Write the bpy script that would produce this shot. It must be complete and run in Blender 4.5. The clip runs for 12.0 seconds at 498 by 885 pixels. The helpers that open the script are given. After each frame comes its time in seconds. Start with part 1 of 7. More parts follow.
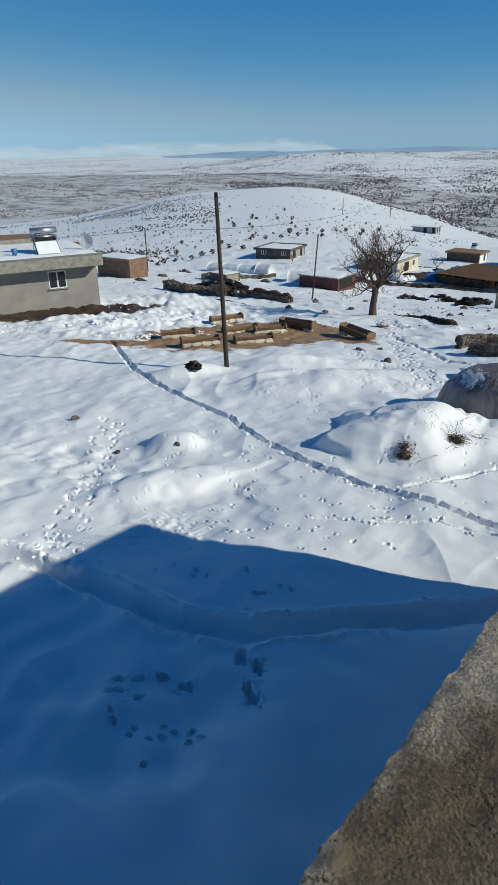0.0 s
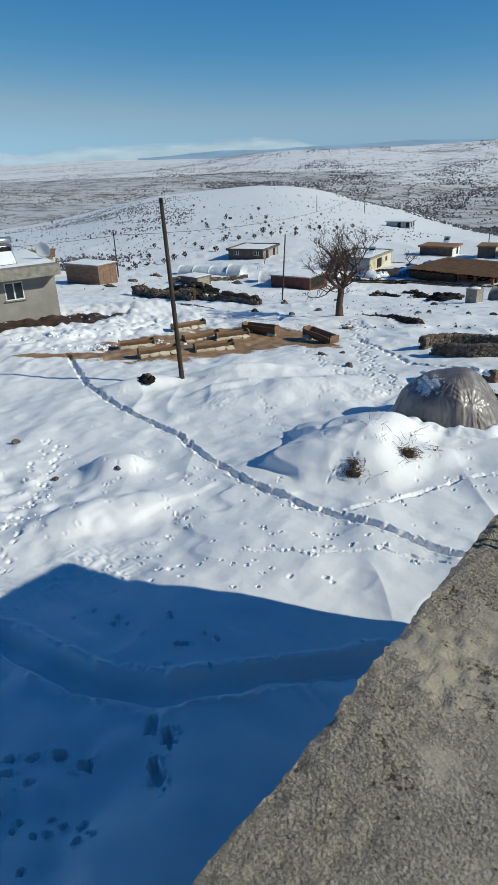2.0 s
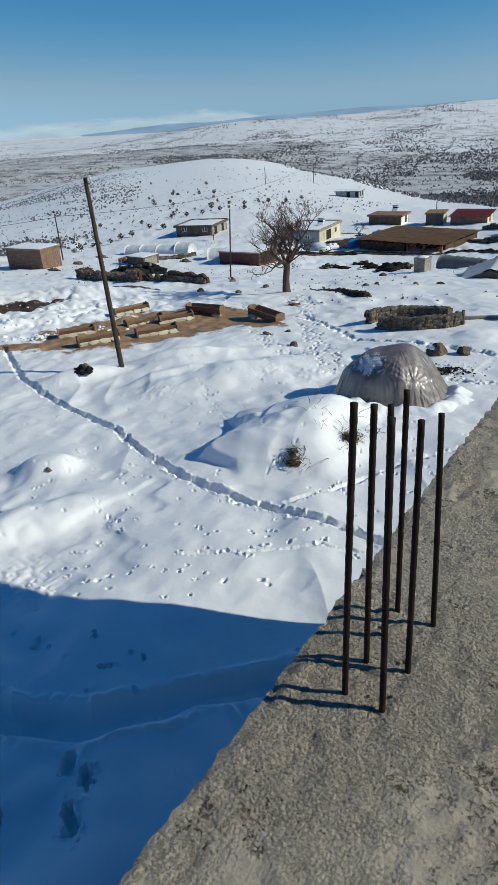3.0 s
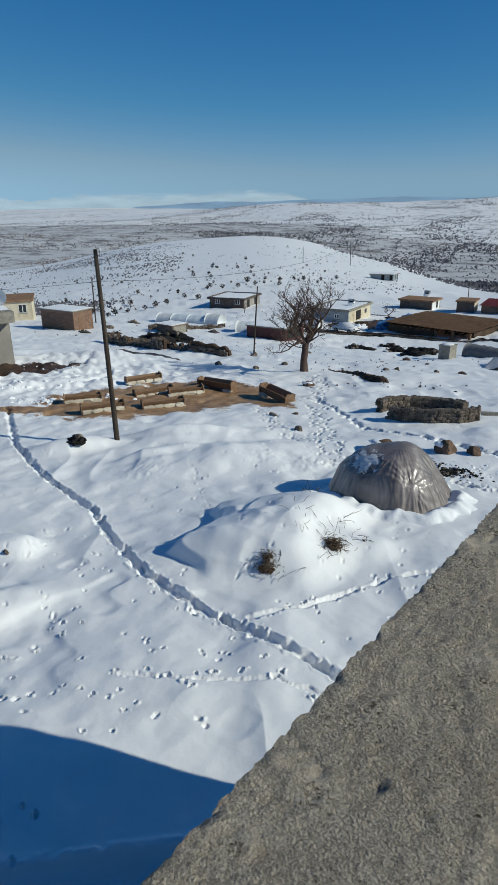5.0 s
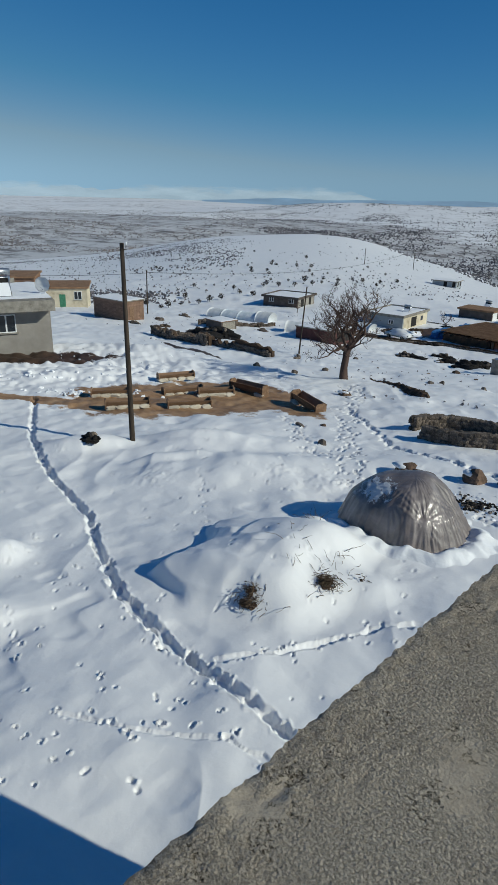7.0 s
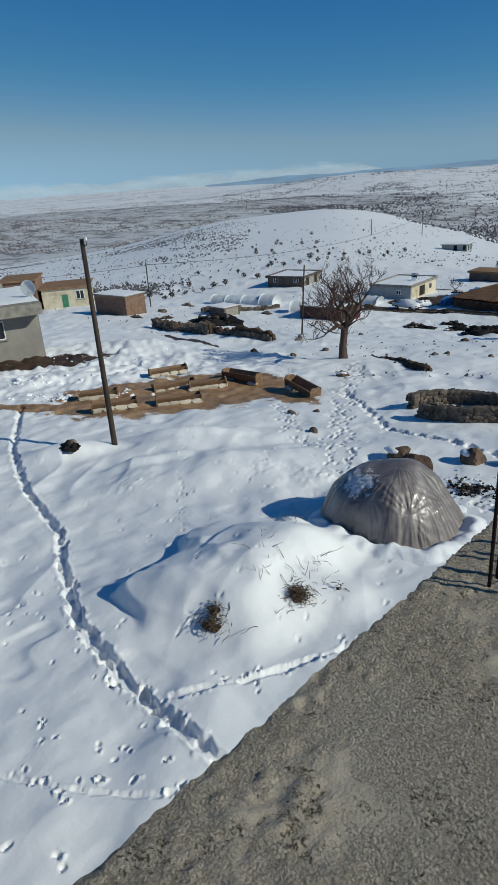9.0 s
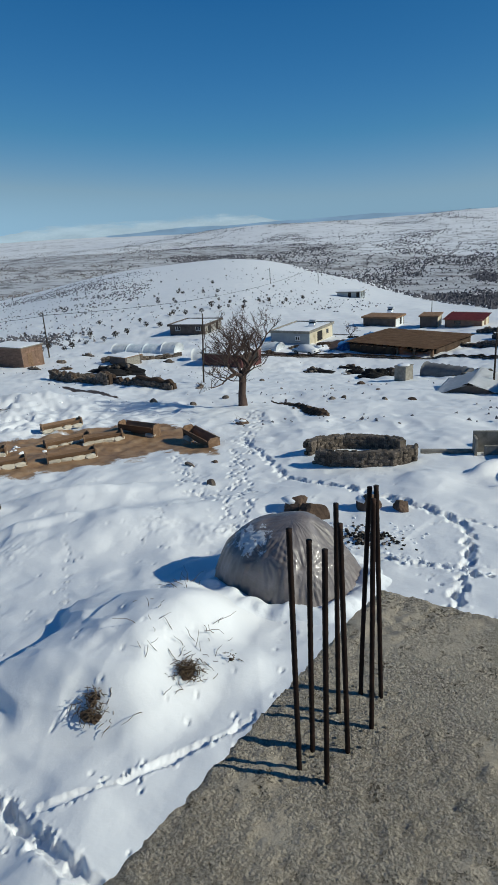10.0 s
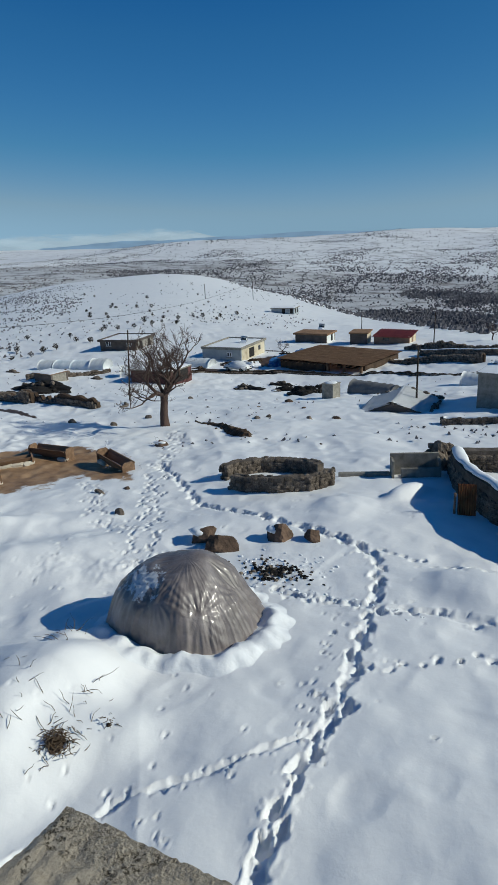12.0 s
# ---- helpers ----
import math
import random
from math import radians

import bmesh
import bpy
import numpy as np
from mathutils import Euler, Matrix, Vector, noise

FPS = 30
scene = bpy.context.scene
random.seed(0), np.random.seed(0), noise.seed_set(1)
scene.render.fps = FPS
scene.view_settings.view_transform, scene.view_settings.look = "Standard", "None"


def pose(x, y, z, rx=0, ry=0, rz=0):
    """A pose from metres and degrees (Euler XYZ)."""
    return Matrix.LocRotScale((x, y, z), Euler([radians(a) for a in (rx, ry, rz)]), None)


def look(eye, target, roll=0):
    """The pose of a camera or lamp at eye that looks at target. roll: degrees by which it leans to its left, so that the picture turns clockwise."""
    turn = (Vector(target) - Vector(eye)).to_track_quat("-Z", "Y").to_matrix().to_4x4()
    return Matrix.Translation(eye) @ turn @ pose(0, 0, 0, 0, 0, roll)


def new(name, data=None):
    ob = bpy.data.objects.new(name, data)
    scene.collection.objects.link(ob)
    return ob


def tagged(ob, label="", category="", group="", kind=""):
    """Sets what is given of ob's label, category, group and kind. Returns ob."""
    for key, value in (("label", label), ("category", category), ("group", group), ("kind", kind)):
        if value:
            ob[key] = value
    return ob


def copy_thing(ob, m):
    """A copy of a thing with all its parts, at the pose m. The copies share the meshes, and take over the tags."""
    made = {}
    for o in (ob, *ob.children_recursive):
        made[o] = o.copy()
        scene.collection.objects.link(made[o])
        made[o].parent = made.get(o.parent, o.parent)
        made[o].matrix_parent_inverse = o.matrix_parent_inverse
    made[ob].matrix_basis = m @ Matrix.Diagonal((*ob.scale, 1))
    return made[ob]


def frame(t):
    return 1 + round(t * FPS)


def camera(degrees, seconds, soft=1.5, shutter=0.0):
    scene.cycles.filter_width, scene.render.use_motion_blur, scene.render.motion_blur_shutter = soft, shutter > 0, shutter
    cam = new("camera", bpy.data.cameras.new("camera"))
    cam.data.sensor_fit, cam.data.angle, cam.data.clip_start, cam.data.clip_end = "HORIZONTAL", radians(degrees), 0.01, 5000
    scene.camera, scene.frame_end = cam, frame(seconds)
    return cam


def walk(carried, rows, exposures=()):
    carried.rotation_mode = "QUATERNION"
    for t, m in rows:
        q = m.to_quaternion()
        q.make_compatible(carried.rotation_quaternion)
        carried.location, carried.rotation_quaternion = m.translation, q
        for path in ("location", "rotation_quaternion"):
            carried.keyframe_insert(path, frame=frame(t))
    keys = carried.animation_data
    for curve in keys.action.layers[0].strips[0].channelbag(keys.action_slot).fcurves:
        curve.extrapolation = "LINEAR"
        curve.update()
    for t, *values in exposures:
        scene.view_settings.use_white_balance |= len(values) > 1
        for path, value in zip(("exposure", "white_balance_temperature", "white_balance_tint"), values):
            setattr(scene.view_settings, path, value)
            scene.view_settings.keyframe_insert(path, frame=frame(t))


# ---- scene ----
cam = camera(42.4, 12.0)
PATH = [
    (0, (1.589, -12.136, 1.813), (0.298, -10.854, 0.982), -1.0),
    (0.5, (1.705, -11.85, 1.955), (0.345, -10.618, 1.162), 1.7),
    (1, (1.53, -11.25, 1.844), (0.228, -9.974, 1.022), 0.7),
    (1.5, (1.549, -10.762, 1.837), (0.298, -9.44, 1.007), -3.8),
    (2, (1.631, -10.382, 1.868), (0.37, -9.072, 1.034), -2.8),
    (2.5, (1.569, -9.907, 1.777), (0.46, -8.563, 0.795), -0.4),
    (2.7, (1.623, -9.634, 1.823), (0.511, -8.266, 0.878), -3.2),
    (4.3, (1.496, -7.977, 1.849), (0.243, -6.601, 1.115), -4.3),
    (4.5, (1.543, -7.861, 1.928), (0.25, -6.503, 1.234), -2.7),
    (5, (1.532, -7.259, 1.839), (0.265, -5.884, 1.131), -1.2),
    (5.5, (1.497, -6.797, 1.924), (0.281, -5.355, 1.26), -0.5),
    (6, (1.598, -6.32, 1.965), (0.243, -4.974, 1.372), -0.2),
    (6.5, (1.536, -5.88, 1.885), (0.174, -4.569, 1.229), 0.3),
    (6.7, (1.483, -5.693, 1.904), (0.108, -4.421, 1.201), 1.6),
    (8.3, (1.47, -4.06, 1.78), (0.094, -2.801, 1.057), -1.7),
    (8.5, (1.438, -3.835, 1.726), (0.066, -2.551, 1.042), -5.4),
    (9, (1.443, -3.421, 1.773), (0.031, -2.228, 1.01), -4.2),
    (9.5, (1.282, -2.939, 1.736), (0.001, -1.599, 0.984), -0.54),
    (10, (1.309, -2.443, 1.733), (0.065, -1.018, 1.083), -3.87),
    (10.5, (1.342, -1.962, 1.759), (0.134, -0.525, 1.07), -3.63),
    (11, (1.336, -1.624, 1.818), (0.35, -0.026, 1.13), -0.94),
    (11.5, (1.418, -1.248, 1.826), (0.341, 0.309, 1.183), -4.9),
    (12, (1.431, -0.956, 1.73), (0.33, 0.596, 1.112), -2.7),
]
walk(cam, [(t, look(eye, target, roll)) for t, eye, target, roll in PATH],
     exposures=[(0, 0.08, 6700, 3.0), (0.5, 0.02, 6700, 3.0), (1, 0.14, 6700, 3.0), (2.5, 0.1, 6700, 3.0), (4.5, 0.1, 6700, 3.0), (5, -0.06, 6600, 3.0), (5.5, -0.10, 6650, 3.0), (8.5, -0.27, 6600, 3.0), (9.5, -0.08, 6600, 3.0), (10.5, -0.06, 6600, 3.0), (12, -0.12, 6600, 3.0)])

# ---- light ----
SUN_AZ, SUN_EL = 64.2, 30.4      # degrees to the right of +y, and up
world = bpy.data.worlds.new("winter_sky")
scene.world = world
world.use_nodes = True
wn = world.node_tree.nodes
sky = wn.new("ShaderNodeTexSky")
sky.sky_type = 'NISHITA'
sky.sun_disc = False
sky.sun_elevation = radians(SUN_EL)
sky.sun_rotation = radians(SUN_AZ)
sky.altitude = 900
sky.air_density = 1.0
sky.dust_density = 0.0
sky.ozone_density = 6.0
wn["Background"].inputs["Strength"].default_value = 0.063
# cold winter air: deep blue overhead, pale haze (no yellow) where the sky is bright
split = wn.new("ShaderNodeSeparateColor")
world.node_tree.links.new(sky.outputs[0], split.inputs[0])
level = wn.new("ShaderNodeMath")
level.operation = 'MULTIPLY'
level.inputs[1].default_value = 0.1
world.node_tree.links.new(split.outputs[1], level.inputs[0])
tint = wn.new("ShaderNodeValToRGB")
tint.color_ramp.elements.new(0.3)
tint.color_ramp.elements.new(0.5)
for el, (pos_, rgb) in zip(tint.color_ramp.elements, ((0.14, (0.04, 0.82, 3.0)), (0.22, (0.17, 0.98, 2.6)), (0.38, (0.30, 1.0, 1.95)), (0.56, (0.63, 1.04, 1.47)))):
    el.position, el.color = pos_, (*rgb, 1)
world.node_tree.links.new(level.outputs[0], tint.inputs[0])
graded = wn.new("ShaderNodeVectorMath")
graded.operation = 'SCALE'
world.node_tree.links.new(tint.outputs[0], graded.inputs[0])
world.node_tree.links.new(split.outputs[1], graded.inputs["Scale"])
world.node_tree.links.new(graded.outputs[0], wn["Background"].inputs["Color"])

sun_data = bpy.data.lights.new("sun", "SUN")
sun_data.energy = 3.6
sun_data.angle = radians(0.53)
sun_data.color = (1.0, 0.975, 0.88)
sun = new("sun", sun_data)
sdir = Vector((math.sin(radians(SUN_AZ)) * math.cos(radians(SUN_EL)), math.cos(radians(SUN_AZ)) * math.cos(radians(SUN_EL)), math.sin(radians(SUN_EL))))
sun.matrix_world = look(sdir * 60, (0, 0, 0))


# ---- materials ----
def mat(name, colours, scale=4.0, detail=6.0, rough=0.8, metal=0.0, bump=0.3, bump_scale=30.0, dist=0.01, vary=0.0, spec=0.3, stretch=(1, 1, 1)):
    """A surface with a large and a fine variation: colours is a list of (position, rgb)."""
    m = bpy.data.materials.new(name)
    m.use_nodes = True
    nt, n = m.node_tree, m.node_tree.nodes
    b = n["Principled BSDF"]
    tc = n.new("ShaderNodeTexCoord")
    mp = n.new("ShaderNodeMapping")
    mp.inputs["Scale"].default_value = stretch
    nt.links.new(tc.outputs["Object"], mp.inputs["Vector"])
    no = n.new("ShaderNodeTexNoise")
    no.inputs["Scale"].default_value, no.inputs["Detail"].default_value, no.inputs["Roughness"].default_value = scale, detail, 0.62
    nt.links.new(mp.outputs[0], no.inputs["Vector"])
    ramp = n.new("ShaderNodeValToRGB")
    els = ramp.color_ramp.elements
    while len(els) < len(colours):
        els.new(0.5)
    for e, (p, c) in zip(els, colours):
        e.position, e.color = p, (*c, 1)
    nt.links.new(no.outputs["Fac"], ramp.inputs[0])
    col = ramp.outputs[0]
    if vary:
        oi = n.new("ShaderNodeObjectInfo")
        hs = n.new("ShaderNodeHueSaturation")
        mr = n.new("ShaderNodeMapRange")
        mr.inputs["To Min"].default_value, mr.inputs["To Max"].default_value = 1 - vary, 1 + vary
        nt.links.new(oi.outputs["Random"], mr.inputs["Value"])
        nt.links.new(mr.outputs[0], hs.inputs["Value"])
        nt.links.new(col, hs.inputs["Color"])
        col = hs.outputs[0]
    nt.links.new(col, b.inputs["Base Color"])
    b.inputs["Roughness"].default_value, b.inputs["Metallic"].default_value = rough, metal
    b.inputs["Specular IOR Level"].default_value = spec
    if bump:
        n2 = n.new("ShaderNodeTexNoise")
        n2.inputs["Scale"].default_value, n2.inputs["Detail"].default_value = bump_scale, 5.0
        nt.links.new(mp.outputs[0], n2.inputs["Vector"])
        bp = n.new("ShaderNodeBump")
        bp.inputs["Strength"].default_value, bp.inputs["Distance"].default_value = bump, dist
        nt.links.new(n2.outputs["Fac"], bp.inputs["Height"])
        nt.links.new(bp.outputs[0], b.inputs["Normal"])
    return m


M_snowcap = mat("snow_cap", [(0.3, (0.80, 0.82, 0.85)), (0.7, (0.88, 0.89, 0.90))], 2.0, rough=0.75, bump=0.5, bump_scale=6, dist=0.04)
M_conc = mat("raw_concrete", [(0.3, (0.17, 0.155, 0.13)), (0.5, (0.27, 0.25, 0.215)), (0.72, (0.36, 0.335, 0.29))], 3.0, 10, 0.92, bump=0.9, bump_scale=55, dist=0.02)
M_render = mat("grey_render", [(0.3, (0.24, 0.22, 0.20)), (0.7, (0.34, 0.32, 0.29))], 0.8, 8, 0.9, bump=0.3, bump_scale=12)
M_plaster = mat("pale_plaster", [(0.3, (0.36, 0.29, 0.20)), (0.48, (0.58, 0.51, 0.38)), (0.7, (0.66, 0.60, 0.47))], 0.7, 8, 0.9, bump=0.3, bump_scale=10)
M_white = mat("white_wash", [(0.3, (0.62, 0.64, 0.64)), (0.7, (0.78, 0.79, 0.78))], 0.7, 8, 0.85, bump=0.2, bump_scale=8)
M_stone = mat("basalt_stone", [(0.3, (0.06, 0.048, 0.039)), (0.52, (0.16, 0.128, 0.102)), (0.75, (0.31, 0.255, 0.205))], 3.0, 8, 0.9, bump=0.8, bump_scale=14, dist=0.05, vary=0.45)
M_earth = mat("wet_earth", [(0.3, (0.035, 0.022, 0.015)), (0.7, (0.11, 0.07, 0.045))], 1.5, 8, 0.9, bump=0.8, bump_scale=9, dist=0.06)
M_brick = mat("adobe_brick", [(0.3, (0.16, 0.095, 0.066)), (0.7, (0.28, 0.18, 0.13))], 1.0, 8, 0.9, bump=0.4, bump_scale=10, vary=0.2)
M_earthroof = mat("earth_roof", [(0.3, (0.17, 0.095, 0.055)), (0.6, (0.30, 0.18, 0.105)), (0.8, (0.42, 0.28, 0.17))], 0.9, 8, 0.95, bump=0.6, bump_scale=5, dist=0.08, stretch=(1, 3, 1))
M_wood = mat("weathered_wood", [(0.3, (0.12, 0.07, 0.042)), (0.55, (0.23, 0.14, 0.085)), (0.8, (0.36, 0.25, 0.165))], 2.5, 8, 0.75, bump=0.4, bump_scale=20, vary=0.2, stretch=(0.25, 2, 2))
M_pole = mat("tarred_wood_pole", [(0.3, (0.022, 0.016, 0.012)), (0.7, (0.075, 0.055, 0.04))], 3.0, 8, 0.8, bump=0.4, bump_scale=20, stretch=(2, 2, 0.2))
M_bark = mat("grey_bark", [(0.3, (0.045, 0.028, 0.023)), (0.7, (0.13, 0.085, 0.068))], 3.0, 8, 0.9, bump=0.8, bump_scale=18, dist=0.03, stretch=(1, 1, 0.3))
M_rust = mat("rusty_steel_bar", [(0.3, (0.014, 0.009, 0.008)), (0.6, (0.032, 0.018, 0.014)), (0.8, (0.085, 0.042, 0.028))], 14.0, 6, 0.75, 0.5, 0.4, 90, 0.004)
M_tin = mat("rusty_tin", [(0.3, (0.16, 0.05, 0.02)), (0.7, (0.36, 0.15, 0.06))], 3.0, 6, 0.7, 0.3, 0.3, 20)
M_redroof = mat("red_sheet_roof", [(0.3, (0.17, 0.03, 0.03)), (0.7, (0.28, 0.06, 0.055))], 2.0, 6, 0.5, 0.0, 0.2, 8)
M_maroon = mat("maroon_sheet", [(0.3, (0.06, 0.022, 0.02)), (0.7, (0.14, 0.05, 0.045))], 2.0, 6, 0.6, 0.0, 0.2, 8)
M_tarpw = mat("white_tarpaulin", [(0.3, (0.55, 0.57, 0.58)), (0.7, (0.75, 0.77, 0.78))], 1.2, 6, 0.6, bump=0.5, bump_scale=3, dist=0.05)
M_tarpb = mat("blue_tarpaulin", [(0.3, (0.03, 0.12, 0.32)), (0.7, (0.07, 0.24, 0.50))], 2.0, 6, 0.45, bump=0.5, bump_scale=5, dist=0.05)
M_black = mat("black_manure", [(0.3, (0.006, 0.0055, 0.005)), (0.7, (0.022, 0.019, 0.017))], 2.5, 8, 0.95, bump=0.8, bump_scale=8, dist=0.08)
# Near-black: shade painted across openings; also the solar collector's own black.
M_dark = mat("opening_shade_and_collector", [(0.3, (0.012, 0.011, 0.011)), (0.7, (0.03, 0.028, 0.026))], 2.0, 3, 0.9, bump=0)
# Dark mud; on the grey hut's sunless front it carries painted shade.
M_darkwall = mat("dark_mud_and_painted_shade", [(0.3, (0.07, 0.055, 0.048)), (0.7, (0.15, 0.125, 0.11))], 0.8, 8, 0.95, bump=0.3, bump_scale=8)
M_paleblock = mat("pale_limestone", [(0.3, (0.42, 0.36, 0.28)), (0.7, (0.66, 0.60, 0.50))], 2.0, 6, 0.9, bump=0.4, bump_scale=10)
M_frame = mat("white_window_frame", [(0.3, (0.72, 0.73, 0.74)), (0.7, (0.8, 0.8, 0.8))], 2.0, 3, 0.4, bump=0)
M_metal = mat("galvanised_metal", [(0.3, (0.42, 0.44, 0.46)), (0.7, (0.62, 0.63, 0.64))], 3.0, 4, 0.35, 0.9, 0.1, 20)
M_glass = mat("dark_window_glass", [(0.3, (0.01, 0.014, 0.018)), (0.7, (0.02, 0.026, 0.032))], 2.0, 3, 0.08, bump=0, spec=0.6)
M_twig = mat("dry_brushwood", [(0.3, (0.05, 0.032, 0.02)), (0.7, (0.16, 0.11, 0.07))], 6.0, 4, 0.9, bump=0.3, bump_scale=40)
M_bush = mat("dark_scrub", [(0.3, (0.028, 0.024, 0.02)), (0.7, (0.075, 0.062, 0.05))], 0.4, 4, 0.95, bump=0)
# Far scrub greyed and lightened: distance haze put into the colour.
M_hazewood = mat("leafless_wood_painted_haze", [(0.3, (0.085, 0.083, 0.095)), (0.7, (0.18, 0.172, 0.185))], 0.02, 4, 0.95, bump=0)
M_plainhaze = mat("plain_scrub_painted_haze", [(0.3, (0.14, 0.12, 0.115)), (0.7, (0.27, 0.24, 0.23))], 0.02, 4, 0.95, bump=0)
# Pale wall wash with blue-grey shade put into its colour.
M_greyshade = mat("pale_wash_painted_shade", [(0.3, (0.24, 0.27, 0.29)), (0.7, (0.36, 0.39, 0.41))], 0.7, 8, 0.85, bump=0.2, bump_scale=8)
M_green = mat("faded_green_door", [(0.3, (0.04, 0.16, 0.09)), (0.7, (0.08, 0.26, 0.16))], 2.0, 4, 0.6, bump=0.1)
M_rubber = mat("black_rubber", [(0.3, (0.012, 0.012, 0.012)), (0.7, (0.03, 0.03, 0.03))], 6.0, 3, 0.8, bump=0.1)
M_car = mat("white_car_paint", [(0.3, (0.70, 0.71, 0.72)), (0.7, (0.8, 0.8, 0.8))], 1.0, 3, 0.25, bump=0, spec=0.5)
M_lamp_red = mat("red_lens", [(0.3, (0.35, 0.02, 0.02)), (0.7, (0.45, 0.03, 0.03))], 2.0, 2, 0.3, bump=0)


# ---- ground ----
def lattice(ix, iy, seed):
    h = (ix.astype(np.int64) * 374761393 + iy.astype(np.int64) * 668265263 + seed * 1442695041) & 0x7FFFFFFF
    h = ((h ^ (h >> 13)) * 1274126177) & 0x7FFFFFFF
    return ((h ^ (h >> 16)) & 0xFFFF) / 65535.0


def vnoise(x, y, size, seed):
    """Smooth value noise of a given cell size in metres, -1 to 1."""
    x, y = x / size, y / size
    ix, iy = np.floor(x), np.floor(y)
    fx, fy = x - ix, y - iy
    fx, fy = fx * fx * fx * (fx * (fx * 6 - 15) + 10), fy * fy * fy * (fy * (fy * 6 - 15) + 10)
    a, b = lattice(ix, iy, seed), lattice(ix + 1, iy, seed)
    c, d = lattice(ix, iy + 1, seed), lattice(ix + 1, iy + 1, seed)
    return ((a + (b - a) * fx) * (1 - fy) + (c + (d - c) * fx) * fy) * 2 - 1


HUB = (1.4, -6.0)
AZ = [-40, 5, 13, 18, 25, 30.5, 33, 36, 39, 43, 52, 60, 66, 80, 130]
CREST_R = [130, 130, 130, 150, 230, 330, 390, 440, 500, 520, 520, 520, 520, 520, 400]
CREST_D = [8.6, 8.7, 8.5, 7.9, 7.0, 5.4, 4.5, 3.9, 2.95, 2.8, 3.3, 4.8, 5.3, 5.8, 5.8]
AZ_FINE = np.arange(-60.0, 150.0, 1.0)
KERNEL = np.exp(-(np.arange(-8, 9) / 3.2) ** 2)
KERNEL /= KERNEL.sum()
CREST_R = np.convolve(np.pad(np.interp(AZ_FINE, AZ, CREST_R), 8, "edge"), KERNEL, "valid")
CREST_D = np.convolve(np.pad(np.interp(AZ_FINE, AZ, CREST_D), 8, "edge"), KERNEL, "valid")
AZ = AZ_FINE
FAR_R = [700, 1000, 1300, 1700, 2200, 2700, 4000, 4900]
FAR_HILL = [-97, -84, -66, -43, -15, -24, -60, -70]
FAR_PLAIN = [-60, -62, -54, -49, -48, -46, -42, -32]


def smooth(a, b, x):
    k = np.clip((x - a) / (b - a), 0, 1)
    return k * k * (3 - 2 * k)


def rise(s, u):
    """The even slope under the village: down along s, falling off on both sides of u = 0."""
    hollow = -3.0 * np.exp(-(((u - 19.1) / 30) ** 2 + ((s - 72.8) / 26) ** 2))
    left = -4 * np.log1p(np.exp(-np.clip(u, -200, 200) / 4))
    return -5.35 - 0.1 * np.clip(s, -40, 400) - 1.0 * np.tanh(u / 45) + 1.6 * np.tanh(left * 0.082 / 1.6) + hollow


def land(x, y):
    """Height of the ground without drifts and tracks."""
    x, y = np.asarray(x, float), np.asarray(y, float)
    s, u = (y - x) * 0.7071, (y + x) * 0.7071
    near = rise(s, u)
    dx, dy = x - HUB[0], y - HUB[1]
    r, az = np.hypot(dx, dy), np.degrees(np.arctan2(-dx, dy))
    rc = np.interp(az, AZ, CREST_R)
    zc = 1.8 - rc * np.tan(np.radians(np.interp(az, AZ, CREST_D)))
    r0 = np.minimum(120, rc * 0.8)
    k0 = np.clip(r0 / np.maximum(r, 1), 0, 1)
    s0, u0 = ((HUB[1] + dy * k0) - (HUB[0] + dx * k0)) * 0.7071, ((HUB[1] + dy * k0) + (HUB[0] + dx * k0)) * 0.7071
    z0 = rise(s0, u0)
    slope = z0 + (zc - z0) * np.clip((r - r0) / (rc - r0), 0, 1)
    hill, plain = np.interp(r, FAR_R, FAR_HILL), np.interp(r, FAR_R, FAR_PLAIN)
    w = smooth(36, 56, az)
    far = hill * (1 - w) + plain * w
    far = far + smooth(600, 1500, r) * (vnoise(x, y, 420, 3) * 9 + vnoise(x, y, 160, 4) * 4) * (1 - 0.6 * smooth(2000, 4500, r))
    back = smooth(1.0, 1.0 + 90 / rc, r / rc)
    out = slope * (1 - back) + np.minimum(far, zc - 12 * (1 - smooth(1.3, 2.2, r / rc)) + 400 * smooth(1.3, 2.2, r / rc)) * back
    k = smooth(0.75, 1.25, r / r0)
    return near * (1 - k) + out * k + smooth(150, 400, r) * vnoise(x, y, 70, 9) * 1.2 * (1 - back)


def ground(x, y):
    return float(land(x, y) + drift(x, y))


def bump_at(x, y, cx, cy, h, a, b, turn):
    c, s_ = math.cos(radians(turn)), math.sin(radians(turn))
    px, py = (x - cx) * c + (y - cy) * s_, -(x - cx) * s_ + (y - cy) * c
    q = (px / a) ** 2 + (py / b) ** 2
    return h * np.exp(-q ** (1.0 if a > 4 else 1.6))


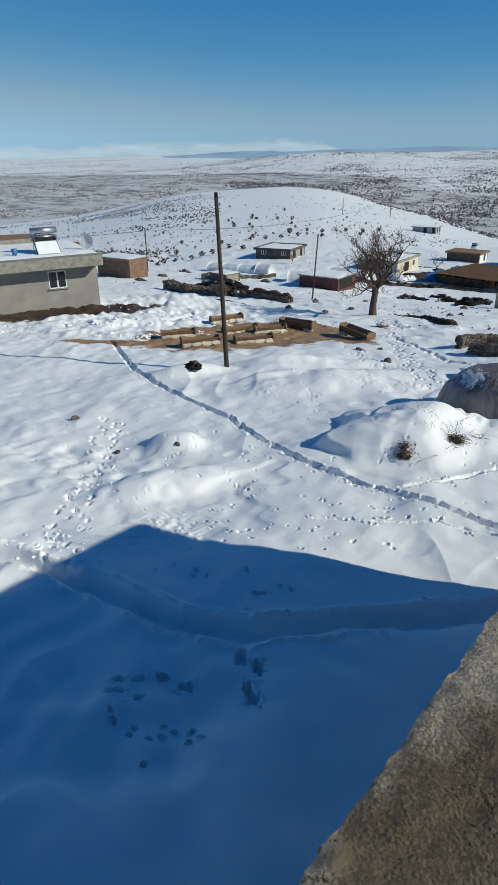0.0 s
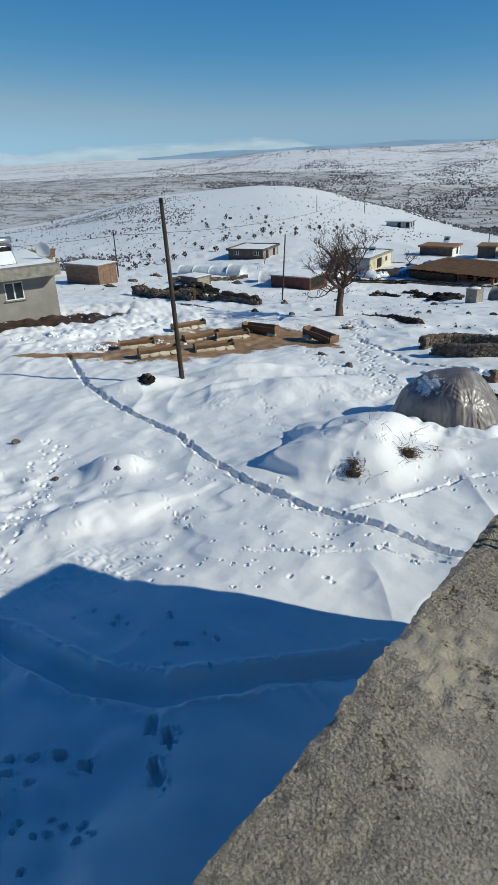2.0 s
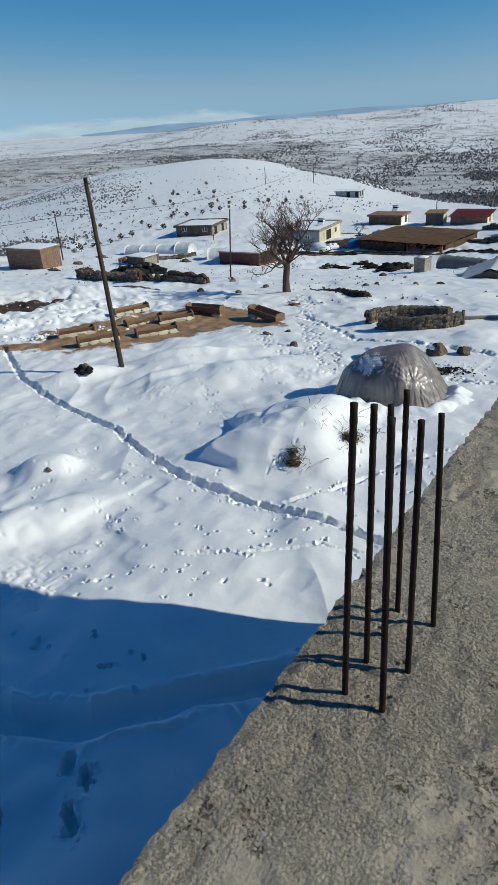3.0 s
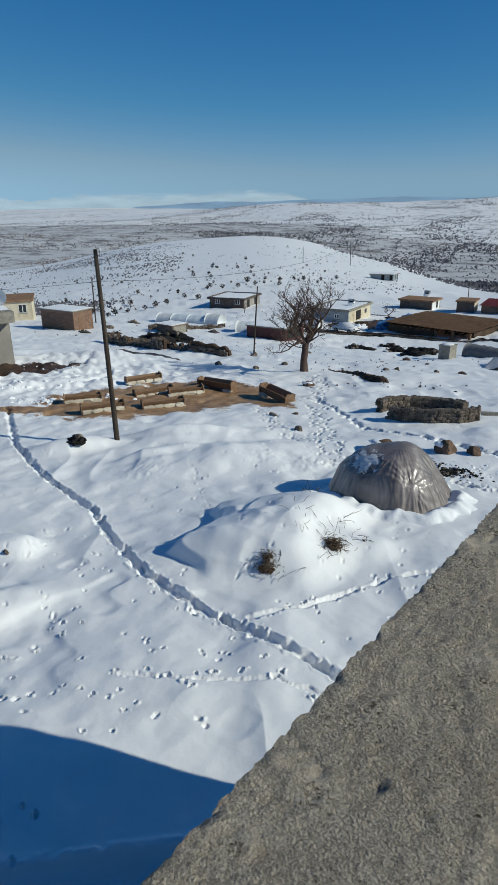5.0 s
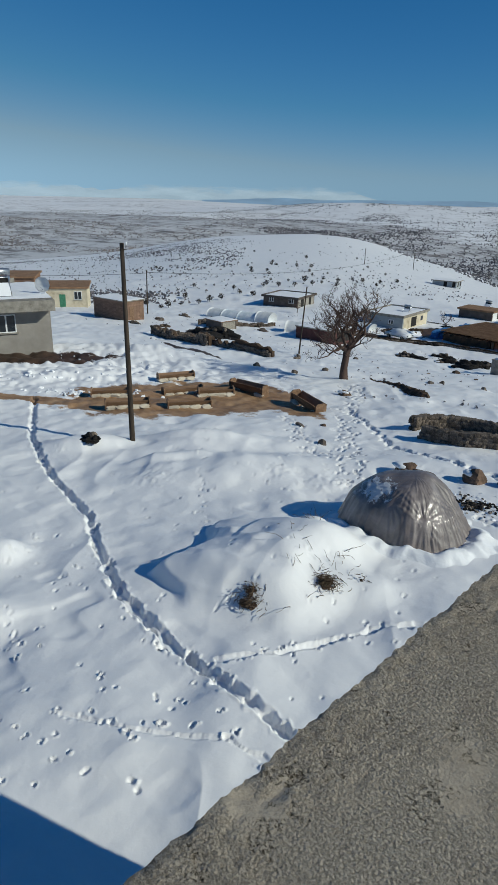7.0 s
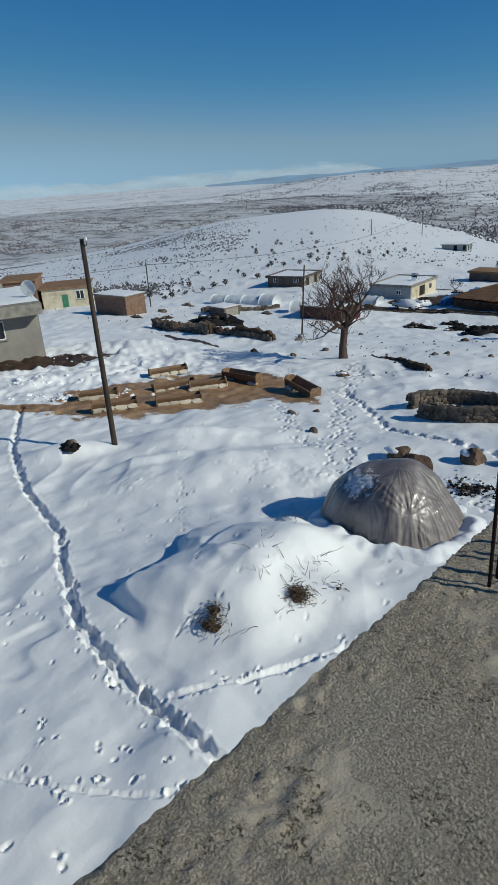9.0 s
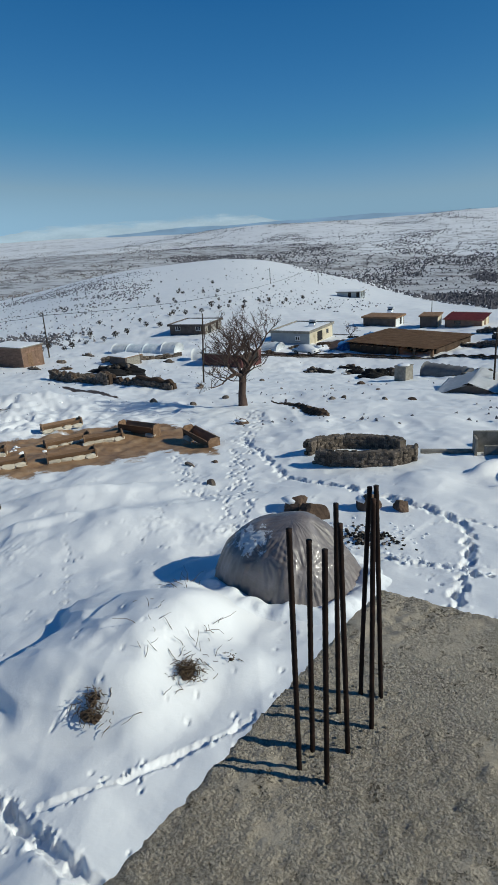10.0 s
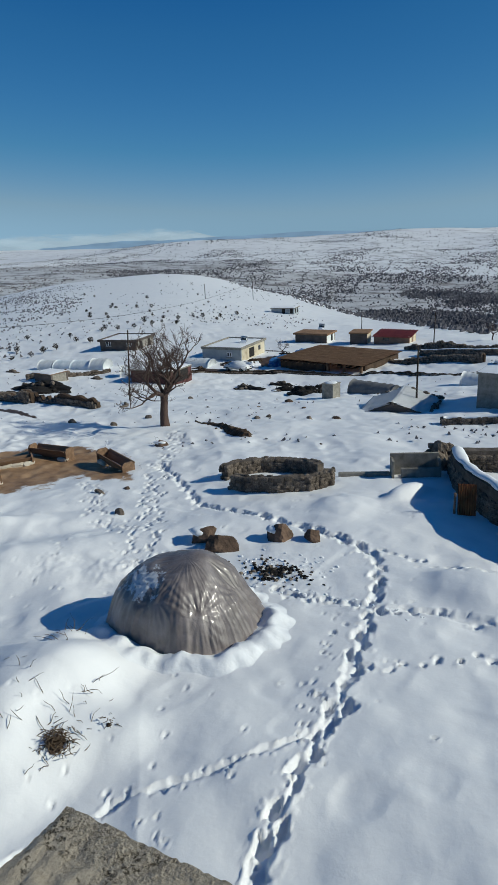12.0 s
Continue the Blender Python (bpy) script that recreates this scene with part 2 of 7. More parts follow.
MOUNDS = [  # x, y, height, half length, half width, turn
    (-43.3, 12.6, 1.3, 15, 13, 0), (-5.9, 4.6, 0.22, 0.9, 0.7, 45), (-12.9, 11.1, 0.3, 4.5, 1.3, 52),
    (-13.5, -0.6, 0.45, 0.9, 0.7, 30), (-11.0, -2.8, 0.4, 1.8, 0.8, 60), (-20.6, 6.2, 0.45, 1.6, 0.8, 60), (-14.2, 8.0, 0.25, 2.5, 1.5, 50), (-1.4, 12.9, 0.33, 1.7, 1.1, 0),
    (-7.6, 16.9, 0.2, 1.0, 1.6, 10), (-6.2, 19.4, 0.42, 0.4, 1.0, -20), (-36, 9, 0.12, 6.5, 0.9, 52), (-33.5, 12.5, 0.25, 2.5, 1.0, 52), (-39.9, 21.9, 0.8, 6, 3, 40), (-16.8, 11.3, 0.25, 3.5, 1.0, 50),
    (-8.7, 6.3, 0.22, 0.5, 0.4, 0), (-16.5, 7.3, 0.3, 1.6, 0.5, 60), (-18.5, 9.8, 0.25, 1.9, 0.45, 40),
]


def brush_mound(x, y):
    """The big drift over a brush pile: a crest running away, round and full towards the sun, with a long lee side that breaks off in steps."""
    ax, ay = x + 7.75, y - 3.85
    s_, w = -0.484 * ax + 0.875 * ay, 0.875 * ax + 0.484 * ay
    w = w - 0.12 * s_ - 0.25 + 0.10 * vnoise(x, y, 1.1, 71)
    right = 0.5 + 0.5 * np.cos(math.pi * np.clip(w / 1.95, 0, 1) ** 1.3)
    lip = -2.35 + 0.3 * np.sin(s_ * 1.9 + 0.9) + 0.15 * vnoise(s_, s_ * 0, 0.6, 74) + 1.2 * smooth(-0.6, -2.0, s_)
    ribs = 0.12 * smooth(-0.2, -0.7, w) * (1 - np.abs(vnoise(s_ + 0.25 * w, w * 0.22, 0.55, 75))) ** 2
    left = (1 - 0.58 * np.clip(w / lip, 0, 1) ** 1.05 + 0.8 * ribs) * smooth(lip - 0.42, lip + 0.06, w)
    left = left - 0.13 * smooth(-1.25, -1.5, w) * smooth(0.2, 0.9, s_) * smooth(2.4, 1.6, s_)
    across = np.where(w < 0, left, right)
    along = smooth(-2.35, -0.9, s_) * (1 - smooth(1.1, 3.0, s_) * 0.9) * (1 - smooth(2.8, 3.6, s_))
    front = 1 + 0.10 * vnoise(x, y, 0.8, 72)
    return 0.94 * np.clip(across, 0, 1.1) * along * front


def drift(x, y):
    x, y = np.asarray(x, float), np.asarray(y, float)
    patchy = smooth(-0.35, 0.6, vnoise(x, y, 4.3, 20))
    z = 0.12 * vnoise(x, y, 3.1, 11) + 0.06 * patchy * vnoise(x + y * 0.5, y, 1.25, 12) + 0.13 * vnoise(x, y, 7.5, 13)
    # wind ribs: long and low across the slope, sharper on the lee side
    rib = vnoise(x * 0.75 + y * 0.66, (y * 0.75 - x * 0.66) * 0.38, 1.5, 21)
    z = z + 0.07 * patchy * (1 - np.abs(rib)) ** 2 + 0.009 * vnoise(x, y, 0.42, 14) + 0.003 * vnoise(x, y, 0.17, 15)
    # soft dents, and hummocks in the lee of the house
    z = z - 0.06 * smooth(0.1, 0.8, vnoise(x, y, 0.8, 22)) * (0.45 + 0.55 * smooth(-0.3, 0.5, vnoise(x, y, 5.0, 23))) + 0.022 * vnoise(x + 0.4 * y, y, 0.62, 24)
    z = z + np.exp(-(((x + 6) / 6) ** 2 + ((y + 8.5) / 3.2) ** 2)) * (0.13 * vnoise(x, y, 1.3, 25) + 0.06 * vnoise(x, y, 0.55, 26))
    lumpy = np.exp(-(((x + 38) / 11) ** 2 + ((y - 15) / 9) ** 2)) + np.exp(-(((x + 14) / 5) ** 2 + ((y + 3.5) / 1.6) ** 2)) * 0.5
    z = z + lumpy * (0.16 * vnoise(x, y, 0.8, 16) + 0.12 * vnoise(x, y, 0.36, 17))
    crust = sum(np.exp(-((x - cx) / w) ** 2 - ((y - cy) / w) ** 2) for cx, cy, w in ((-11.0, 9.9, 0.8), (-15.3, 5.6, 0.7), (-12.8, 9.0, 0.5), (-9.0, -4.6, 0.9), (-6.6, 11.6, 0.9)))
    z = z + crust * 0.06 * np.abs(vnoise(x, y, 0.16, 18)) + 0.010 * vnoise(x * 0.8 + y * 0.6, (y * 0.8 - x * 0.6) * 0.4, 0.55, 19)
    s_, u_ = (y - x) * 0.7071, (y + x) * 0.7071
    trodden = smooth(24, 34, s_) * (1 - smooth(95, 130, s_)) * smooth(-0.2, 0.5, vnoise(x, y, 9.0, 27))
    z = z + trodden * (0.07 * vnoise(x, y, 1.1, 28) + 0.05 * vnoise(x, y, 0.5, 29))
    for m in MOUNDS:
        z = z + bump_at(x, y, *m)
    z = z + brush_mound(x, y)
    return z


# Ways trodden into the snow: kind, half width, depth, then points
WAYS = [
    ("path", 0.125, 0.13, [(-30.0, 8.1), (-23.3, 4.9), (-18.1, 3.3), (-14.2, 2.6), (-11.8, 1.6), (-9.2, 0.7), (-6.8, 0.4), (-5.1, 0.4), (-3.2, 0.3), (-0.6, 0.4)]),
    ("stride", 0.05, 0.21, [(-30.0, 8.1), (-23.3, 4.9), (-18.1, 3.3), (-14.2, 2.6), (-11.8, 1.6), (-9.2, 0.7), (-6.8, 0.4), (-5.1, 0.4), (-3.2, 0.3), (-0.6, 0.4)]),
    ("path", 0.07, 0.06, [(-5.9, 0.7), (-5.3, 1.9), (-5.0, 3.0), (-4.6, 4.0), (-3.6, 5.2), (-3.0, 6.2), (-2.5, 7.4)]),
    ("paws", 0.06, 0.07, [(-5.9, 0.7), (-5.3, 1.9), (-5.0, 3.0), (-4.6, 4.0), (-3.6, 5.2), (-3.0, 6.2), (-2.5, 7.4)]),
    ("path", 0.12, 0.07, [(-1.7, 2.4), (-2.2, 3.8), (-2.7, 6.4), (-2.85, 7.5), (-3.3, 9.2), (-3.7, 10.8), (-4.2, 12.2), (-4.9, 13.7), (-6.4, 14.4), (-9.2, 15.0), (-12.7, 15.7), (-16.4, 18.4), (-18.4, 19.6)]),
    ("stride", 0.10, 0.19, [(-1.7, 2.4), (-2.2, 3.8), (-2.7, 6.4), (-2.85, 7.5), (-3.3, 9.2), (-3.7, 10.8), (-4.2, 12.2), (-4.9, 13.7), (-6.4, 14.4), (-9.2, 15.0), (-12.7, 15.7), (-16.4, 18.4), (-18.4, 19.6)]),
    ("path", 0.15, 0.07, [(-6.2, 10.6), (-4.9, 10.6), (-3.2, 11.1), (-1.0, 11.6), (1.5, 12.4), (5.6, 14.1)]),
    ("steps", 0.2, 0.13, [(-6.2, 10.6), (-4.9, 10.6), (-3.2, 11.1), (-1.0, 11.6), (1.5, 12.4), (5.6, 14.1)]),
    ("steps", 0.12, 0.1, [(-5.8, 14.2), (-3.6, 13.9), (-1.4, 13.3), (1.2, 12.9)]),
    ("steps", 0.1, 0.09, [(-3.0, 8.3), (-2.5, 8.8), (-1.2, 10.0), (0.6, 10.8)]),
    ("paws", 0.1, 0.06, [(-3.1, 6.6), (-3.5, 7.7), (-3.9, 9.0), (-4.0, 10.4)]),
    ("steps", 0.5, 0.13, [(-10.5, 10.4), (-14.0, 14.4), (-18.1, 19.4), (-20.5, 23.0), (-23.5, 26.7)]),
    ("path", 0.30, 0.36, [(-13.5, -9.4), (-11.6, -8.0), (-10.3, -7.4), (-9.3, -7.1), (-7.5, -6.95), (-5.9, -6.7), (-4.6, -6.0), (-3.5, -4.5), (-2.7, -3.5), (-1.8, -2.5), (-0.8, -1.2)]),
    ("steps", 0.45, 0.08, [(-9.4, -7.0), (-11.8, -5.3), (-15.0, -2.4), (-17.9, 0.2)]),
    ("paws", 0.35, 0.06, [(-8.1, -3.8), (-6.9, -2.5), (-5.3, -1.5), (-4.3, -0.6), (-3.2, -0.4)]),
    ("path", 0.05, 0.035, [(-6.6, -2.2), (-5.3, -1.4), (-4.2, -0.5), (-3.0, -0.1)]),
    ("paws", 0.3, 0.06, [(-9.4, -1.8), (-7.4, -1.4), (-5.4, -0.6), (-3.6, 0.1), (-2.2, 0.3)]),
    ("paws", 0.3, 0.06, [(-8.6, -4.9), (-7.4, -3.2), (-5.6, -2.5), (-4.2, -1.6), (-3.0, -0.9)]),
    ("paws", 0.25, 0.05, [(-11.2, 0.6), (-9.8, -0.6), (-8.9, -2.0), (-8.6, -3.4)]),
    ("paws", 0.2, 0.05, [(-13.6, 1.2), (-12.5, -1.0), (-11.9, -3.2)]),
    ("paws", 0.4, 0.12, [(-6.9, -5.3), (-6.0, -4.9), (-4.9, -4.7), (-4.3, -5.2)]),
    ("stride", 0.1, 0.24, [(-1.9, -9.4), (-2.3, -8.2), (-2.5, -7.3), (-2.9, -6.7), (-3.3, -6.3), (-3.6, -5.9)]),
    ("steps", 0.35, 0.2, [(-2.2, -8.2), (-2.9, -7.4), (-3.5, -6.7)]),
    ("steps", 0.3, 0.18, [(-5.2, -8.4), (-4.2, -7.4)]),
    ("stride", 0.1, 0.22, [(-3.2, -7.3), (-3.9, -6.75), (-4.4, -6.4)]),
    ("paws", 0.4, 0.14, [(-2.4, -6.6), (-2.7, -5.9), (-3.1, -5.2)]),
    ("steps", 0.25, 0.18, [(-1.6, -6.2), (-2.2, -5.4), (-2.9, -4.9), (-3.8, -5.2)]),
    ("paws", 0.6, 0.16, [(-1.5, -8.6), (-2.0, -7.4), (-2.3, -6.2)]),
    ("paws", 0.5, 0.15, [(-4.6, -9.8), (-3.6, -8.6), (-3.0, -7.6)]),
    ("paws", 0.5, 0.14, [(-6.0, -9.0), (-4.4, -8.6), (-3.0, -8.4)]),
    ("steps", 0.5, 0.08, [(-12.9, 12.2), (-15.4, 13.2), (-19.4, 16.2)]),
    ("paws", 0.1, 0.06, [(-12.4, 8.2), (-13.3, 9.8), (-14.8, 11.6)]),
    ("paws", 0.12, 0.05, [(-20.0, 12.0), (-17.0, 9.0), (-13.0, 6.0), (-10.4, 3.9)]),
]


def sector(spans):
    out = [spans[0][0]]
    for a, b, step in spans:
        n = max(1, round((b - a) / step))
        out += [a + (b - a) * (i + 1) / n for i in range(n)]
    return np.array(out)


def way_points(points, step):
    out = []
    for (ax, ay), (bx, by) in zip(points, points[1:]):
        n = max(1, round(math.hypot(bx - ax, by - ay) / step))
        out += [(ax + (bx - ax) * i / n, ay + (by - ay) * i / n, math.atan2(by - ay, bx - ax)) for i in range(n)]
    return out


def build_ground():
    az = sector([(-190, -30, 6), (-30, -2, 1.0), (-2, 4, 0.4), (4, 84, 0.14), (84, 128, 0.22), (128, 134, 1.0), (134, 170, 6)])
    r = np.concatenate([np.linspace(0.4, 4.6, 14), 4.7 * np.exp(np.arange(0, 560) * 0.0040), [0]])[:-1]
    while r[-1] < 260:
        r = np.append(r, r[-1] * 1.009)
    while r[-1] < 4880:
        r = np.append(r, r[-1] * 1.022)
    A, R = np.meshgrid(np.radians(az), r, indexing="ij")
    X, Y = HUB[0] - np.sin(A) * R, HUB[1] + np.cos(A) * R
    Z = land(X, Y) + drift(X, Y) * (1 - smooth(150, 400, R)) * 1.0
    cut = np.zeros_like(Z)
    rng = np.random.default_rng(5)
    lr = np.log(r[14:])

    def press(x, y, turn, a, b, depth, rim):
        d = math.hypot(x - HUB[0], y - HUB[1])
        if not 5 < d < 70:
            return
        ang = math.degrees(math.atan2(-(x - HUB[0]), y - HUB[1]))
        i0, i1 = np.searchsorted(az, [ang - math.degrees(2.2 * a / d), ang + math.degrees(2.2 * a / d)])
        j0, j1 = np.searchsorted(r, [d - 2.2 * a, d + 2.2 * a])
        px, py = X[i0:i1, j0:j1] - x, Y[i0:i1, j0:j1] - y
        c, s_ = math.cos(turn), math.sin(turn)
        q = ((px * c + py * s_) / a) ** 2 + ((-px * s_ + py * c) / b) ** 2
        q = np.sqrt(q) * (1 + 0.42 * vnoise(X[i0:i1, j0:j1], Y[i0:i1, j0:j1], 0.07, 41) + 0.18 * vnoise(X[i0:i1, j0:j1], Y[i0:i1, j0:j1], 0.16, 42))
        form = -depth * (1 - smooth(0.65, 1.05, q)) + rim * np.exp(-((q - 1.25) / 0.28) ** 2) * smooth(-0.3, 0.5, vnoise(X[i0:i1, j0:j1], Y[i0:i1, j0:j1], 0.12, 43))
        part_ = cut[i0:i1, j0:j1]
        cut[i0:i1, j0:j1] = np.where(form < 0, np.minimum(part_, form), np.where(part_ < 0, part_, np.maximum(part_, form)))

    jn = int(np.searchsorted(r, 48))
    SX, SY = X[:, :jn], Y[:, :jn]

    def tread(half, depth, pts):
        """A way worn evenly into the snow, with a crumbled border."""
        best = np.full(SX.shape, 9.0)
        for (ax, ay), (bx, by) in zip(pts, pts[1:]):
            near_ = (SX > min(ax, bx) - 1.2) & (SX < max(ax, bx) + 1.2) & (SY > min(ay, by) - 1.2) & (SY < max(ay, by) + 1.2)
            px, py = SX[near_] - ax, SY[near_] - ay
            dx, dy = bx - ax, by - ay
            k = np.clip((px * dx + py * dy) / (dx * dx + dy * dy), 0, 1)
            best[near_] = np.minimum(best[near_], np.hypot(px - k * dx, py - k * dy))
        m_ = best < 2.2 * half + 0.2
        mx, my = SX[m_], SY[m_]
        q = best[m_] / half * (1 + 0.24 * vnoise(mx, my, 0.5, 44) + 0.20 * vnoise(mx, my, 0.17, 45))
        if depth > 0.3:
            q = best[m_] / half * (1 + 0.22 * vnoise(mx, my, 0.6, 44))
        if 0.1 <= depth < 0.2:
            q = q * (1 + 0.28 * vnoise(mx, my, 0.13, 48))
        if depth < 0.1:
            q = q * (1 + 0.45 * vnoise(mx, my, 0.13, 48) + 0.3 * vnoise(mx, my, 0.06, 49)) + 0.7 * smooth(0.0, 0.5, vnoise(mx, my, 0.3, 50))
        form = -depth * (1 - smooth(0.55, 1.08, q)) * (1 + 0.2 * vnoise(mx, my, 0.4, 46)) + (0.12 if depth > 0.1 else 0.22) * depth * np.exp(-((q - 1.3) / 0.25) ** 2) * (1 + vnoise(mx, my, 0.12, 47))
        old = cut[:, :jn][m_]
        cut[:, :jn][m_] = np.where(form < 0, np.minimum(old, form), np.where(old < 0, old, np.maximum(old, form)))

    for kind_, half, depth, pts in WAYS:
        side = 1
        if kind_ == "path":
            tread(half, depth, pts)
            continue
        for x, y, turn in way_points(pts, {"stride": 0.40, "steps": 0.34, "paws": 0.42}[kind_]):
            side = -side
            nx, ny = -math.sin(turn), math.cos(turn)
            if kind_ == "stride":
                off = side * half + rng.normal(0, 0.035)
                jog = rng.normal(0, 0.07)
                press(x + nx * off + ny * jog, y + ny * off - nx * jog, turn + rng.normal(0, 0.15), rng.uniform(0.17, 0.23), rng.uniform(0.075, 0.11), depth * rng.uniform(0.75, 1.1), 0.03)
            elif kind_ == "steps":
                for _ in range(1 + int(half > 0.25) + int(half > 0.45)):
                    off = side * half * rng.uniform(0.3, 1.0) if half < 0.15 else rng.uniform(-half, half)
                    press(x + nx * off + rng.normal(0, 0.05), y + ny * off + rng.normal(0, 0.05), turn + rng.normal(0, 0.35), rng.uniform(0.08, 0.14), rng.uniform(0.05, 0.075), depth * rng.uniform(0.5, 1.2), 0.03)
            elif rng.random() < 0.8:
                off = rng.uniform(-half, half)
                for sgn in (-1, 1):
                    if rng.random() < 0.8:
                        press(x + nx * (off + sgn * 0.05) + rng.normal(0, 0.06), y + ny * (off + sgn * 0.05) + rng.normal(0, 0.06), turn + rng.normal(0, 0.4), rng.uniform(0.04, 0.07), rng.uniform(0.03, 0.045), depth * rng.uniform(0.4, 1.0), 0.04)
    # loose animal prints
    for _ in range(520):
        x, y = rng.uniform(-26, -1), rng.uniform(-6, 22)
        press(x, y, rng.uniform(0, 3), rng.uniform(0.04, 0.07), 0.04, rng.uniform(0.02, 0.045), 0.02)
    Z = Z + cut
    na, nr = A.shape
    verts = np.stack([X, Y, Z], -1).reshape(-1, 3)
    i, j = np.meshgrid(np.arange(na - 1), np.arange(nr - 1), indexing="ij")
    q = np.stack([i * nr + j, i * nr + j + 1, (i + 1) * nr + j + 1, (i + 1) * nr + j], -1).reshape(-1, 4)
    j = np.arange(nr - 1)
    wrap = np.stack([(na - 1) * nr + j, (na - 1) * nr + j + 1, j + 1, j], -1)
    q = np.concatenate([q, wrap])[:, ::-1]
    me = bpy.data.meshes.new("ground")
    me.vertices.add(len(verts))
    me.vertices.foreach_set("co", verts.astype(np.float32).ravel())
    me.loops.add(len(q) * 4)
    me.loops.foreach_set("vertex_index", q.astype(np.int32).ravel())
    me.polygons.add(len(q))
    me.polygons.foreach_set("loop_start", np.arange(0, len(q) * 4, 4, dtype=np.int32))
    me.update()
    me.validate()
    me.polygons.foreach_set("use_smooth", np.ones(len(me.polygons), bool))
    ob = new("ground", me)
    return tagged(ob, "snow-covered village slope with drifts and trodden tracks", "ground", kind="structure")


def snow_material():
    m = bpy.data.materials.new("field_snow")
    m.use_nodes = True
    nt, n = m.node_tree, m.node_tree.nodes
    L = nt.links.new
    b = n["Principled BSDF"]
    geo = n.new("ShaderNodeNewGeometry")

    def noise_(scale, detail=5.0, rough=0.6, vec=None):
        x = n.new("ShaderNodeTexNoise")
        x.inputs["Scale"].default_value, x.inputs["Detail"].default_value, x.inputs["Roughness"].default_value = scale, detail, rough
        L(vec or geo.outputs["Position"], x.inputs["Vector"])
        return x.outputs["Fac"]

    def ramp_(fac, stops):
        x = n.new("ShaderNodeValToRGB")
        e = x.color_ramp.elements
        while len(e) < len(stops):
            e.new(0.5)
        for k, (p, c) in zip(e, stops):
            k.position, k.color = p, (*c, 1)
        L(fac, x.inputs[0])
        return x.outputs[0]

    def math_(op, a, bb):
        x = n.new("ShaderNodeMath")
        x.operation = op
        x.use_clamp = True
        for s_, v in zip(x.inputs, (a, bb)):
            if isinstance(v, (int, float)):
                s_.default_value = v
            else:
                L(v, s_)
        return x.outputs[0]

    def mix_(fac, a, bb):
        x = n.new("ShaderNodeMix")
        x.data_type = 'RGBA'
        L(fac, x.inputs["Factor"])
        for s_, v in ((x.inputs[6], a), (x.inputs[7], bb)):
            if isinstance(v, tuple):
                s_.default_value = (*v, 1)
            else:
                L(v, s_)
        return x.outputs[2]

    def blob(cx, cy, a, bb, turn, wild=0.5, scale=0.9):
        """A bare patch in the snow with a ragged border, 0 to 1."""
        mp = n.new("ShaderNodeMapping")
        mp.vector_type = 'TEXTURE'
        mp.inputs["Location"].default_value = (cx, cy, 0)
        mp.inputs["Rotation"].default_value = (0, 0, radians(turn))
        mp.inputs["Scale"].default_value = (a, bb, 1e6)
        L(geo.outputs["Position"], mp.inputs["Vector"])
        ln = n.new("ShaderNodeVectorMath")
        ln.operation = 'LENGTH'
        L(mp.outputs[0], ln.inputs[0])
        x = n.new("ShaderNodeMath")
        x.operation = 'MULTIPLY_ADD'
        L(noise_(scale, 6), x.inputs[0])
        x.inputs[1].default_value = wild * 2
        L(ln.outputs["Value"], x.inputs[2])
        r_ = n.new("ShaderNodeMapRange")
        r_.inputs["From Min"].default_value, r_.inputs["From Max"].default_value = 1.08 + wild, 0.98 + wild
        L(x.outputs[0], r_.inputs["Value"])
        return r_.outputs[0]

    snow = ramp_(noise_(0.5, 8), [(0.3, (0.80, 0.81, 0.83)), (0.7, (0.88, 0.88, 0.88))])
    dirt = ramp_(noise_(1.3, 8), [(0.3, (0.19, 0.11, 0.06)), (0.5, (0.33, 0.20, 0.11)), (0.75, (0.46, 0.31, 0.19))])
    mud = ramp_(noise_(1.0, 8), [(0.3, (0.03, 0.018, 0.012)), (0.7, (0.10, 0.06, 0.04))])
    col = snow
    yard = math_('MAXIMUM', blob(-25.5, 14.6, 6.3, 3.9, 62), math_('MAXIMUM', blob(-21.8, 18.6, 4.2, 1.0, -24), blob(-28.6, 8.9, 4.6, 0.7, 40)))
    col = mix_(yard, col, dirt)
    for args in ((-40.7, 11.2, 6.8, 2.3, 72), (-39.0, 15.6, 1.8, 1.2, 60), (-47, 31, 9, 0.5, -20), (-51.5, 70.2, 6.0, 0.9, 8), (-51.3, 79.5, 3.0, 4.5, 0), (-57.5, 66.5, 4.5, 0.5, 25), (-38.6, 83.0, 2.2, 1.4, 0), (-59.0, 88.0, 6.0, 0.8, 5)):
        col = mix_(blob(*args), col, mud)
    # thin snow, stones and scrub on the distant slopes
    sep = n.new("ShaderNodeVectorMath")
    sep.operation = 'LENGTH'
    L(geo.outputs["Position"], sep.inputs[0])
    dist = n.new("ShaderNodeMapRange")
    dist.inputs["From Min"].default_value, dist.inputs["From Max"].default_value = 560, 800
    L(sep.outputs["Value"], dist.inputs["Value"])
    big = n.new("ShaderNodeMapRange")
    big.inputs["From Min"].default_value, big.inputs["From Max"].default_value = 0.42, 0.62
    L(noise_(0.0028, 3), big.inputs["Value"])
    mp = n.new("ShaderNodeMapping")
    mp.inputs["Rotation"].default_value = (0, 0, radians(-42))
    mp.inputs["Scale"].default_value = (1.0, 1.6, 2.0)
    L(geo.outputs["Position"], mp.inputs["Vector"])
    fine = n.new("ShaderNodeMapRange")
    fine.inputs["From Min"].default_value, fine.inputs["From Max"].default_value = 0.49, 0.58
    L(noise_(0.022, 12, 0.8, mp.outputs[0]), fine.inputs["Value"])
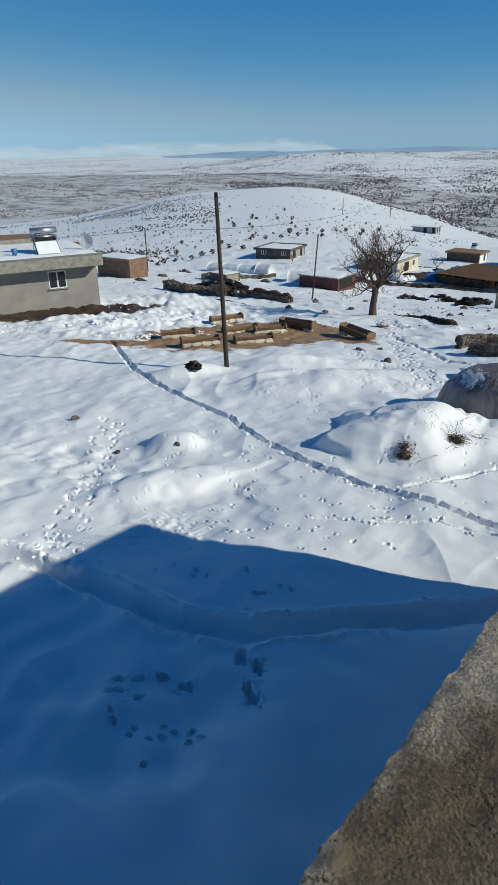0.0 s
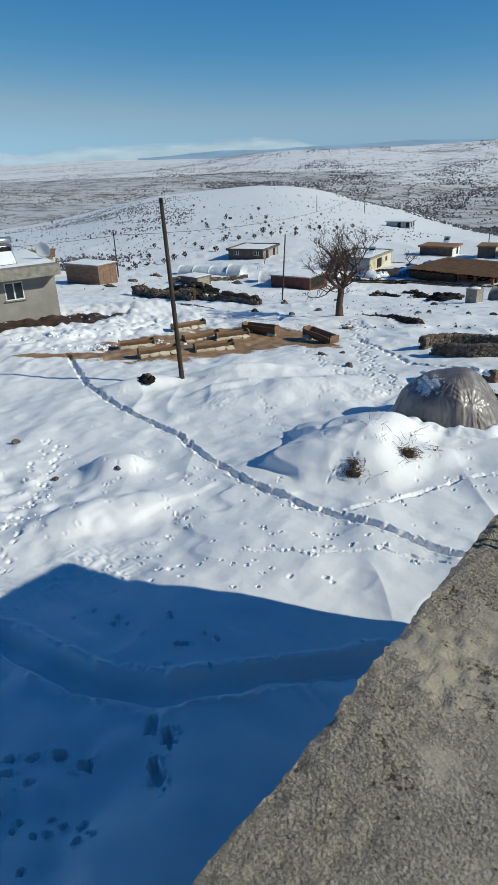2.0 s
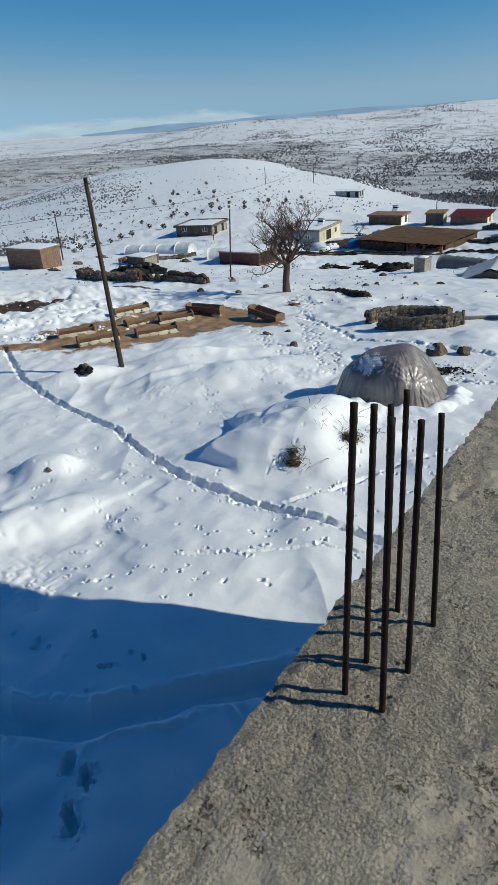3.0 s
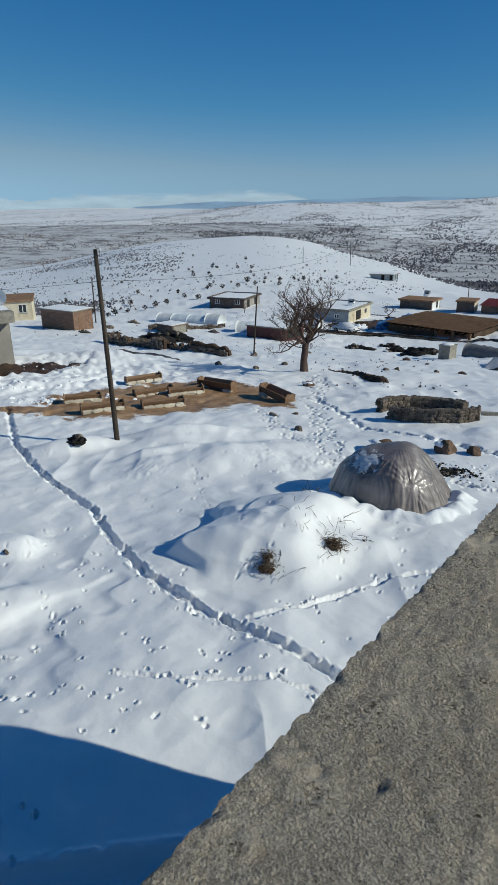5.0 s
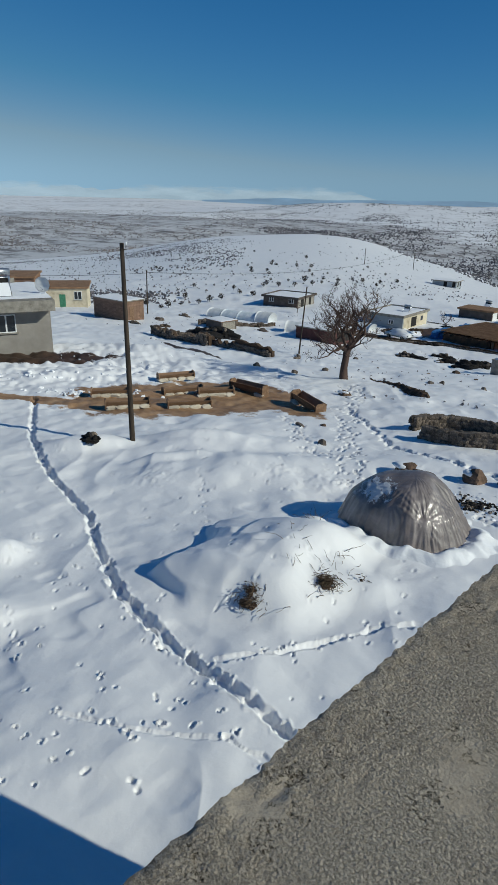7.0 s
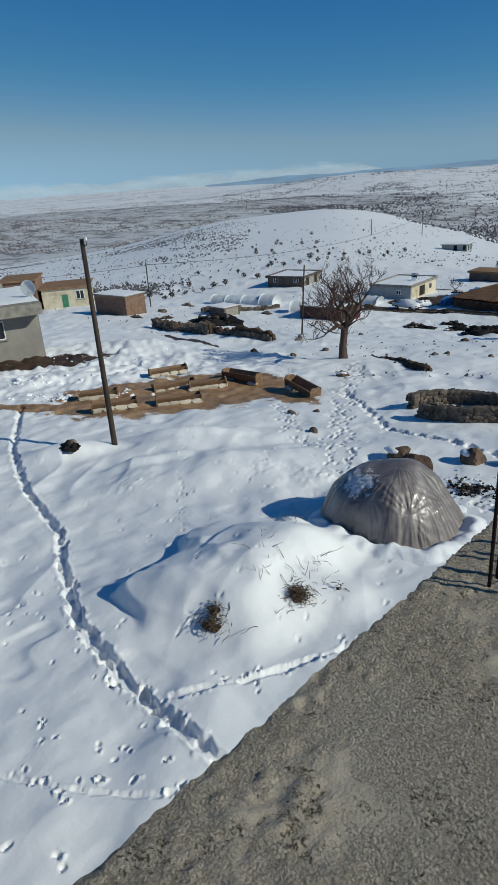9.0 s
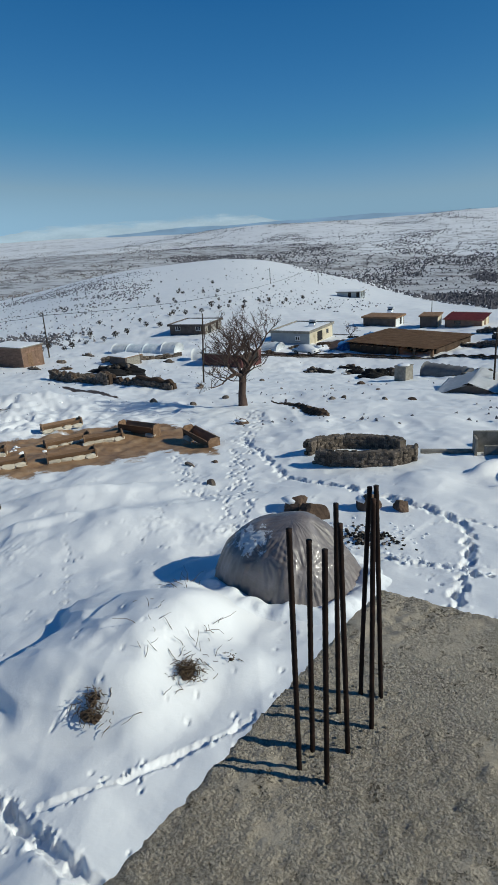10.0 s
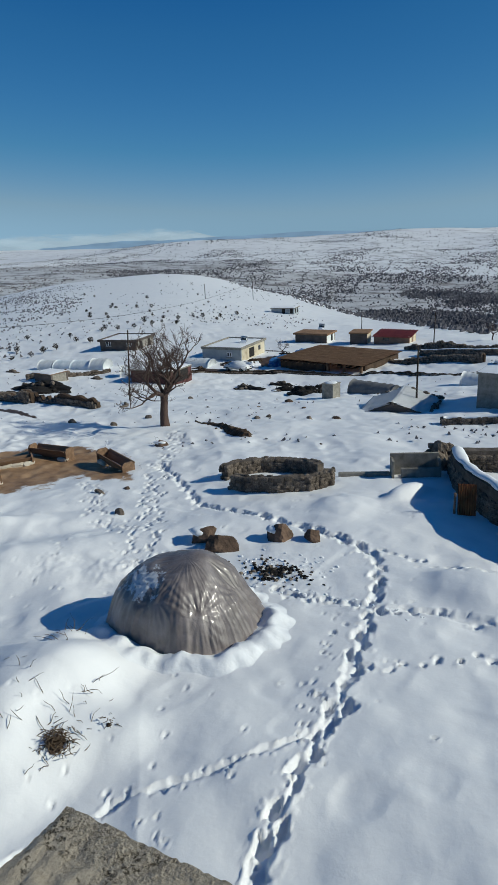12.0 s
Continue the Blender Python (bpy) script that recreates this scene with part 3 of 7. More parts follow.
    bare = math_('MULTIPLY', math_('MULTIPLY', dist.outputs[0], fine.outputs[0]), math_('ADD', math_('MULTIPLY', big.outputs[0], 0.7), 0.15))
    lee = math_('MULTIPLY', blob(-1150, 560, 900, 520, 28, 0.5, 0.003), math_('ADD', math_('MULTIPLY', fine.outputs[0], 0.7), 0.36))
    flank = math_('MULTIPLY', blob(-190, 830, 230, 230, 10, 0.6, 0.006), math_('ADD', math_('MULTIPLY', fine.outputs[0], 0.5), 0.42))
    bare = math_('MAXIMUM', bare, math_('MAXIMUM', lee, flank))
    scrub = ramp_(noise_(0.03, 4), [(0.35, (0.11, 0.10, 0.095)), (0.65, (0.25, 0.225, 0.21))])
    col = mix_(bare, col, scrub)
    L(col, b.inputs["Base Color"])
    b.inputs["Roughness"].default_value = 0.6
    b.inputs["Specular IOR Level"].default_value = 0.25
    bp = n.new("ShaderNodeBump")
    bp.inputs["Strength"].default_value, bp.inputs["Distance"].default_value = 0.4, 0.02
    L(noise_(7.0, 9, 0.62), bp.inputs["Height"])
    L(bp.outputs[0], b.inputs["Normal"])
    return m


earth = build_ground()
earth.data.materials.append(snow_material())


# ---- building blocks ----
def part(name, bm, material, parent, label="", smooth_=False):
    me = bpy.data.meshes.new(name)
    bm.normal_update()
    bm.to_mesh(me)
    bm.free()
    if smooth_:
        me.polygons.foreach_set("use_smooth", np.ones(len(me.polygons), bool))
    me.materials.append(material)
    ob = new(name, me)
    ob.parent = parent
    if label:
        ob["label"] = label
    return ob


def thing(name, x, y, z, turn=0.0, label="", category="", group="", kind=""):
    ob = new(name)
    ob.empty_display_size = 0.3
    ob.matrix_basis = pose(x, y, z, 0, 0, turn)
    return tagged(ob, label, category, group, kind)


def box(bm, x0, x1, y0, y1, z0, z1, bevel=0.0):
    r_ = bmesh.ops.create_cube(bm, size=1.0, matrix=Matrix.Translation(((x0 + x1) / 2, (y0 + y1) / 2, (z0 + z1) / 2)) @ Matrix.Diagonal((abs(x1 - x0), abs(y1 - y0), abs(z1 - z0), 1)))
    if bevel:
        vs = set(r_["verts"])
        es = [e for e in bm.edges if e.verts[0] in vs and e.verts[1] in vs]
        bmesh.ops.bevel(bm, geom=es, offset=bevel, segments=2, affect='EDGES', profile=0.6)
    return bm


def boxed(x0, x1, y0, y1, z0, z1, bevel=0.0):
    return box(bmesh.new(), x0, x1, y0, y1, z0, z1, bevel)


def tube(bm, points, radii, sides=8, cap=True):
    """A round bar through the points."""
    rings = []
    pts = [Vector(p) for p in points]
    for i, p in enumerate(pts):
        d = (pts[min(i + 1, len(pts) - 1)] - pts[max(i - 1, 0)]).normalized()
        a = d.orthogonal().normalized() if i == 0 else (a - d * a.dot(d)).normalized()
        c = d.cross(a)
        rad = radii[i] if isinstance(radii, (list, tuple)) else radii
        rings.append([bm.verts.new(p + (a * math.cos(t) + c * math.sin(t)) * rad) for t in (2 * math.pi * k / sides for k in range(sides))])
    for r0, r1 in zip(rings, rings[1:]):
        for k in range(sides):
            bm.faces.new((r0[k], r0[(k + 1) % sides], r1[(k + 1) % sides], r1[k]))
    if cap:
        bm.faces.new(rings[0][::-1])
        bm.faces.new(rings[-1])
    return bm


def lump(bm, centre, size, seed, rough=0.25, sub=2):
    """An uneven boulder or clod."""
    r_ = bmesh.ops.create_icosphere(bm, subdivisions=sub, radius=1.0)
    for v in r_["verts"]:
        n_ = v.co.copy()
        k = 1 + rough * noise.noise(n_ * 1.3 + Vector((seed * 3.1, seed * 1.7, seed))) + rough * 0.5 * noise.noise(n_ * 3.1 + Vector((seed, 0, seed)))
        v.co = Vector((n_.x * size[0] * k, n_.y * size[1] * k, n_.z * size[2] * k)) + Vector(centre)
    return bm


def crag(bm, centre, size, seed, sub=2, cuts=11):
    """A broken stone: a ball cut by random planes, a little rough."""
    rng = random.Random(seed * 13.7 + 0.3)
    planes = [(Vector((rng.gauss(0, 1), rng.gauss(0, 1), rng.gauss(0, 1))).normalized(), rng.uniform(0.55, 0.95)) for _ in range(cuts)]
    r_ = bmesh.ops.create_icosphere(bm, subdivisions=sub, radius=1.0)
    for v in r_["verts"]:
        n_ = v.co.normalized()
        k = min([1.1] + [d / n_.dot(p) for p, d in planes if n_.dot(p) > 0.2])
        k *= 1 + 0.10 * noise.noise(n_ * 2.3 + Vector((seed, seed * 0.7, 1.1)))
        v.co = Vector((n_.x * size[0] * k, n_.y * size[1] * k, n_.z * size[2] * k)) + Vector(centre)
    return bm


def block_stone(bm, seed):
    """A squared walling stone: a ball cut flat on six sides and broken at some corners."""
    rng = random.Random(seed * 5.3 + 0.7)
    planes = [(Vector(a).normalized(), d * rng.uniform(0.88, 1.1)) for a, d in (((1, 0, 0), 0.6), ((-1, 0, 0), 0.6), ((0, 0, 1), 0.56), ((0, 0, -1), 0.56), ((0, 1, 0), 0.6), ((0, -1, 0), 0.6))]
    planes = [((p + Vector((rng.gauss(0, 0.14), rng.gauss(0, 0.14), rng.gauss(0, 0.14)))).normalized(), d) for p, d in planes]
    planes += [(Vector((rng.gauss(0, 1), rng.gauss(0, 1), rng.gauss(0, 1))).normalized(), rng.uniform(0.66, 0.85)) for _ in range(4)]
    for v in bmesh.ops.create_icosphere(bm, subdivisions=2, radius=1.0)["verts"]:
        n_ = v.co.normalized()
        v.co = n_ * min([1.0] + [d / n_.dot(p) for p, d in planes if n_.dot(p) > 0.15])
    return bm


# ---- the house with the raw concrete roof on which one stands ----
ROOF_Z = Vector((-0.03, 0.05, 1)).normalized()
ROOF_Y = (Vector((-0.102, 1, 0)) - ROOF_Z * Vector((-0.102, 1, 0)).dot(ROOF_Z)).normalized()
ROOF_X = ROOF_Y.cross(ROOF_Z)
ROOF = Matrix(((ROOF_X.x, ROOF_Y.x, ROOF_Z.x, -0.02), (ROOF_X.y, ROOF_Y.y, ROOF_Z.y, 0.0), (ROOF_X.z, ROOF_Y.z, ROOF_Z.z, 0.0), (0, 0, 0, 1)))


def roof_concrete():
    m = bpy.data.materials.new("rough_roof_concrete")
    m.use_nodes = True
    nt, n = m.node_tree, m.node_tree.nodes
    L = nt.links.new
    b = n["Principled BSDF"]
    tc = n.new("ShaderNodeTexCoord")

    def noise_(scale, detail=6.0, rough=0.6):
        x = n.new("ShaderNodeTexNoise")
        x.inputs["Scale"].default_value, x.inputs["Detail"].default_value, x.inputs["Roughness"].default_value = scale, detail, rough
        L(tc.outputs["Object"], x.inputs["Vector"])
        return x.outputs["Fac"]

    def ramp_(fac, stops):
        x = n.new("ShaderNodeValToRGB")
        e = x.color_ramp.elements
        while len(e) < len(stops):
            e.new(0.5)
        for k, (p, c) in zip(e, stops):
            k.position, k.color = p, (*c, 1)
        L(fac, x.inputs[0])
        return x.outputs[0]

    def mixc(fac, a, c, mode='MIX'):
        x = n.new("ShaderNodeMix")
        x.data_type, x.blend_type = 'RGBA', mode
        if isinstance(fac, float):
            x.inputs["Factor"].default_value = fac
        else:
            L(fac, x.inputs["Factor"])
        L(a, x.inputs[6])
        L(c, x.inputs[7])
        return x.outputs[2]

    def grade(fac, lo, hi, a=0.0, c=1.0):
        x = n.new("ShaderNodeMapRange")
        for nm, v in (("From Min", lo), ("From Max", hi), ("To Min", a), ("To Max", c)):
            x.inputs[nm].default_value = v
        L(fac, x.inputs["Value"])
        return x.outputs[0]

    def calc(op, a, c):
        x = n.new("ShaderNodeMath")
        x.operation = op
        for s_, v in zip(x.inputs, (a, c)):
            if isinstance(v, float):
                s_.default_value = v
            else:
                L(v, s_)
        return x.outputs[0]

    def tone(fac, colour):
        """Where fac is 1 the surface takes this multiple of its colour."""
        x = n.new("ShaderNodeMix")
        x.data_type = 'RGBA'
        x.inputs[6].default_value, x.inputs[7].default_value = (1, 1, 1, 1), (*colour, 1)
        L(fac, x.inputs["Factor"])
        return x.outputs[2]

    base = ramp_(noise_(0.9, 8, 0.65), [(0.3, (0.45, 0.385, 0.31)), (0.48, (0.51, 0.445, 0.365)), (0.7, (0.57, 0.505, 0.42))])
    film = ramp_(noise_(5, 8), [(0.3, (0.36, 0.305, 0.235)), (0.7, (0.43, 0.375, 0.30))])
    # open crusty aggregate, with patches of smooth trowelled cement film
    crust = grade(noise_(1.5, 6, 0.66), 0.59, 0.45)
    col = mixc(crust, film, base)
    grain = ramp_(noise_(130, 5, 0.8), [(0.34, (0.72, 0.70, 0.67)), (0.48, (0.97, 0.97, 0.96)), (0.66, (1.14, 1.13, 1.11))])
    col = mixc(0.9, col, grain, 'MULTIPLY')
    # clustered blow-holes and torn spots, the shade in them painted into the colour
    cluster = grade(noise_(4.5, 6, 0.75), 0.54, 0.62)
    hole = calc('MULTIPLY', grade(noise_(64, 5, 0.78), 0.495, 0.44), calc('MAXIMUM', cluster, calc('MULTIPLY', crust, 0.38)))
    col = mixc(1.0, col, tone(hole, (0.26, 0.24, 0.21)), 'MULTIPLY')
    specks = grade(noise_(30, 4, 0.55), 0.30, 0.26)
    col = mixc(1.0, col, tone(specks, (0.3, 0.28, 0.25)), 'MULTIPLY')
    # a damp stain
    mp = n.new("ShaderNodeMapping")
    mp.vector_type = 'TEXTURE'
    mp.inputs["Location"].default_value, mp.inputs["Scale"].default_value = (0.5, -11.55, 0), (0.52, 0.72, 1e3)
    L(tc.outputs["Object"], mp.inputs["Vector"])
    ln = n.new("ShaderNodeVectorMath")
    ln.operation = 'LENGTH'
    L(mp.outputs[0], ln.inputs[0])
    damp = grade(calc('ADD', ln.outputs["Value"], calc('MULTIPLY', noise_(4.5, 7), 0.8)), 1.55, 1.3)
    col = mixc(1.0, col, tone(damp, (0.42, 0.38, 0.31)), 'MULTIPLY')
    L(col, b.inputs["Base Color"])
    b.inputs["Roughness"].default_value = 0.92
    b.inputs["Specular IOR Level"].default_value = 0.2
    # relief: lumps of aggregate, holes, and combed trowel marks in the film
    comb = n.new("ShaderNodeMapping")
    comb.inputs["Rotation"].default_value, comb.inputs["Scale"].default_value = (0, 0, radians(28)), (95, 16, 1)
    L(tc.outputs["Object"], comb.inputs["Vector"])
    cn = n.new("ShaderNodeTexNoise")
    cn.inputs["Scale"].default_value, cn.inputs["Detail"].default_value = 1.0, 3
    L(comb.outputs[0], cn.inputs["Vector"])
    lumps = n.new("ShaderNodeTexVoronoi")
    lumps.inputs["Scale"].default_value = 95
    L(tc.outputs["Object"], lumps.inputs["Vector"])
    rough_ = calc('MULTIPLY', calc('SUBTRACT', noise_(70, 8, 0.72), calc('MULTIPLY', lumps.outputs["Distance"], 0.55)), calc('ADD', calc('MULTIPLY', crust, 1.45), 0.14))
    hgt = calc('ADD', rough_, calc('MULTIPLY', cn.outputs["Fac"], calc('MULTIPLY', calc('MULTIPLY', calc('SUBTRACT', 1.0, crust), grade(noise_(2.3, 3), 0.5, 0.62)), 0.24)))
    hgt = calc('SUBTRACT', hgt, calc('MULTIPLY', hole, 1.4))
    bp = n.new("ShaderNodeBump")
    bp.inputs["Strength"].default_value, bp.inputs["Distance"].default_value = 1.0, 0.015
    L(hgt, bp.inputs["Height"])
    L(bp.outputs[0], b.inputs["Normal"])
    return m


M_roof = roof_concrete()


def build_home():
    home = new("unfinished_house")
    home.matrix_basis = ROOF
    tagged(home, "unfinished concrete-roofed house with starter bars standing up", "house")
    # roof slab: fine near its free edges, coarse further in
    xs = np.concatenate([np.arange(0, 2.4, 0.014), np.arange(2.4, 9.01, 0.4)])
    ys = np.concatenate([np.arange(0, -12.9, -0.015), np.arange(-12.9, -19.0, -0.4)])
    GX, GY = np.meshgrid(xs, ys, indexing="ij")
    edge = np.clip(1 - GX / 0.03, 0, 1) + np.clip(1 + GY / 0.03, 0, 1)
    ragged = 0.003 * vnoise(GX, GY, 0.3, 31) + 0.003 * vnoise(GX, GY, 0.05, 32) + 0.005 * vnoise(GX, GY, 0.024, 38) + 0.007 * smooth(0.75, 0.95, vnoise(GX, GY, 0.06, 37))
    PX = GX + np.clip(1 - GX / 0.08, 0, 1) * ragged - 0.02
    PY = GY - np.clip(1 + GY / 0.08, 0, 1) * ragged
    coarse = smooth(-0.25, 0.45, vnoise(GX, GY, 0.55, 36) * 0.8 + 0.4 * vnoise(GX, GY, 0.16, 40) + np.clip(1 - GX / 0.35, 0, 1) + np.clip(1 + GY / 0.6, 0, 1))
    rough_rng = np.random.default_rng(17)
    white = rough_rng.normal(0, 1, GX.shape)

    def spread(a):
        return (a + np.roll(a, 1, 0) + np.roll(a, -1, 0) + np.roll(a, 1, 1) + np.roll(a, -1, 1)) / 5

    clump_ = spread(spread(rough_rng.normal(0, 1, GX.shape)))
    hole = spread((rough_rng.random(GX.shape) < 0.10 * smooth(0.0, 0.8, vnoise(GX, GY, 0.22, 70) + 0.6 * vnoise(GX, GY, 0.07, 73))) * 1.0)
    PZ = (0.007 * spread(white) + 0.008 * clump_) * (0.12 + 0.88 * coarse) - 0.012 * hole * (0.25 + coarse) + 0.006 * vnoise(GX, GY, 0.4, 34) - 0.006 * np.clip(edge, 0, 1.3)
    v = [tuple(p) for p in np.stack([PX, PY, PZ], -1).reshape(-1, 3)]
    na, nb = GX.shape
    f = [(i * nb + j, i * nb + j + 1, (i + 1) * nb + j + 1, (i + 1) * nb + j) for i in range(na - 1) for j in range(nb - 1)]
    # the slab's rough side along both free edges
    side0 = len(v)
    rim = [(0, j) for j in range(nb - 1, -1, -1)] + [(i, 0) for i in range(1, na)]
    for k in range(0, 5):
        for i, j in rim:
            x, y, z = PX[i, j], PY[i, j], PZ[i, j]
            w = 0.012 * math.sin(37 * x + 51 * y + k * 2.1) + 0.008 * math.sin(91 * y + 77 * x + k)
            w = (abs(w) + 0.012 + 0.006 * k) * (k > 0)
            v.append((x + (w if i == 0 else 0), y - (w if j == 0 else 0), z - 0.055 * k - 0.001))
    nrim = len(rim)
    rows = [[side0 + k * nrim + q for q in range(nrim)] for k in range(5)]
    for r0, r1 in zip(rows, rows[1:]):
        f += [(r0[q], r0[q + 1], r1[q + 1], r1[q]) for q in range(nrim - 1)]
    me = bpy.data.meshes.new("roof_slab")
    me.from_pydata(v, [], [q[::-1] for q in f])
    me.polygons.foreach_set("use_smooth", np.ones(len(me.polygons), bool))
    me.materials.append(M_roof)
    slab = new("roof_slab", me)
    slab.parent = home
    slab["label"] = "rough grey poured concrete slab with a crumbled edge"
    bm = boxed(0.03, 9.0, -19.0, -0.03, -0.235, -0.04)
    part("slab_core", bm, M_conc, home)
    for nm, a in (("wall", (0.12, 0.35, -18.9, -0.6)), ("wall", (0.35, 8.9, -0.83, -0.6)), ("wall", (8.65, 8.9, -18.9, -0.83)), ("wall", (0.35, 8.65, -18.9, -18.65))):
        part(nm, boxed(*a, -8.5, -0.237), M_conc, home)


build_home()


def starter_bars(bars, seed):
    rng = random.Random(seed)
    cage = thing("starter_bars", *bars[0][:3], label="bundle of rusty ribbed steel starter bars standing in the concrete roof", category="rebar", group="column starter bars")
    o = Vector(bars[0][:3])
    crumbs = []
    for x, y, z, lx, ly, h in bars:
        base = Vector((x, y, z - 0.03)) - o
        n_ = 44
        pts = [base + Vector((lx * (i / n_) ** 1.2, ly * (i / n_) ** 1.2, (h + 0.03) * i / n_)) for i in range(n_ + 1)]
        bm = bmesh.new()
        tube(bm, pts, [0.0083 if i % 2 else 0.0090 for i in range(n_ + 1)], 8)
        part("steel_bar", bm, M_rust, cage, smooth_=True)
        for _k in range(9):
            bm = bmesh.new()
            crag(bm, base + Vector((rng.gauss(0, 0.03), rng.gauss(0, 0.03), 0.028)), (rng.uniform(0.004, 0.012), rng.uniform(0.004, 0.010), rng.uniform(0.003, 0.006)), rng.random() * 50, 1)
            part("cement_crumb", bm, M_roof, cage)
    return cage


starter_bars([(0.322, -1.174, 0.069, 0.0, 0.005, 0.85), (0.308, -1.08, 0.064, 0.01, 0.01, 0.775), (0.423, -1.168, 0.072, 0.01, 0.01, 0.81), (0.282, -0.88, 0.053, 0.005, 0.005, 0.82),
              (0.407, -1.02, 0.064, -0.01, -0.005, 0.83), (0.291, -0.742, 0.046, 0.03, 0.02, 0.835), (0.412, -0.873, 0.057, 0.005, 0.005, 0.86), (0.36, -0.713, 0.047, -0.015, -0.01, 0.845)], 3)
starter_bars([(0.971, -8.166, 0.437, 0.02, 0.01, 0.85), (0.96, -8.03, 0.43, 0.01, 0.0, 0.80), (0.951, -7.909, 0.424, 0.0, 0.0, 0.755), (0.932, -7.783, 0.417, 0.0, 0.0, 0.75),
              (1.079, -8.16, 0.44, 0.0, 0.0, 0.835), (1.072, -8.0, 0.432, 0.0, 0.0, 0.77), (1.049, -7.781, 0.421, -0.02, 0.0, 0.70)], 4)


# ---- near slope ----
def utility_pole(x, y, h, lean, rad, label, extras=True):
    z = ground(x, y)
    ob = thing("utility_pole", x, y, z, label=label, category="pole", group="village poles")
    bm = bmesh.new()
    n_ = 10
    tube(bm, [(lean[0] * i / n_, lean[1] * i / n_, -0.5 + (h + 0.5) * i / n_) for i in range(n_ + 1)], [rad * (1 - 0.3 * i / n_) for i in range(n_ + 1)], 12)
    part("shaft", bm, M_pole, ob, smooth_=True)
    if extras:
        bm = bmesh.new()
        tube(bm, [(lean[0] - 0.02, lean[1], h - 0.25), (lean[0] + 0.22, lean[1] + 0.04, h - 0.22), (lean[0] + 0.24, lean[1] + 0.04, h - 0.05)], 0.014, 6)
        part("bracket", bm, M_rust, ob)
        bm = bmesh.new()
        tube(bm, [(lean[0] + 0.24, lean[1] + 0.04, h - 0.07), (lean[0] + 0.24, lean[1] + 0.04, h + 0.0), (lean[0] + 0.24, lean[1] + 0.04, h + 0.05)], [0.03, 0.045, 0.025], 8)
        part("insulator", bm, M_frame, ob, smooth_=True)
    return ob


utility_pole(-19.62, 7.56, 7.62, (-0.8, 0.4), 0.115, "tall dark leaning wooden utility pole standing in the snow")
utility_pole(-42.33, 41.35, 6.669, (0.432, 0.247), 0.086, "thin bare pole leaning beside a tree", False)
utility_pole(-13.98, 41.14, 4.193, (0.0, 0.0), 0.075, "dark slim pole standing beside low tents", False)
utility_pole(-86.31, 52.4, 6.778, (0.103, 0.0), 0.113, "distant wooden utility pole behind a shed", True)


def film_material():
    m = bpy.data.materials.new("clear_plastic_film")
    m.use_nodes = True
    nt, n = m.node_tree, m.node_tree.nodes
    L = nt.links.new
    b = n["Principled BSDF"]
    tc = n.new("ShaderNodeTexCoord")

    def noise_(scale, detail, rough=0.6, distort=0.0):
        x = n.new("ShaderNodeTexNoise")
        x.inputs["Scale"].default_value, x.inputs["Detail"].default_value, x.inputs["Roughness"].default_value, x.inputs["Distortion"].default_value = scale, detail, rough, distort
        L(tc.outputs["Object"], x.inputs["Vector"])
        return x.outputs["Fac"]

    rp = n.new("ShaderNodeValToRGB")
    rp.color_ramp.elements.new(0.5)
    for e, (p, c) in zip(rp.color_ramp.elements, ((0.32, (0.12, 0.10, 0.095)), (0.5, (0.19, 0.162, 0.155)), (0.68, (0.27, 0.237, 0.228)))):
        e.position, e.color = p, (*c, 1)
    L(noise_(1.6, 8, 0.6, 0.6), rp.inputs[0])
    # snow left lying on the film
    mp = n.new("ShaderNodeMapping")
    mp.vector_type = 'TEXTURE'
    mp.inputs["Location"].default_value = (-0.55, -0.75, 1.45)
    mp.inputs["Scale"].default_value = (0.75, 0.55, 0.6)
    L(tc.outputs["Object"], mp.inputs["Vector"])
    ln = n.new("ShaderNodeVectorMath")
    ln.operation = 'LENGTH'
    L(mp.outputs[0], ln.inputs[0])
    x = n.new("ShaderNodeMath")
    x.operation = 'MULTIPLY_ADD'
    L(noise_(4.5, 8, 0.7), x.inputs[0])
    x.inputs[1].default_value = 3.2
    L(ln.outputs["Value"], x.inputs[2])
    mk = n.new("ShaderNodeMapRange")
    mk.inputs["From Min"].default_value, mk.inputs["From Max"].default_value = 2.3, 2.12
    L(x.outputs[0], mk.inputs["Value"])
    mx = n.new("ShaderNodeMix")
    mx.data_type = 'RGBA'
    L(mk.outputs[0], mx.inputs["Factor"])
    L(rp.outputs[0], mx.inputs[6])
    mx.inputs[7].default_value = (0.62, 0.63, 0.65, 1)
    L(mx.outputs[2], b.inputs["Base Color"])
    rg = n.new("ShaderNodeMapRange")
    rg.inputs["To Min"].default_value, rg.inputs["To Max"].default_value = 0.48, 0.75
    L(mk.outputs[0], rg.inputs["Value"])
    L(rg.outputs[0], b.inputs["Roughness"])
    b.inputs["Coat Weight"].default_value = 0.4
    b.inputs["Coat Roughness"].default_value = 0.12
    bp = n.new("ShaderNodeBump")
    bp.inputs["Strength"].default_value, bp.inputs["Distance"].default_value = 0.35, 0.04
    L(noise_(3.5, 4, 0.5, 1.5), bp.inputs["Height"])
    L(bp.outputs[0], b.inputs["Normal"])
    return m


M_film = film_material()


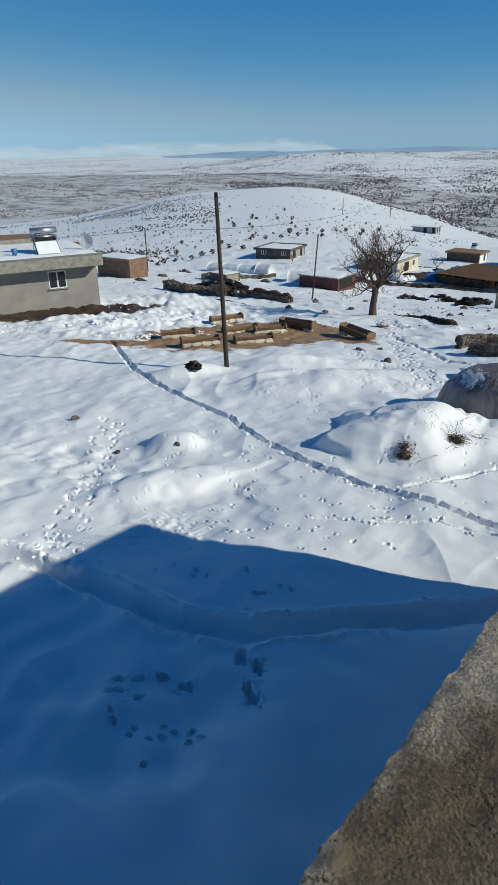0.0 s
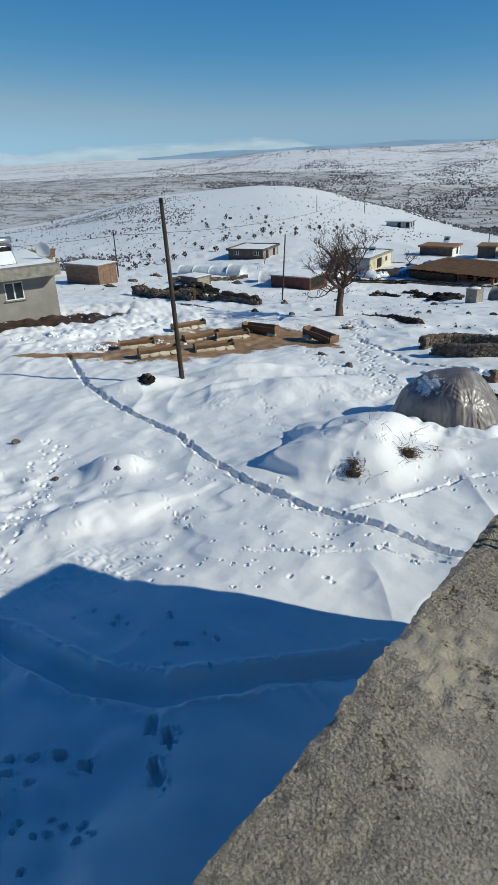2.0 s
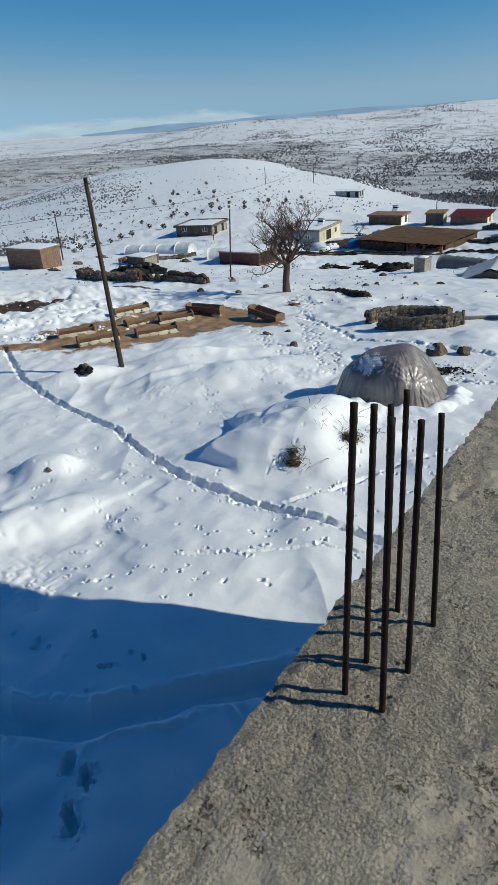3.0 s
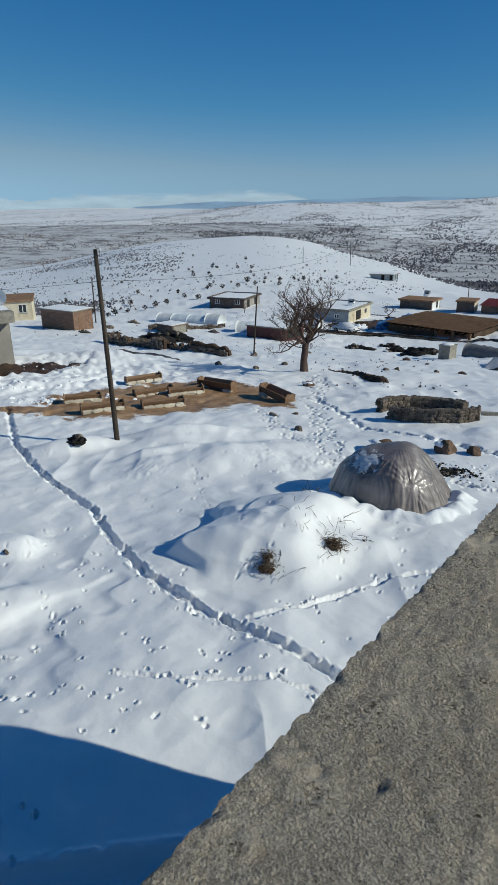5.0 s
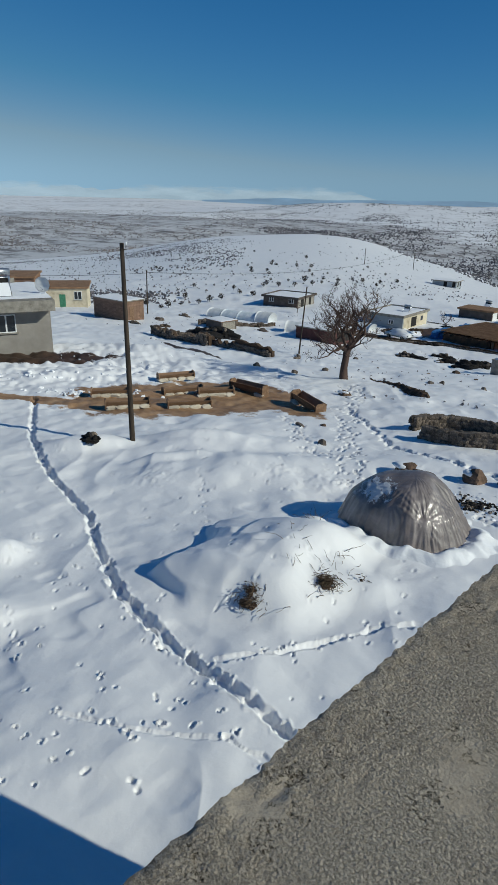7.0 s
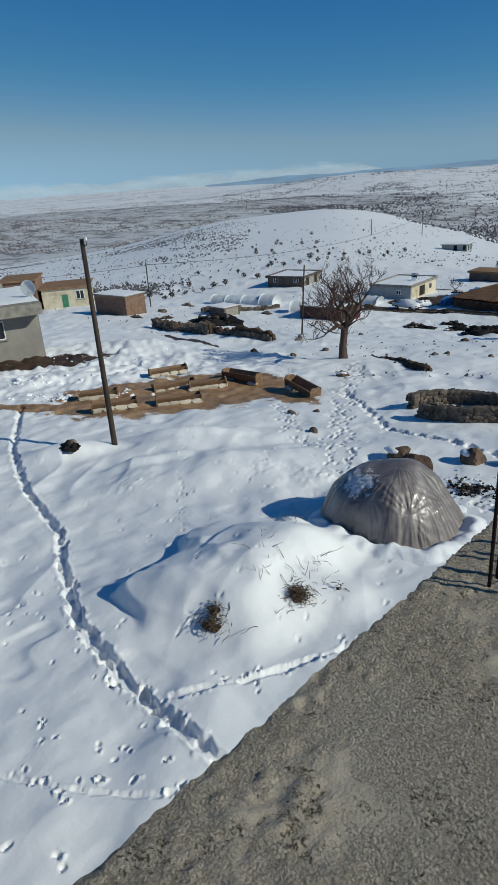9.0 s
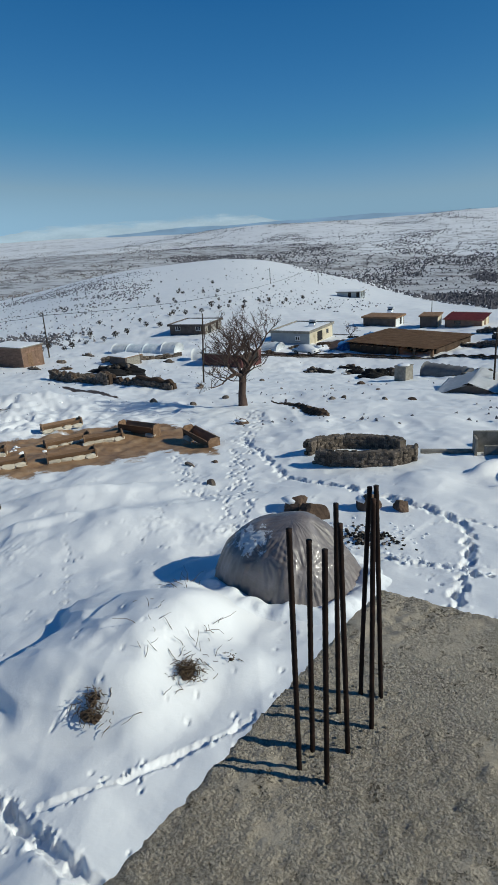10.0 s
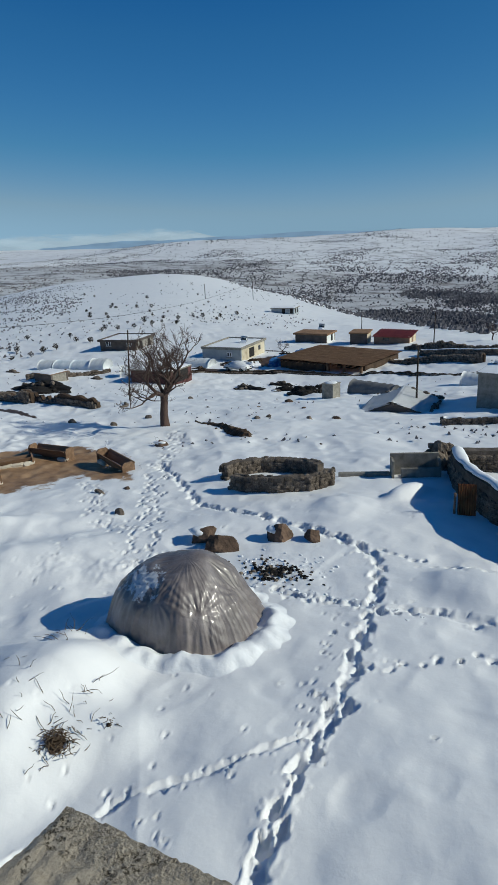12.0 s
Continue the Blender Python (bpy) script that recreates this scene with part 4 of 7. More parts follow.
def covered_heap():
    cx, cy = -7.1, 8.45
    z = ground(cx, cy) - 0.25
    ob = thing("covered_heap", cx, cy, z, label="fodder heap wrapped in wrinkled grey plastic film with snow patches", category="haystack")
    bm = bmesh.new()
    rings, sides, H = 64, 320, 1.86
    knots = [(0.5 + 1.05 * k + 0.25 * math.sin(k * 2.3), 0.66 + 0.07 * math.sin(k * 1.7)) for k in range(6)]
    grid = []
    for i in range(1, rings + 1):
        k = i / rings
        row = []
        for j in range(sides):
            t = 2 * math.pi * j / sides
            c, s_ = math.cos(t), math.sin(t)
            # a round back over the bales, a shoulder, and a hanging skirt that slants out towards the sun
            sh = 0.76 - 0.17 * max(0, math.cos(t - 0.5)) + 0.03 * noise.noise((c * 2, s_ * 2, 1.5))
            drop = 0.36 + 0.05 * noise.noise((c * 1.6, s_ * 1.6, 7.7))
            zz = H * (1 - drop * (k / sh) ** 2.3) if k < sh else H * (1 - drop) * (1 - ((k - sh) / (1 - sh)) ** (1.25 - 0.2 * max(0, math.cos(t - 0.5))))
            wob = 1 + 0.12 * noise.noise((c * 1.2, s_ * 1.2, 0.4)) + 0.03 * noise.noise((c * 3, s_ * 3, 5)) - 0.035 * abs(math.sin(3.5 * t + 0.4))
            hang = max(0.0, min(1.0, (k - sh + 0.04) / 0.10))
            tw = t + 0.05 * noise.noise((c * 6, s_ * 6, k * 7))
            cw, sw = math.cos(tw), math.sin(tw)
            pleat = hang * (0.036 * (0.35 - abs(noise.noise((cw * 9, sw * 9, k * 0.8)))) + 0.030 * noise.noise((cw * 22, sw * 22, k * 0.9)) + 0.018 * noise.noise((cw * 45, sw * 45, k * 3)))
            taut = (1 - hang) * min(1, k * 1.6) * (0.030 * (0.35 - abs(noise.noise((cw * 5, sw * 5, 2.2 + k * 2.2)))) + 0.010 * noise.noise((cw * 20 + k * 3, sw * 20, k * 2)))
            star = 0.0
            for kt, kk in knots:
                du, dv = math.sin(t - kt) * k * 1.9 if math.cos(t - kt) > 0 else 9.0, (k - kk) * 2.4
                d = math.hypot(du, dv)
                if d < 0.9:
                    star += 0.020 * math.exp(-d * 1.9) * math.cos(17 * math.atan2(dv, du) + kt * 5 + 2 * noise.noise((du * 3, dv * 3, kt))) * min(1, d * 4) + 0.012 * math.exp(-(d * 4) ** 2)
            flare = 0.09 * max(0, k - 0.88) / 0.12 * noise.noise((c * 9, s_ * 9, 4.4))
            out = pleat + taut + star * 0.8 + flare
            rx, ry = 2.02 * k * wob + out, 1.76 * k * wob + out
            zz += 0.20 * (1 - hang) * noise.noise((c * k * 1.9, s_ * k * 1.9, 3.3)) + 0.02 * noise.noise((c * k * 6, s_ * k * 6, 8.3)) + star * 0.6 + taut
            row.append(bm.verts.new((rx * c + 0.06 * (1 - k), ry * s_, zz)))
        grid.append(row)
    for r0, r1 in zip(grid, grid[1:]):
        for j in range(sides):
            bm.faces.new((r0[j], r1[j], r1[(j + 1) % sides], r0[(j + 1) % sides]))
    bm.faces.new(grid[0])
    part("plastic_cover", bm, M_film, ob, "wrinkled translucent plastic film", True)
    # snow thrown up round the foot
    bm = bmesh.new()
    foot = []
    for i in range(18):
        k = i / 17
        row = []
        for j in range(200):
            t = 2 * math.pi * j / 200
            c, s_ = math.cos(t), math.sin(t)
            wob = 1 + 0.12 * noise.noise((c * 2, s_ * 2, 9.0)) + 0.07 * noise.noise((c * 7, s_ * 7, k * 2))
            a, b_ = (1.50 + 1.1 * k) * wob, (1.26 + 1.1 * k) * wob
            zz = (0.16 + 0.14 * noise.noise((c * 3, s_ * 3, 1.0)) + 0.05 * noise.noise((c * 9, s_ * 9, k * 4))) * 1.2 * math.exp(-((k - 0.42) / 0.26) ** 2)
            gx, gy = cx + a * c, cy + b_ * s_
            row.append(bm.verts.new((a * c, b_ * s_, ground(gx, gy) - z + zz - 0.05 * k)))
        foot.append(row)
    for r0, r1 in zip(foot, foot[1:]):
        for j in range(200):
            bm.faces.new((r0[j], r1[j], r1[(j + 1) % 200], r0[(j + 1) % 200]))
    part("snow_skirt", bm, M_snowcap, ob, "banked snow", True)


covered_heap()


def dry_wall(name, pts, h, thick, label, category="stone wall", seed=1, cap=True, stone=0.28, tumbled=0.0):
    """A dry-stone wall along a line: a dark core and single stones, with snow on top."""
    rng = random.Random(seed)
    x0, y0 = pts[0]
    z0 = ground(x0, y0)
    ob = thing(name, x0, y0, z0, label=label, category=category)
    line = way_points(pts, 0.25)

    def heave(px, py):
        return min(1.7, max(0.12, 1 + 1.6 * tumbled * float(vnoise(np.array(px), np.array(py), 2.6, 90)) + tumbled * float(vnoise(np.array(px), np.array(py), 0.7, 91))))

    core = bmesh.new()
    rows = []
    for x, y, turn in line + [(pts[-1][0], pts[-1][1], line[-1][2])]:
        inset = 0.17 if tumbled else 0.06
        nx, ny = -math.sin(turn) * (thick / 2 - inset), math.cos(turn) * (thick / 2 - inset)
        g = ground(x, y) - z0
        hh = h * heave(x, y) * (1 + 0.03 * math.sin(x * 2.1 + y * 1.3)) - 0.03
        rows.append([core.verts.new((x - x0 + nx * k, y - y0 + ny * k, g + zz)) for k, zz in ((1, -0.3), (1, hh), (-1, hh), (-1, -0.3))])
    for a, b_ in zip(rows, rows[1:]):
        for k in range(4):
            core.faces.new((a[k], b_[k], b_[(k + 1) % 4], a[(k + 1) % 4]))
    core.faces.new(rows[0][::-1])
    core.faces.new(rows[-1])
    part("core", core, M_earth if tumbled else M_stone, ob)
    shapes = []
    for k in range(7):
        bm = bmesh.new()
        block_stone(bm, seed * 7 + k)
        me = bpy.data.meshes.new("stone")
        bm.to_mesh(me)
        bm.free()
        me.materials.append(M_stone)
        shapes.append(me)
    layers = max(2, round(h / (stone * 0.62)))
    count = 0
    for lay in range(layers):
        for x, y, turn in way_points(pts, stone * 0.9):
            for side in (1, -1):
                if count > 290:
                    break
                count += 1
                off = side * (thick / 2 - 0.09) + rng.uniform(-0.02, 0.02)
                nx, ny = -math.sin(turn), math.cos(turn)
                sh = rng.uniform(-0.09, 0.09)
                px, py = x + nx * off + math.cos(turn) * sh, y + ny * off + math.sin(turn) * sh
                st = new("stone", rng.choice(shapes))
                st.parent = ob
                course = h / layers * heave(x, y)
                st.matrix_basis = Matrix.Translation((px - x0, py - y0, ground(x, y) - z0 + (lay + 0.42) * course + rng.uniform(-0.02, 0.02))) @ Euler((rng.uniform(-0.12, 0.12), rng.uniform(-0.16, 0.16), turn + rng.uniform(-0.12, 0.12))).to_matrix().to_4x4() @ Matrix.Diagonal((stone * rng.uniform(0.62, 0.95), stone * rng.uniform(0.5, 0.62), course * rng.uniform(0.85, 1.15), 1))
    if cap:
        bm = bmesh.new()
        rows = []
        for x, y, turn in line + [(pts[-1][0], pts[-1][1], line[-1][2])]:
            nx, ny = -math.sin(turn), math.cos(turn)
            g = ground(x, y) - z0 + h
            w = thick / 2 * (0.75 + 0.35 * noise.noise((x, y, 1.1)))
            rows.append([bm.verts.new((x - x0 + nx * k * w, y - y0 + ny * k * w, g + zz * (1 + 0.5 * noise.noise((x * 2, y * 2, 0))))) for k, zz in ((1, -0.02), (0.7, 0.05), (0, 0.09), (-0.7, 0.05), (-1, -0.02), (0, -0.06))])
        for a, b_ in zip(rows, rows[1:]):
            for k in range(6):
                bm.faces.new((a[k], b_[k], b_[(k + 1) % 6], a[(k + 1) % 6]))
        bm.faces.new(rows[0][::-1])
        bm.faces.new(rows[-1])
        part("snow_cap", bm, M_snowcap, ob, "rounded snow cap", True)
    return ob


def stone_ring():
    """The round stone fold: a higher back wall, a lower front wall."""
    back = [(-13.60, 18.43), (-13.52, 19.29), (-12.93, 20.15), (-11.92, 20.69), (-10.91, 20.69), (-10.24, 20.38)]
    front = [(-12.51, 17.57), (-11.67, 17.50), (-10.58, 17.81), (-9.65, 18.43), (-9.32, 19.29), (-9.57, 19.91)]
    dry_wall("stone_fold", back, 0.64, 0.42, "round dry-stone fold of dark basalt, back wall with snow on top", "stone wall", 11, False, 0.24)
    dry_wall("stone_fold", front, 0.6, 0.42, "low curved front wall of a brown basalt fold", "stone wall", 12, False, 0.24)


stone_ring()
dry_wall("stone_wall", [(-5.6, 22.9), (-4.8, 21.1), (-3.8, 19.3), (-2.7, 17.9), (-1.0, 16.3), (0.9, 14.9)], 1.1, 0.6, "dark stone yard wall capped with thick snow", "stone wall", 21, True, 0.3)
dry_wall("stone_wall", [(-5.5, 23.5), (-3.7, 24.5), (-0.3, 25.4), (4.0, 26.4)], 0.95, 0.5, "rough brown stone wall behind a yard", "stone wall", 23, False, 0.3)
dry_wall("stone_wall", [(-62.5, 37.5), (-50.9, 36.8)], 0.85, 0.7, "thick brown dry-stone wall before a black manure heap", "stone wall", 35, False, 0.36, 0.4)
dry_wall("stone_wall", [(-58.32, 37.69), (-55.97, 39.74), (-44.64, 35.32), (-39.82, 35.27)], 0.63, 0.68, "long low tumbled stone wall on the slope", "stone wall", 24, False, 0.34, 0.45)
dry_wall("stone_wall", [(-71.14, 51.21), (-67.6, 54.99), (-64.82, 60.07)], 0.57, 0.68, "low dark stone wall before plastic tunnels", "stone wall", 25, False, 0.45, 0.4)
dry_wall("stone_wall", [(-34.02, 83.09), (-26.79, 82.48), (-19.8, 80.57)], 0.88, 0.63, "dark stone pen wall beyond the road", "stone wall", 26, False, 0.50, 0.3)
dry_wall("stone_wall", [(-30.65, 87.78), (-22.63, 86.34), (-18.2, 86.49)], 0.84, 0.60, "dark stone pen wall with snow behind", "stone wall", 27, True, 0.48)
dry_wall("stone_wall", [(-35.04, 93.19), (-28.05, 92.41), (-20.31, 89.67)], 0.92, 0.58, "dark stone pen wall beside a red-roofed house", "stone wall", 28, False, 0.46, 0.3)
dry_wall("stone_wall", [(-9.67, 33.75), (-7.71, 34.6), (-5.32, 35.26)], 0.41, 0.62, "black low wall half buried in snow", "stone wall", 29, True, 0.31)
dry_wall("road_kerb_wall", [(-56.86, 65.83), (-53.79, 67.51), (-44.28, 72.44), (-29.96, 73.48), (-12.73, 67.96), (5.0, 63.56)], 0.37, 0.44, "long low dark kerb wall beside a snowy road", "kerb wall", 30, False, 0.50, 0.3)


def slab_trough(x, y, turn):
    ob = thing("concrete_trough", x, y, ground(x, y), turn, "grey concrete trough slabs standing in the snow", "trough")
    part("back_slab", boxed(-0.95, 0.95, 0.25, 0.37, -0.3, 0.85, 0.02), M_conc, ob)
    part("front_slab", boxed(-0.6, 0.95, -0.3, -0.2, -0.3, 0.42, 0.02), M_conc, ob)
    part("end_slab", boxed(-0.95, -0.85, -0.28, 0.25, -0.3, 0.7, 0.02), M_conc, ob)
    part("end_slab", boxed(0.85, 0.95, -0.2, 0.25, -0.3, 0.7, 0.02), M_conc, ob)
    part("ledge", boxed(-3.0, -0.97, 0.1, 0.3, -0.3, 0.1, 0.03), M_conc, ob, "low cement ledge")


slab_trough(-6.95, 22.1, 30)


def tin_gate(x, y):
    ob = thing("tin_sheet", x, y, ground(x, y), 20, "rusty corrugated tin sheet leaning on a wall", "metal sheet")
    bm = bmesh.new()
    n_ = 30
    rows = [[bm.verts.new((-0.28 + 0.56 * i / n_, 0.018 * math.sin(i * 1.6) + dy + 0.3 * z, z)) for i in range(n_ + 1)] for dy, z in ((0, -0.1), (0, 0.45), (0, 0.95), (0.012, 0.95), (0.012, 0.45), (0.012, -0.1))]
    for a, b_ in zip(rows, rows[1:]):
        for i in range(n_):
            bm.faces.new((a[i], a[i + 1], b_[i + 1], b_[i]))
    part("sheet", bm, M_tin, ob)
    part("post", tube(bmesh.new(), [(-0.36, 0.1, -0.2), (-0.36, 0.12, 0.7)], 0.04, 8), M_wood, ob)


tin_gate(-3.75, 18.0)


def rock(x, y, size, seed, label, snow=True, m=None, sink=0.35):
    z = ground(x, y)
    ob = thing("boulder", x, y, z, label=label, category="rock", group="stones on the slope")
    bm = bmesh.new()
    crag(bm, (0, 0, size[2] * (1 - sink * 2)), size, seed, 3)
    part("stone", bm, m or M_stone, ob)
    if snow:
        bm = bmesh.new()
        lump(bm, (-0.25 * size[0], -0.1 * size[1], size[2] * (1.5 - sink * 2)), (size[0] * 0.75, size[1] * 0.75, size[2] * 0.28), seed + 5, 0.35, 2)
        part("snow_cap", bm, M_snowcap, ob, smooth_=True)
    return ob


M_brownrock = mat("brown_rock", [(0.3, (0.05, 0.034, 0.025)), (0.6, (0.14, 0.09, 0.063)), (0.8, (0.26, 0.18, 0.13))], 2.0, 8, 0.9, bump=0.8, bump_scale=10, dist=0.05, vary=0.3)
for k, (x, y, a, b_, c) in enumerate([(-10.0, 12.6, 0.45, 0.4, 0.35), (-9.2, 12.3, 0.6, 0.4, 0.38), (-8.0, 13.7, 0.42, 0.36, 0.36), (-7.0, 14.0, 0.3, 0.28, 0.26)]):
    rock(x, y, (a, b_, c), 3 + k, "brown boulder poking out of the snow beside a covered heap", k in (0, 2), M_brownrock)
rng0 = random.Random(77)
for x, y, a in [(-21.65, 32.61, 0.38), (-21.03, 33.11, 0.25), (-16.64, 34.22, 0.34), (-17.94, 33.05, 0.25), (-26.87, 45.3, 0.5), (-21.3, 23.0, 0.55), (-28.74, 29.87, 0.38), (-29.14, 26.9, 0.34), (-31.97, 25.98, 0.42), (-38.0, 36.64, 0.56), (-36.2, 57.79, 0.67),
                (-36.82, 35.22, 0.42), (-21.04, 37.65, 0.22), (-25.55, 38.56, 0.18), (-13.4, 26.2, 0.12), (-14.7, 13.6, 0.28), (-17.4, 15.1, 0.3), (-16.8, 16.0, 0.22), (-12.9, -0.9, 0.14), (-14.6, -2.0, 0.2), (-18.5, -1.2, 0.2), (-38.71, 46.0, 0.36), (-43.42, 36.94, 0.28), (-29.44, 37.17, 0.18)]:
    rock(x, y, (a * 0.85, a * rng0.uniform(0.5, 0.8), a * rng0.uniform(0.4, 0.65)), rng0.random() * 40, "dark stone lying half sunk in snow", a > 0.5, rng0.choice([M_stone, M_brownrock, M_stone]), 0.45)


def rubble(name, x, y, a, b_, h, n_, m, label, seed, size=0.3, body=True):
    """A pile: a rough body with separate pieces on it."""
    rng = random.Random(seed)
    ob = thing(name, x, y, ground(x, y), label=label, category="pile")
    if body:
        part("body", lump(bmesh.new(), (0, 0, -h * 0.15), (a, b_, h), seed, 0.6, 4), m, ob)
    for k in range(n_):
        t, r_ = rng.uniform(0, 6.28), rng.uniform(0.2, 1.05) if body else abs(rng.gauss(0, 0.6))
        bm = bmesh.new()
        s = size * rng.uniform(0.5, 1.2)
        crag(bm, (a * r_ * math.cos(t), b_ * r_ * math.sin(t), max(0, h * (0.85 - r_ ** 2)) + s * 0.2 + (0 if body else ground(x + a * r_ * math.cos(t), y + b_ * r_ * math.sin(t)) - ob.location.z)), (s, s * rng.uniform(0.6, 1), s * rng.uniform(0.5, 0.8)), rng.random() * 60, 2)
        part("lump", bm, rng.choice([m, m, M_stone]), ob)
    return ob


rubble("stone_pile", -6.6, 23.9, 0.8, 0.6, 1.15, 34, M_stone, "heap of brown field stones behind concrete slabs", 5, 0.24)
rubble("rubble_pile", -40.24, 58.73, 2.01, 0.91, 0.41, 14, M_black, "dark stones and dung heap in the snow", 6)
rubble("rubble_pile", -35.64, 59.19, 1.36, 0.73, 0.45, 12, M_black, "dark stones and dung heap in the snow", 7)
rubble("rubble_pile", -39.28, 63.89, 1.46, 0.64, 0.46, 8, M_black, "dark stones and dung heap in the snow", 17)
rubble("manure_heap", -60.2, 45.5, 4.2, 2.0, 1.15, 16, M_black, "large black manure heap in a walled yard", 8, 0.4)
rubble("manure_heap", -30.24, 54.15, 1.92, 1.23, 0.82, 6, M_black, "black dung heap beside a grey box", 9)


def earth_bank(pts, label, seed):
    """A scarp of bare soil: thin at one end, swelling to a broken lip at the other."""
    x0, y0 = pts[0]
    z0 = ground(x0, y0)
    ob = thing("earth_bank", x0, y0, z0, label=label, category="earth bank")
    line = way_points(pts, 0.12)
    bm = bmesh.new()
    rows = []
    for k, (x, y, turn) in enumerate(line):
        u = k / (len(line) - 1)
        grow_ = (0.25 + 0.75 * u ** 1.5) * (1 - u ** 14) * (0.8 + 0.3 * noise.noise((k * 0.13, seed, 0)))
        w, hgt = 0.85 * grow_, 0.6 * grow_
        nx, ny = -math.sin(turn), math.cos(turn)
        row = []
        for j in range(7):
            v = j / 3 - 1
            rough_ = 1 + 0.5 * noise.noise((k * 0.5, j * 0.9, seed))
            px, py = x + nx * v * w * rough_, y + ny * v * w * rough_
            row.append(bm.verts.new((px - x0, py - y0, ground(px, py) - z0 - 0.05 + hgt * (1 - abs(v) ** 1.5) * rough_)))
        rows.append(row)
    for a, b_ in zip(rows, rows[1:]):
        for j in range(6):
            bm.faces.new((a[j], b_[j], b_[j + 1], a[j + 1]))
    part("soil", bm, M_earth, ob)
    rng = random.Random(seed)
    for _ in range(26):
        x, y, turn = line[int(len(line) * rng.random() ** 0.6 * 0.99)]
        px, py, q = x + rng.uniform(-0.5, 0.5), y + rng.uniform(-0.5, 0.5), rng.uniform(0.06, 0.16)
        part("clod", crag(bmesh.new(), (px - x0, py - y0, ground(px, py) - z0 + q * 0.3), (q, q * 0.8, q * 0.6), rng.random() * 40, 1), M_earth, ob)


earth_bank([(-25.2, 30.6), (-23.4, 29.8), (-21.4, 28.6), (-19.4, 27.2), (-17.6, 26.1)], "bare brown earth bank breaking through snow", 10)
rubble("ash_patch", -6.75, 11.5, 0.95, 0.6, 0.02, 260, M_black, "trodden patch of dark ash and straw beside boulders", 14, 0.055, False)
rubble("dung_clod", -20.2, 6.0, 0.42, 0.32, 0.14, 9, M_black, "dark clod of earth beside a pole", 15, 0.16)


# ---- feeding yard ----
def feed_trough(ax, ay, bx, by, seed, boxy=False):
    rng = random.Random(seed)
    ln = math.hypot(bx - ax, by - ay) * (1.0 if boxy else 0.8)
    cx, cy, turn = (ax + bx) / 2, (ay + by) / 2, math.degrees(math.atan2(by - ay, bx - ax))
    ob = thing("feed_trough", cx, cy, ground(cx, cy) - 0.02, turn, "brown plank feed trough on pale stone blocks" if not boxy else "long dark timber feed trough half filled with snow", "trough", "feed troughs in the yard")
    h = ln / 2
    w, z0, z1 = (0.24, 0.16, 0.40) if not boxy else (0.34, 0.10, 0.56)
    for sgn in (1, -1):
        bm = bmesh.new()
        vs = [bm.verts.new(p) for p in ((-h, sgn * 0.12, z0), (h, sgn * 0.12, z0), (h, sgn * w, z1), (-h, sgn * w, z1), (-h, sgn * 0.16, z0), (h, sgn * 0.16, z0), (h, sgn * (w + 0.045), z1), (-h, sgn * (w + 0.045), z1))]
        for q in ((0, 1, 2, 3), (7, 6, 5, 4), (0, 4, 5, 1), (3, 2, 6, 7), (0, 3, 7, 4), (1, 5, 6, 2)):
            bm.faces.new([vs[i] for i in q])
        bmesh.ops.recalc_face_normals(bm, faces=bm.faces)
        part("side_board", bm, M_wood, ob)
    part("floor_board", boxed(-h, h, -0.15, 0.15, z0 - 0.04, z0 + 0.02), M_wood, ob)
    for sgn in (1, -1):
        bm = bmesh.new()
        pts = [(-0.31, z0 - 0.12), (0.31, z0 - 0.12), (0.31, z1 - 0.04), (0.2, z1 + 0.08), (-0.2, z1 + 0.08), (-0.31, z1 - 0.04)]
        f0 = [bm.verts.new((sgn * (h + 0.01), y, z)) for y, z in pts]
        f1 = [bm.verts.new((sgn * (h + 0.08), y, z)) for y, z in pts]
        bm.faces.new(f0)
        bm.faces.new(f1[::-1])
        for i in range(6):
            bm.faces.new((f0[i], f1[i], f1[(i + 1) % 6], f0[(i + 1) % 6]))
        bmesh.ops.recalc_face_normals(bm, faces=bm.faces)
        part("end_board", bm, M_wood, ob)
    for k in range(4 if not boxy else 2):
        x = -h * 0.8 + k * (1.6 * h / (3 if not boxy else 1))
        bm = bmesh.new()
        block_stone(bm, rng.random() * 30)
        bmesh.ops.transform(bm, matrix=Matrix.Translation((x, -0.2, 0.07)) @ Matrix.Rotation(rng.uniform(-0.15, 0.15), 4, 'Z') @ Matrix.Diagonal((rng.uniform(0.42, 0.6), 0.26, 0.2, 1)), verts=bm.verts)
        part("stone_block", bm, M_paleblock, ob, "pale stone block")
    bm = bmesh.new()
    lump(bm, (rng.uniform(-0.4, 0.4), 0, z0 + 0.06), (h * 0.7, 0.13, 0.06), rng.random() * 30, 0.3, 2)
    part("snow_fill", bm, M_snowcap, ob, smooth_=True)


for k, (a, b_, c, d) in enumerate([(-28.7, 10.5, -27.4, 12.5), (-30.2, 15.8, -29.3, 18.3), (-25.9, 9.7, -24.7, 12.0), (-27.1, 14.0, -26.2, 16.6), (-24.4, 12.4, -23.1, 14.7), (-25.8, 15.5, -24.6, 17.5)]):
    feed_trough(a, b_, c, d, k)
feed_trough(-25.8, 18.3, -23.6, 18.7, 11, True)
feed_trough(-21.4, 19.0, -18.9, 18.15, 12, True)


